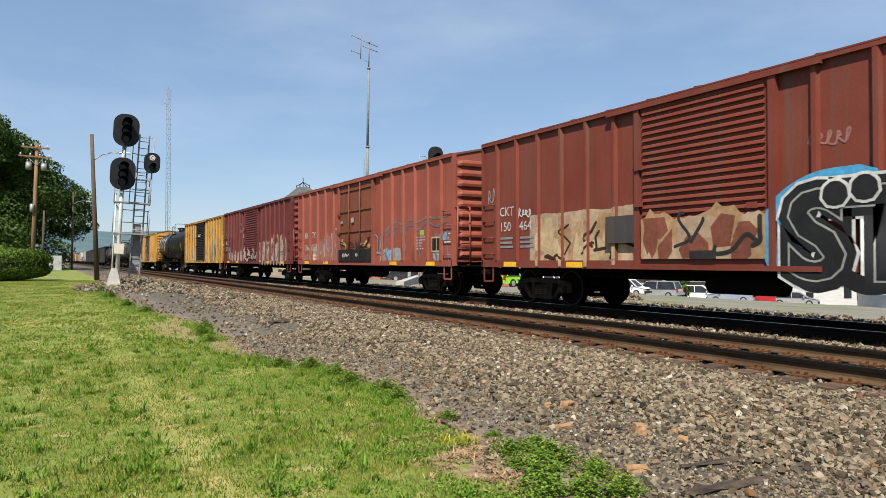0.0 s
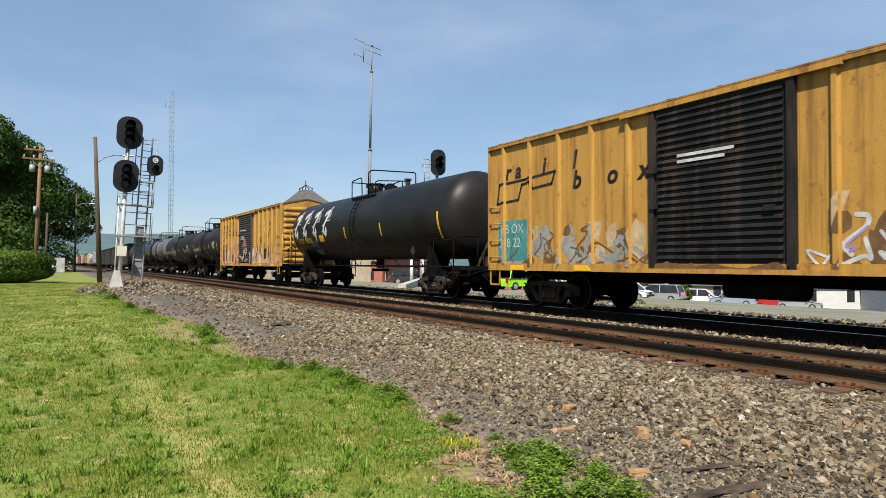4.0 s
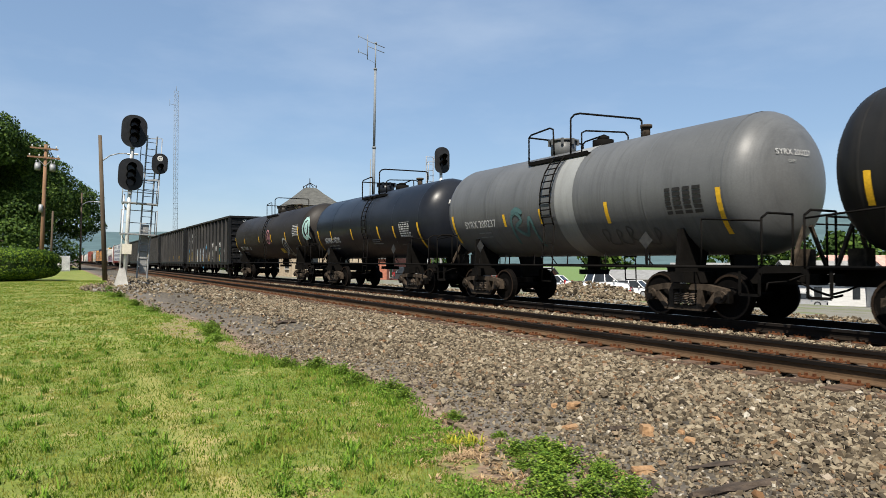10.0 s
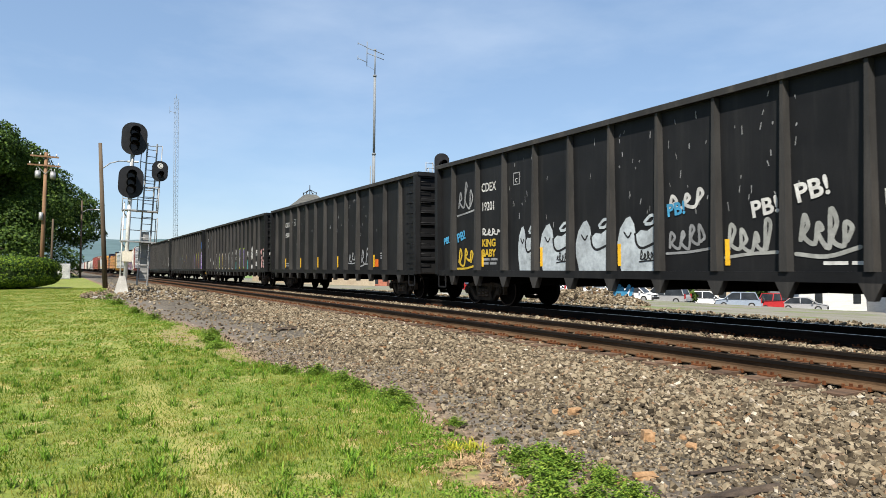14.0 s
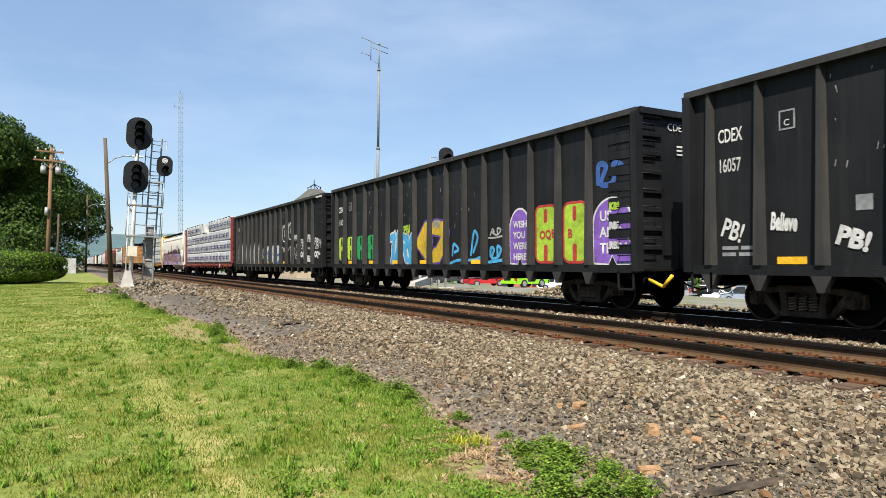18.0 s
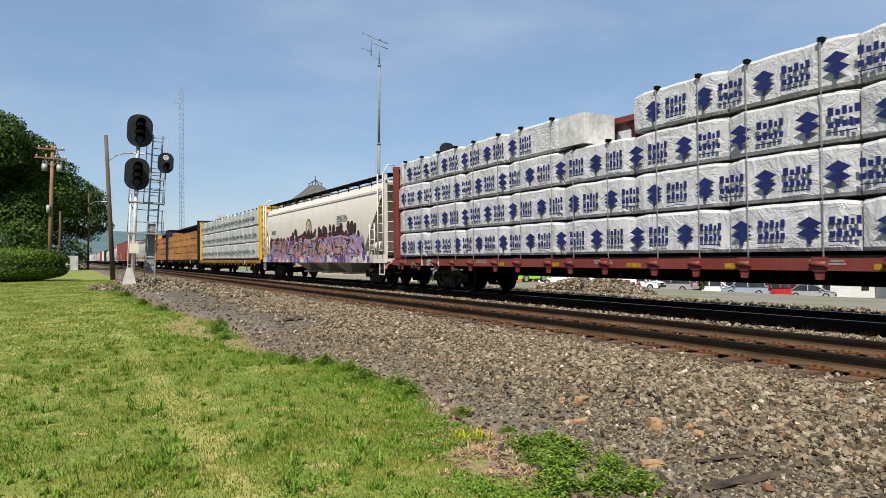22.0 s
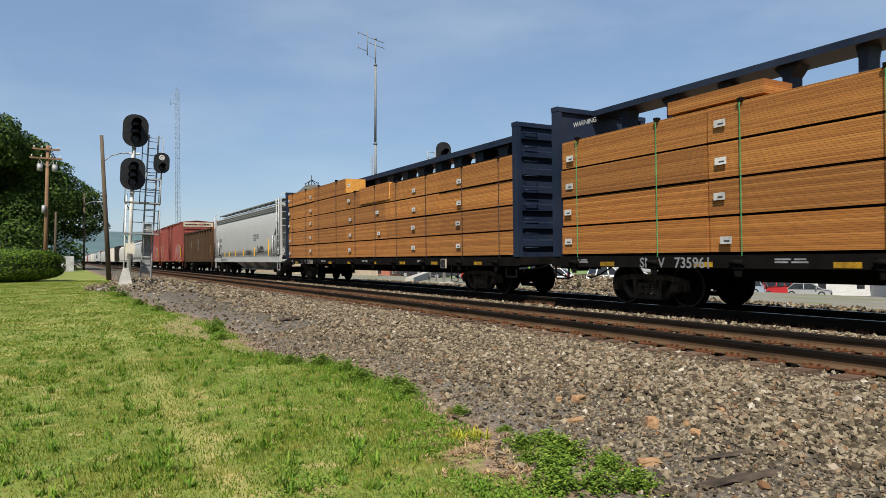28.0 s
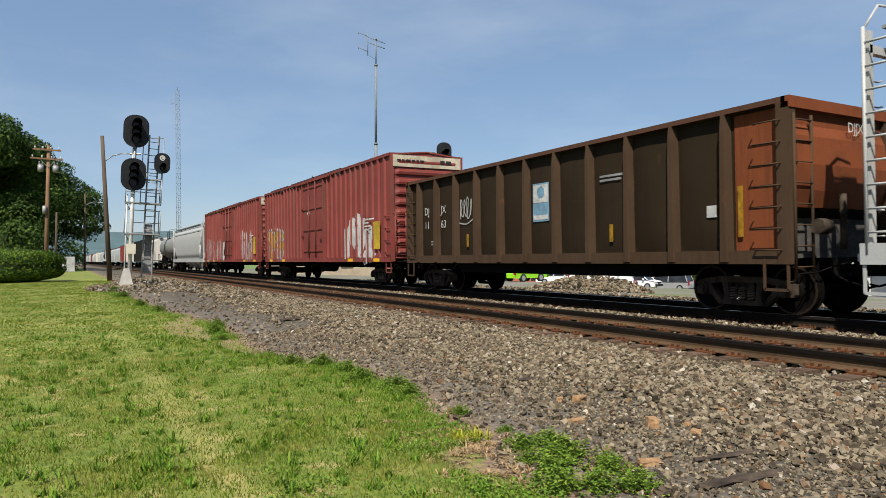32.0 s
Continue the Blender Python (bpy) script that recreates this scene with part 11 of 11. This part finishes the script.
def scatter_stones(name, spots, sizes, label, sink=0.35, material=None, owner=None):
    """Angular crushed stones, each a bent six-sided lump."""
    rg = np.random.default_rng(7)
    k = len(spots)
    v = np.repeat(CUBE[None], k, 0) * (1 + rg.uniform(-0.55, 0.30, (k, 8, 3)))
    v *= (sizes[:, None, None] * rg.uniform(0.6, 1.15, (k, 1, 3)) * np.array((1.0, 1.0, 0.72))) * 0.5
    a, b, c = rg.uniform(0, math.tau, k), rg.normal(0, 0.55, k), rg.normal(0, 0.55, k)
    ca, sa, cb, sb, cc, sc = np.cos(a), np.sin(a), np.cos(b), np.sin(b), np.cos(c), np.sin(c)
    x, y, z = v[..., 0], v[..., 1], v[..., 2]
    y, z = y * cb[:, None] - z * sb[:, None], y * sb[:, None] + z * cb[:, None]
    x, z = x * cc[:, None] - z * sc[:, None], x * sc[:, None] + z * cc[:, None]
    x, y = x * ca[:, None] - y * sa[:, None], x * sa[:, None] + y * ca[:, None]
    v = np.stack([x, y, z], -1) + spots[:, None, :]
    v[..., 2] += (sizes * ((0.5 - sink) * 0.6 + rg.uniform(-0.1, 0.4, k) ** 1.0))[:, None]
    f = (CUBE_F[None] + (np.arange(k) * 8)[:, None, None]).reshape(-1, 4)
    ob = new(name, soup(name, v.reshape(-1, 3).tolist(), f.tolist(), material or M_STONES))
    return tagged(ob, label, "gravel", kind="stuff")


def spread(rg, n, x0, x1, y0, y1, keep=None):
    xs, ys = rg.uniform(x0, x1, n), rg.uniform(y0, y1, n)
    out = [(x, y, surf(x, y)) for x, y in zip(xs, ys) if keep is None or keep(x, y)]
    return np.array(out)


def lawn_edge(y):
    """Where the grass stops, by the distance along the track."""
    base = float(np.interp(y, *zip(*EDGE_LINE)))
    return base + 0.10 * noise.noise((y * 1.3, 7.0, 0.0)) + 0.08 * noise.noise((y * 3.9, 3.0, 0.0))


def build_ballast():
    rg = np.random.default_rng(3)
    wob = lambda x, y: lawn_edge(y) + 0.12
    dens = lambda x, y: x > wob(x, y) and rg.random() < min(1.0, 0.05 + max(0.0, x - 4.45 + 0.7 * noise.noise((x * 0.9, y * 0.5, 1.0))) * 0.9)
    parts = [spread(rg, 60000, 2.3, 7.12, 0.5, 10, dens), spread(rg, 42000, 2.3, 7.12, 10, 24, dens), spread(rg, 13000, 2.3, 7.12, 24, 60, dens)]
    spots = np.concatenate(parts)
    sizes = np.concatenate([rg.uniform(0.024, 0.066, len(q)) * s for q, s in zip(parts, (1.0, 1.15, 1.8))])
    scatter_stones("ballast_shoulder", spots, sizes, "grey-brown crushed stone ballast on the track shoulder")
    # low between the tie ends, thin between the rails, higher between the two tracks
    q = np.concatenate([spread(rg, 5000, 7.05, 7.75, 0.5, 40), spread(rg, 4500, 7.8, 9.2, 0.5, 34), spread(rg, 11000, 9.6, 11.2, 0.5, 40), spread(rg, 2500, 11.2, 14.6, 0.5, 34)])
    q[:, 2] = TIE_TOP - 0.055 + 0.05 * ((q[:, 0] > 9.75) & (q[:, 0] < 11.15))
    scatter_stones("ballast_bed", q, rg.uniform(0.035, 0.075, len(q)), "crushed stone ballast between the ties", 0.5)
    q = spread(rg, 3500, 14.2, 18.5, 3, 40)
    scatter_stones("ballast_far_shoulder", q, rg.uniform(0.05, 0.11, len(q)), "pale crushed stone beyond the train")
    # small grit at the toe
    q = spread(rg, 30000, 2.6, 5.0, 1.5, 14, lambda x, y: x > wob(x, y) - 0.1 and rg.random() < 0.25 + 0.5 * (x - wob(x, y)))
    scatter_stones("grit", q, rg.uniform(0.012, 0.035, len(q)), "fine grey grit at the foot of the ballast")


def blades(name, n, x_of, y0, y1, h, w, label, material, power=1.0, seed=5, keep=None):
    rg = np.random.default_rng(seed)
    pts = []
    for y in (y0 + (y1 - y0) * rg.random(n) ** power).tolist():
        x0, x1 = x_of(y)
        x = x0 + (x1 - x0) * random.random()
        if keep and not keep(x, y):
            continue
        pts.append((x, y, surf(x, y), 0.75 + 0.8 * max(0.0, noise.noise((x * 0.8, y * 0.8, 9.0)))))
    q = np.array(pts)
    k = len(q)
    hh, ww = h * rg.uniform(0.5, 1.25, k) * q[:, 3], w * rg.uniform(0.7, 1.3, k)
    a, b, lean = rg.uniform(0, math.tau, k), rg.uniform(0, math.tau, k), rg.uniform(0.1, 0.9, k) * hh
    side = np.stack([np.cos(a) * ww / 2, np.sin(a) * ww / 2, np.zeros(k)], -1)
    tip = np.stack([np.cos(b) * lean, np.sin(b) * lean, hh], -1)
    mid = tip * np.array((0.45, 0.45, 0.65))
    base = q[:, :3] - np.array((0, 0, 0.005))
    v = np.stack([base - side, base + side, base + mid + side * 0.7, base + mid - side * 0.7, base + tip], 1).reshape(-1, 3)
    i = np.arange(k) * 5
    vs = v.tolist()
    fs = np.stack([i, i + 1, i + 2, i + 3], -1).tolist() + np.stack([i + 3, i + 2, i + 4], -1).tolist()
    ob = new(name, soup(name, vs, fs, material))
    return tagged(ob, label, "grass", kind="stuff")


def build_grass():
    edge = lawn_edge
    worn = lambda x, y: any(((x - a) / c) ** 2 + ((y - b) / d) ** 2 < 1 + 0.8 * noise.noise((x * 3, y * 3, 2.0)) for a, b, c, d in BARE)
    bare = lambda x, y: (not worn(x, y) or random.random() < (0.10 if y < 7 else 0.38)) and (noise.noise((x * 1.7, y * 1.1, 21.0)) < 0.12 or random.random() < 0.5) and (abs(x - 1.0) > 0.2 or random.random() < 0.72)
    blades("lawn_near", 120000, lambda y: (-0.09 * y - 0.3, edge(y)), 2.2, 13, 0.042, 0.008, "short mown lawn with dry patches", M_BLADE, 1.35, 5, bare)
    blades("lawn_far", 60000, lambda y: (-0.09 * y - 0.6, edge(y)), 13, 46, 0.04, 0.024, "mown lawn further off", M_BLADE, 1.2, 6, bare)
    # taller, ragged fringe against the stones
    blades("grass_fringe", 7000, lambda y: (edge(y) - 0.5, edge(y) + 0.12), 4.6, 34, 0.07, 0.012, "taller ragged grass along the edge of the gravel", M_TUFT, 1.3, 8, lambda x, y: not worn(x, y))
    tufts("coarse_tufts", 620, "coarse dark-green tufts standing out of the lawn", M_TUFT, 11, lambda r: (r.uniform(-0.7, 3.4), 2.6 + 13 * r.random() ** 1.4), lambda x, y: x < edge(y) - 0.05 and not worn(x, y) and abs(x - 1.0) > 0.15)
    tufts("yellow_tuft", 9, "yellowing grass tuft beside the bare earth", M_YELLOWTUFT, 12, lambda r: (r.gauss(3.12, 0.09), r.gauss(5.0, 0.12)), lambda x, y: True)
    tufts("dead_stalks", 160, "dry dead grass stalks on the bare earth", M_STRAW, 13, lambda r: (r.gauss(2.95, 0.25), r.gauss(4.4, 0.6)), lambda x, y: True, 0.35)


def tufts(name, count, label, material, seed, where, keep, rise=1.0):
    """Clumps of long blades that arch outwards from one root."""
    r = random.Random(seed)
    vs, fs = [], []
    for _ in range(count):
        cx, cy = where(r)
        if not keep(cx, cy):
            continue
        cz, size = surf(cx, cy), r.uniform(0.55, 1.25)
        for _ in range(r.randint(9, 20)):
            a, ln = r.uniform(0, math.tau), 0.10 * size * r.uniform(0.5, 1.2)
            out, w = r.uniform(0.25, 1.0), r.uniform(0.0035, 0.007)
            bx, by = cx + r.gauss(0, 0.022), cy + r.gauss(0, 0.022)
            dx, dy = math.cos(a), math.sin(a)
            up = ln * rise * (1.15 - 0.7 * out)
            i = len(vs)
            for t, h, q in ((0.0, 0.0, 1.0), (0.45, 0.7, 0.9), (0.8, 1.0, 0.6)):
                px, py, pz = bx + dx * ln * out * t, by + dy * ln * out * t, cz + up * h
                vs += [(px - dy * w * q, py + dx * w * q, pz), (px + dy * w * q, py - dx * w * q, pz)]
            vs.append((bx + dx * ln * out * 1.1, by + dy * ln * out * 1.1, cz + up * 0.9))
            fs += [(i, i + 1, i + 3, i + 2), (i + 2, i + 3, i + 5, i + 4), (i + 4, i + 5, i + 6)]
    tagged(new(name, soup(name, vs, fs, material)), label, "grass", kind="stuff")


M_STRAW = island_material("dead_straw", ((0.0, (0.16, 0.10, 0.05)), (1.0, (0.38, 0.27, 0.15))), 0.8)


def clover():
    """Broad low leaves in patches through the greener strip of lawn beside the gravel."""
    rg = np.random.default_rng(31)
    pts = []
    for x, y in zip(rg.uniform(0.6, 3.5, 110000).tolist(), (3.2 + 22 * rg.random(110000) ** 1.4).tolist()):
        if x > lawn_edge(y) + 0.03 or any(((x - a) / c) ** 2 + ((y - b) / d) ** 2 < 1.1 for a, b, c, d in BARE):
            continue
        v = noise.noise((x * 1.3, y * 1.0, 40.0)) + 0.6 * noise.noise((x * 3.1, y * 3.1, 44.0)) + 0.35 * (x - lawn_edge(y) + 0.9)
        if v > 0.05 + 0.5 * rg.random():
            pts.append((x, y, surf(x, y) + 0.012 + 0.05 * rg.random() * min(1.0, v * 1.6)))
    p = np.array(pts)
    d = np.tile(np.array((0.0, 0.0, 1.0)), (len(p), 1))
    ob = new("clover_patches", leaf_soup("clover_patches", p, d, 0.013, 4, rg, M_CLOVER, 0.55))
    tagged(ob, "broad-leaved clover and plantain patches in the thin lawn", "ground cover", kind="stuff")


def leafy(name, stems, label, leaf=0.05, h=0.25, category="weed"):
    """A low leafy weed: stalks with many small bent leaves."""
    rg = np.random.default_rng(len(name) + stems)
    vs, fs = [], []
    for _ in range(stems):
        a, q = rg.uniform(0, math.tau), abs(rg.normal(0, 0.16))
        px, py = math.cos(a) * q, math.sin(a) * q
        hh = h * rg.uniform(0.4, 1.1) * (1 - 0.9 * min(1, q / 0.55))
        lx, ly = rg.normal(0, 0.05), rg.normal(0, 0.05)
        i = len(vs)
        vs += [(px - 0.003, py, 0), (px + 0.003, py, 0), (px + lx, py + ly, hh)]
        fs.append((i, i + 1, i + 2))
        for _ in range(7):
            t = rg.uniform(0.2, 1.0)
            cx, cy, cz = px + lx * t, py + ly * t, hh * t
            b, s = rg.uniform(0, math.tau), leaf * rg.uniform(0.6, 1.2)
            ux, uy, up = math.cos(b), math.sin(b), rg.uniform(-0.3, 0.6)
            i = len(vs)
            vs += [(cx, cy, cz), (cx + ux * s * 0.5 - uy * s * 0.3, cy + uy * s * 0.5 + ux * s * 0.3, cz + up * s * 0.5 + 0.01), (cx + ux * s, cy + uy * s, cz + up * s * 0.7),
                   (cx + ux * s * 0.5 + uy * s * 0.3, cy + uy * s * 0.5 - ux * s * 0.3, cz + up * s * 0.5 + 0.01)]
            fs.append((i, i + 1, i + 2, i + 3))
    return soup(name, vs, fs, M_WEED)


def build_weeds():
    spots = [(3.25, 4.45, 0.55), (3.52, 4.42, 0.52), (3.40, 4.1, 0.65), (3.22, 3.98, 0.59), (3.02, 3.75, 0.65), (2.88, 3.55, 0.59), (3.44, 3.62, 0.47), (3.54, 3.78, 0.44), (3.32, 3.25, 0.55), (3.12, 3.42, 0.55), (3.05, 4.12, 0.45),
             (3.42, 5.74, 0.36), (3.46, 5.0, 0.26), (3.5, 7.35, 0.65), (3.42, 6.85, 0.55), (3.35, 8.1, 0.65), (3.45, 8.8, 0.65), (3.3, 9.5, 0.65), (2.95, 9.9, 0.59), (2.75, 14.6, 0.8), (2.98, 15.6, 0.7), (2.65, 13.4, 0.5), (2.3, 20.5, 0.8),
             (2.05, 23.0, 0.8), (1.85, 27.0, 0.9), (1.75, 30.5, 1.0), (1.6, 33.5, 1.0)]
    meshes = [leafy("leafy_weed", n, "", 0.06, 0.3) for n in (120, 95, 135)]
    r = random.Random(2)
    for i, (x, y, s) in enumerate(spots):
        ob = new("leafy_weed", meshes[i % 3])
        ob.matrix_basis = pose(x, y, surf(x, y) - 0.01, 0, 0, r.uniform(0, 360)) @ Matrix.Diagonal((s, s, s, 1))
        tagged(ob, "low leafy green weed at the edge of the gravel" if x > 2.4 else "broad-leaved weed growing in the lawn", "weed", "weeds")


def build_litter():
    M_BRICK = mk("worn_buff_brick", (0.22, 0.12, 0.055), (0.33, 0.22, 0.125), 9.0, 0.9, 0, 40, 0.4)
    M_ROT = mk("rotten_tie_wood", (0.025, 0.02, 0.017), (0.08, 0.06, 0.045), 6.0, 0.95, 0, 40, 0.7, (1, 4, 1))
    bits = ((4.62, 5.33, 0.20, 0.10, 0.09, 25, "pale broken brick lying on the gravel"), (4.5, 5.5, 0.08, 0.07, 0.06, 50, "orange brick fragment on the gravel"), (4.12, 4.8, 0.19, 0.10, 0.05, 10, "worn buff brick half buried in gravel"),
            (4.52, 4.25, 0.14, 0.12, 0.12, 60, "square tan brick end on the gravel"), (4.85, 4.1, 0.2, 0.06, 0.04, 5, "thin tan brick sliver on the gravel"), (3.75, 3.55, 0.2, 0.1, 0.06, -20, "reddish brick at the foot of the gravel"),
            (3.55, 3.6, 0.14, 0.07, 0.05, 15, "dull red brick piece in the weeds"), (4.6, 3.85, 0.1, 0.09, 0.07, 30, "pale tan stone lump on the gravel"), (5.3, 4.15, 0.1, 0.08, 0.07, 70, "pale round stone lump on the gravel"))
    for i, (x, y, a, b, c, rz, words) in enumerate(bits):
        a, b, c = a * 0.85, b * 0.85, c * 0.8
        bm = made(box, -a / 2, a / 2, -b / 2, b / 2, 0, c)
        r = random.Random(i)
        bmesh.ops.subdivide_edges(bm, edges=bm.edges[:], cuts=1)
        for v in bm.verts:
            v.co += Vector((r.uniform(-1, 1), r.uniform(-1, 1), r.uniform(-1, 1))) * 0.008
        ob = new("brick", finish(bm, "brick", M_BRICK, 0.006))
        ob.matrix_basis = pose(x, y, surf(x, y) - 0.01, 4, 3, rz)
        tagged(ob, words, "brick", "loose bricks")
    sticks = ((4.9, 6.45, 0.45, 0.07, -25), (4.35, 3.3, 0.7, 0.06, -12), (4.0, 2.95, 0.8, 0.1, -8), (4.42, 4.5, 0.16, 0.09, -30), (3.9, 7.4, 0.35, 0.05, -40), (4.65, 15.6, 0.5, 0.16, 0), (5.2, 13.5, 0.7, 0.06, 20),
              (5.0, 12.6, 0.6, 0.05, 30), (3.6, 3.3, 0.3, 0.05, 60), (6.7, 40, 3.2, 0.25, 60), (6.2, 31, 1.0, 0.12, 70))
    for i, (x, y, ln, w, rz) in enumerate(sticks):
        bm = bmesh.new()
        r = random.Random(i + 40)
        rings = []
        for j in range(7):
            t = j / 6
            q = w * 0.5 * (0.6 + 0.4 * math.sin(math.pi * min(0.95, t + 0.05)))
            rings.append([(ln * (t - 0.5), q * math.cos(a) + r.uniform(-0.15, 0.15) * w, w * 0.25 + q * 0.6 * math.sin(a) + r.uniform(-0.1, 0.1) * w) for a in np.linspace(0, math.tau, 7)[:-1]])
        ring_loft(bm, rings)
        ob = new("wood_scrap", finish(bm, "wood_scrap", M_ROT))
        ob.matrix_basis = pose(x, y, surf(x, y) - 0.005, 0, 0, rz)
        tagged(ob, "dark rotten splinter of tie wood on the gravel", "wood scrap", "wood scraps")


def leaf_soup(name, p, d, size, k, rg, material, wide=0.65):
    """Small leaf clumps of k corners at points p, facing roughly along d."""
    n = len(p)
    unit = lambda q: q / np.linalg.norm(q, axis=1, keepdims=True)
    nrm = unit(d + rg.normal(size=(n, 3)) * 0.55)
    a = unit(np.cross(nrm, rg.normal(size=(n, 3))))
    b = np.cross(nrm, a)
    s = (size * rg.uniform(0.5, 1.3, n))[:, None, None]
    t = np.arange(k) * math.tau / k
    v = (a[:, None] * np.cos(t)[None, :, None] + b[:, None] * (np.sin(t) * wide)[None, :, None]) * s * rg.uniform(0.7, 1.2, (n, k, 1))
    v += nrm[:, None] * s * rg.uniform(-0.2, 0.2, (n, k, 1)) + p[:, None]
    return soup(name, v.reshape(-1, 3).tolist(), np.arange(n * k).reshape(n, k).tolist(), material)


def crown(name, lobes, n, size, material, seed):
    """Many small leaf clumps on the outside of overlapping lobes."""
    rg = np.random.default_rng(seed)
    lb = np.array(lobes)
    li = rg.choice(len(lobes), n, p=lb[:, 3] ** 2 / (lb[:, 3] ** 2).sum())
    q = lb[li]
    d = rg.normal(size=(n, 3))
    d /= np.linalg.norm(d, axis=1, keepdims=True)
    wav = np.sin(d[:, 0] * 5 + q[:, 0]) * np.sin(d[:, 1] * 5 + q[:, 1]) + np.sin(d[:, 2] * 7 + q[:, 2] * 3) * 0.6
    rr = q[:, 3] * rg.uniform(0.5, 1.0, n) ** 0.4 * (1 + 0.14 * wav)
    p = q[:, :3] + d * rr[:, None] * np.stack([np.ones(n), np.ones(n), q[:, 4]], -1)
    return leaf_soup(name, p, d, size, 5, rg, material)


def build_tree(x, y, h, r, seed, label, n=9000, size=0.34, group="trees beside the track"):
    rr = random.Random(seed)
    z0 = ground_z(x, y)
    t = thing("tree", pose(x, y, z0), label, "tree", group)
    bm = bmesh.new()
    trunk = h * 0.32
    rod(bm, (0, 0, -0.2), (0.1, 0, trunk), h * 0.022, 10, h * 0.015)
    part("trunk", bm, M_BARK, t)
    lobes = []
    for i in range(32):
        a = i * 2.4 + rr.uniform(-0.3, 0.3)
        q = r * math.sqrt(rr.uniform(0.05, 1)) * 0.72
        zz = h * (rr.uniform(0.10, 0.84) if i % 3 else rr.uniform(0.5, 0.84))
        q *= 1.15 - 0.65 * max(0.0, (zz / h - 0.5) / 0.5)
        lobes.append((math.cos(a) * q, math.sin(a) * q, zz, r * rr.uniform(0.28, 0.42), 0.85))
    lobes.append((0, 0, h * 0.88, r * 0.33, 0.9))
    for cx, cy, cz, lr, sq in lobes[::2]:
        bm = bmesh.new()
        rod(bm, (0.05, 0, trunk * rr.uniform(0.7, 1.0)), (cx * 0.8, cy * 0.8, cz - 0.2), h * 0.009, 6, h * 0.003)
        part("limb", bm, M_BARK, t)
    mesh_part("crown", crown("crown", lobes, n, size, M_LEAF, seed), t)
    return t


def build_hedge():
    rg = np.random.default_rng(12)
    t = thing("hedge", pose(-4.6, 46.5, ground_z(-4, 46)), "rounded clipped green hedge on the lawn", "hedge")
    a, b, c = 4.7, 2.2, 1.95
    bm = bmesh.new()
    bmesh.ops.create_icosphere(bm, subdivisions=3, radius=1.0)
    sup = lambda v, e: math.copysign(abs(v) ** e, v)
    for v in bm.verts:
        v.co = Vector((sup(v.co.x, 0.6) * a * 0.93, sup(v.co.y, 0.6) * b * 0.93, max(0, sup(v.co.z, 0.55) * 0.5 + 0.5) * c * 0.93))
    # Solid dark core; the shade among the leaves is put into its colour.
    part("inner_shade_core", bm, mk("hedge_shadow_twigs", (0.012, 0.022, 0.006), (0.03, 0.05, 0.01), 3.0, 0.95), t)
    d = rg.normal(size=(30000, 3))
    d /= np.linalg.norm(d, axis=1, keepdims=True)
    sg = np.sign(d) * np.abs(d) ** np.array((0.6, 0.6, 0.55))
    p = np.stack([sg[:, 0] * a, sg[:, 1] * b, np.maximum(0.02, (sg[:, 2] * 0.5 + 0.5) * c)], -1)
    p *= (1 + 0.03 * np.sin(p[:, 0] * 2.1) * np.sin(p[:, 1] * 2.7 + p[:, 2] * 3) - rg.uniform(0, 0.05, len(p)))[:, None]
    mesh_part("foliage", leaf_soup("foliage", p, d * 1.8, 0.07, 4, rg, M_HEDGE, 0.6), t)


build_ballast()
build_grass()
clover()
build_weeds()
build_litter()
build_hedge()
build_tree(-9.5, 95, 19.0, 9.5, 1, "tall dense dark-green broadleaf tree behind the hedge", 84000, 0.17)
build_tree(-20, 92, 19, 9.5, 2, "tall dense broadleaf tree standing beside its neighbour", 44000, 0.2)
build_tree(-4.0, 116, 17.5, 9.2, 3, "broadleaf tree with spreading crown near the track", 76000, 0.18)
build_tree(-14, 120, 19, 9.5, 4, "broadleaf tree at the back of the group", 8000, 0.45)
build_tree(80, 53, 8.5, 5.5, 5, "small dense tree between the parked cars and houses", 6000, 0.28, "trees in the town")
build_tree(60, 51, 3.2, 1.6, 6, "small young green tree in the parking lot", 1800, 0.18, "trees in the town")
for i, (x, y, hh) in enumerate(((95, 100, 12), (70, 130, 12), (110, 60, 11), (60, 170, 13), (115, 85, 13), (40, 210, 13))):
    build_tree(x, y, hh, hh * 0.5, 20 + i, "leafy street tree beyond the parking lot", 2600, 0.5, "trees in the town")


start_town()


motions()
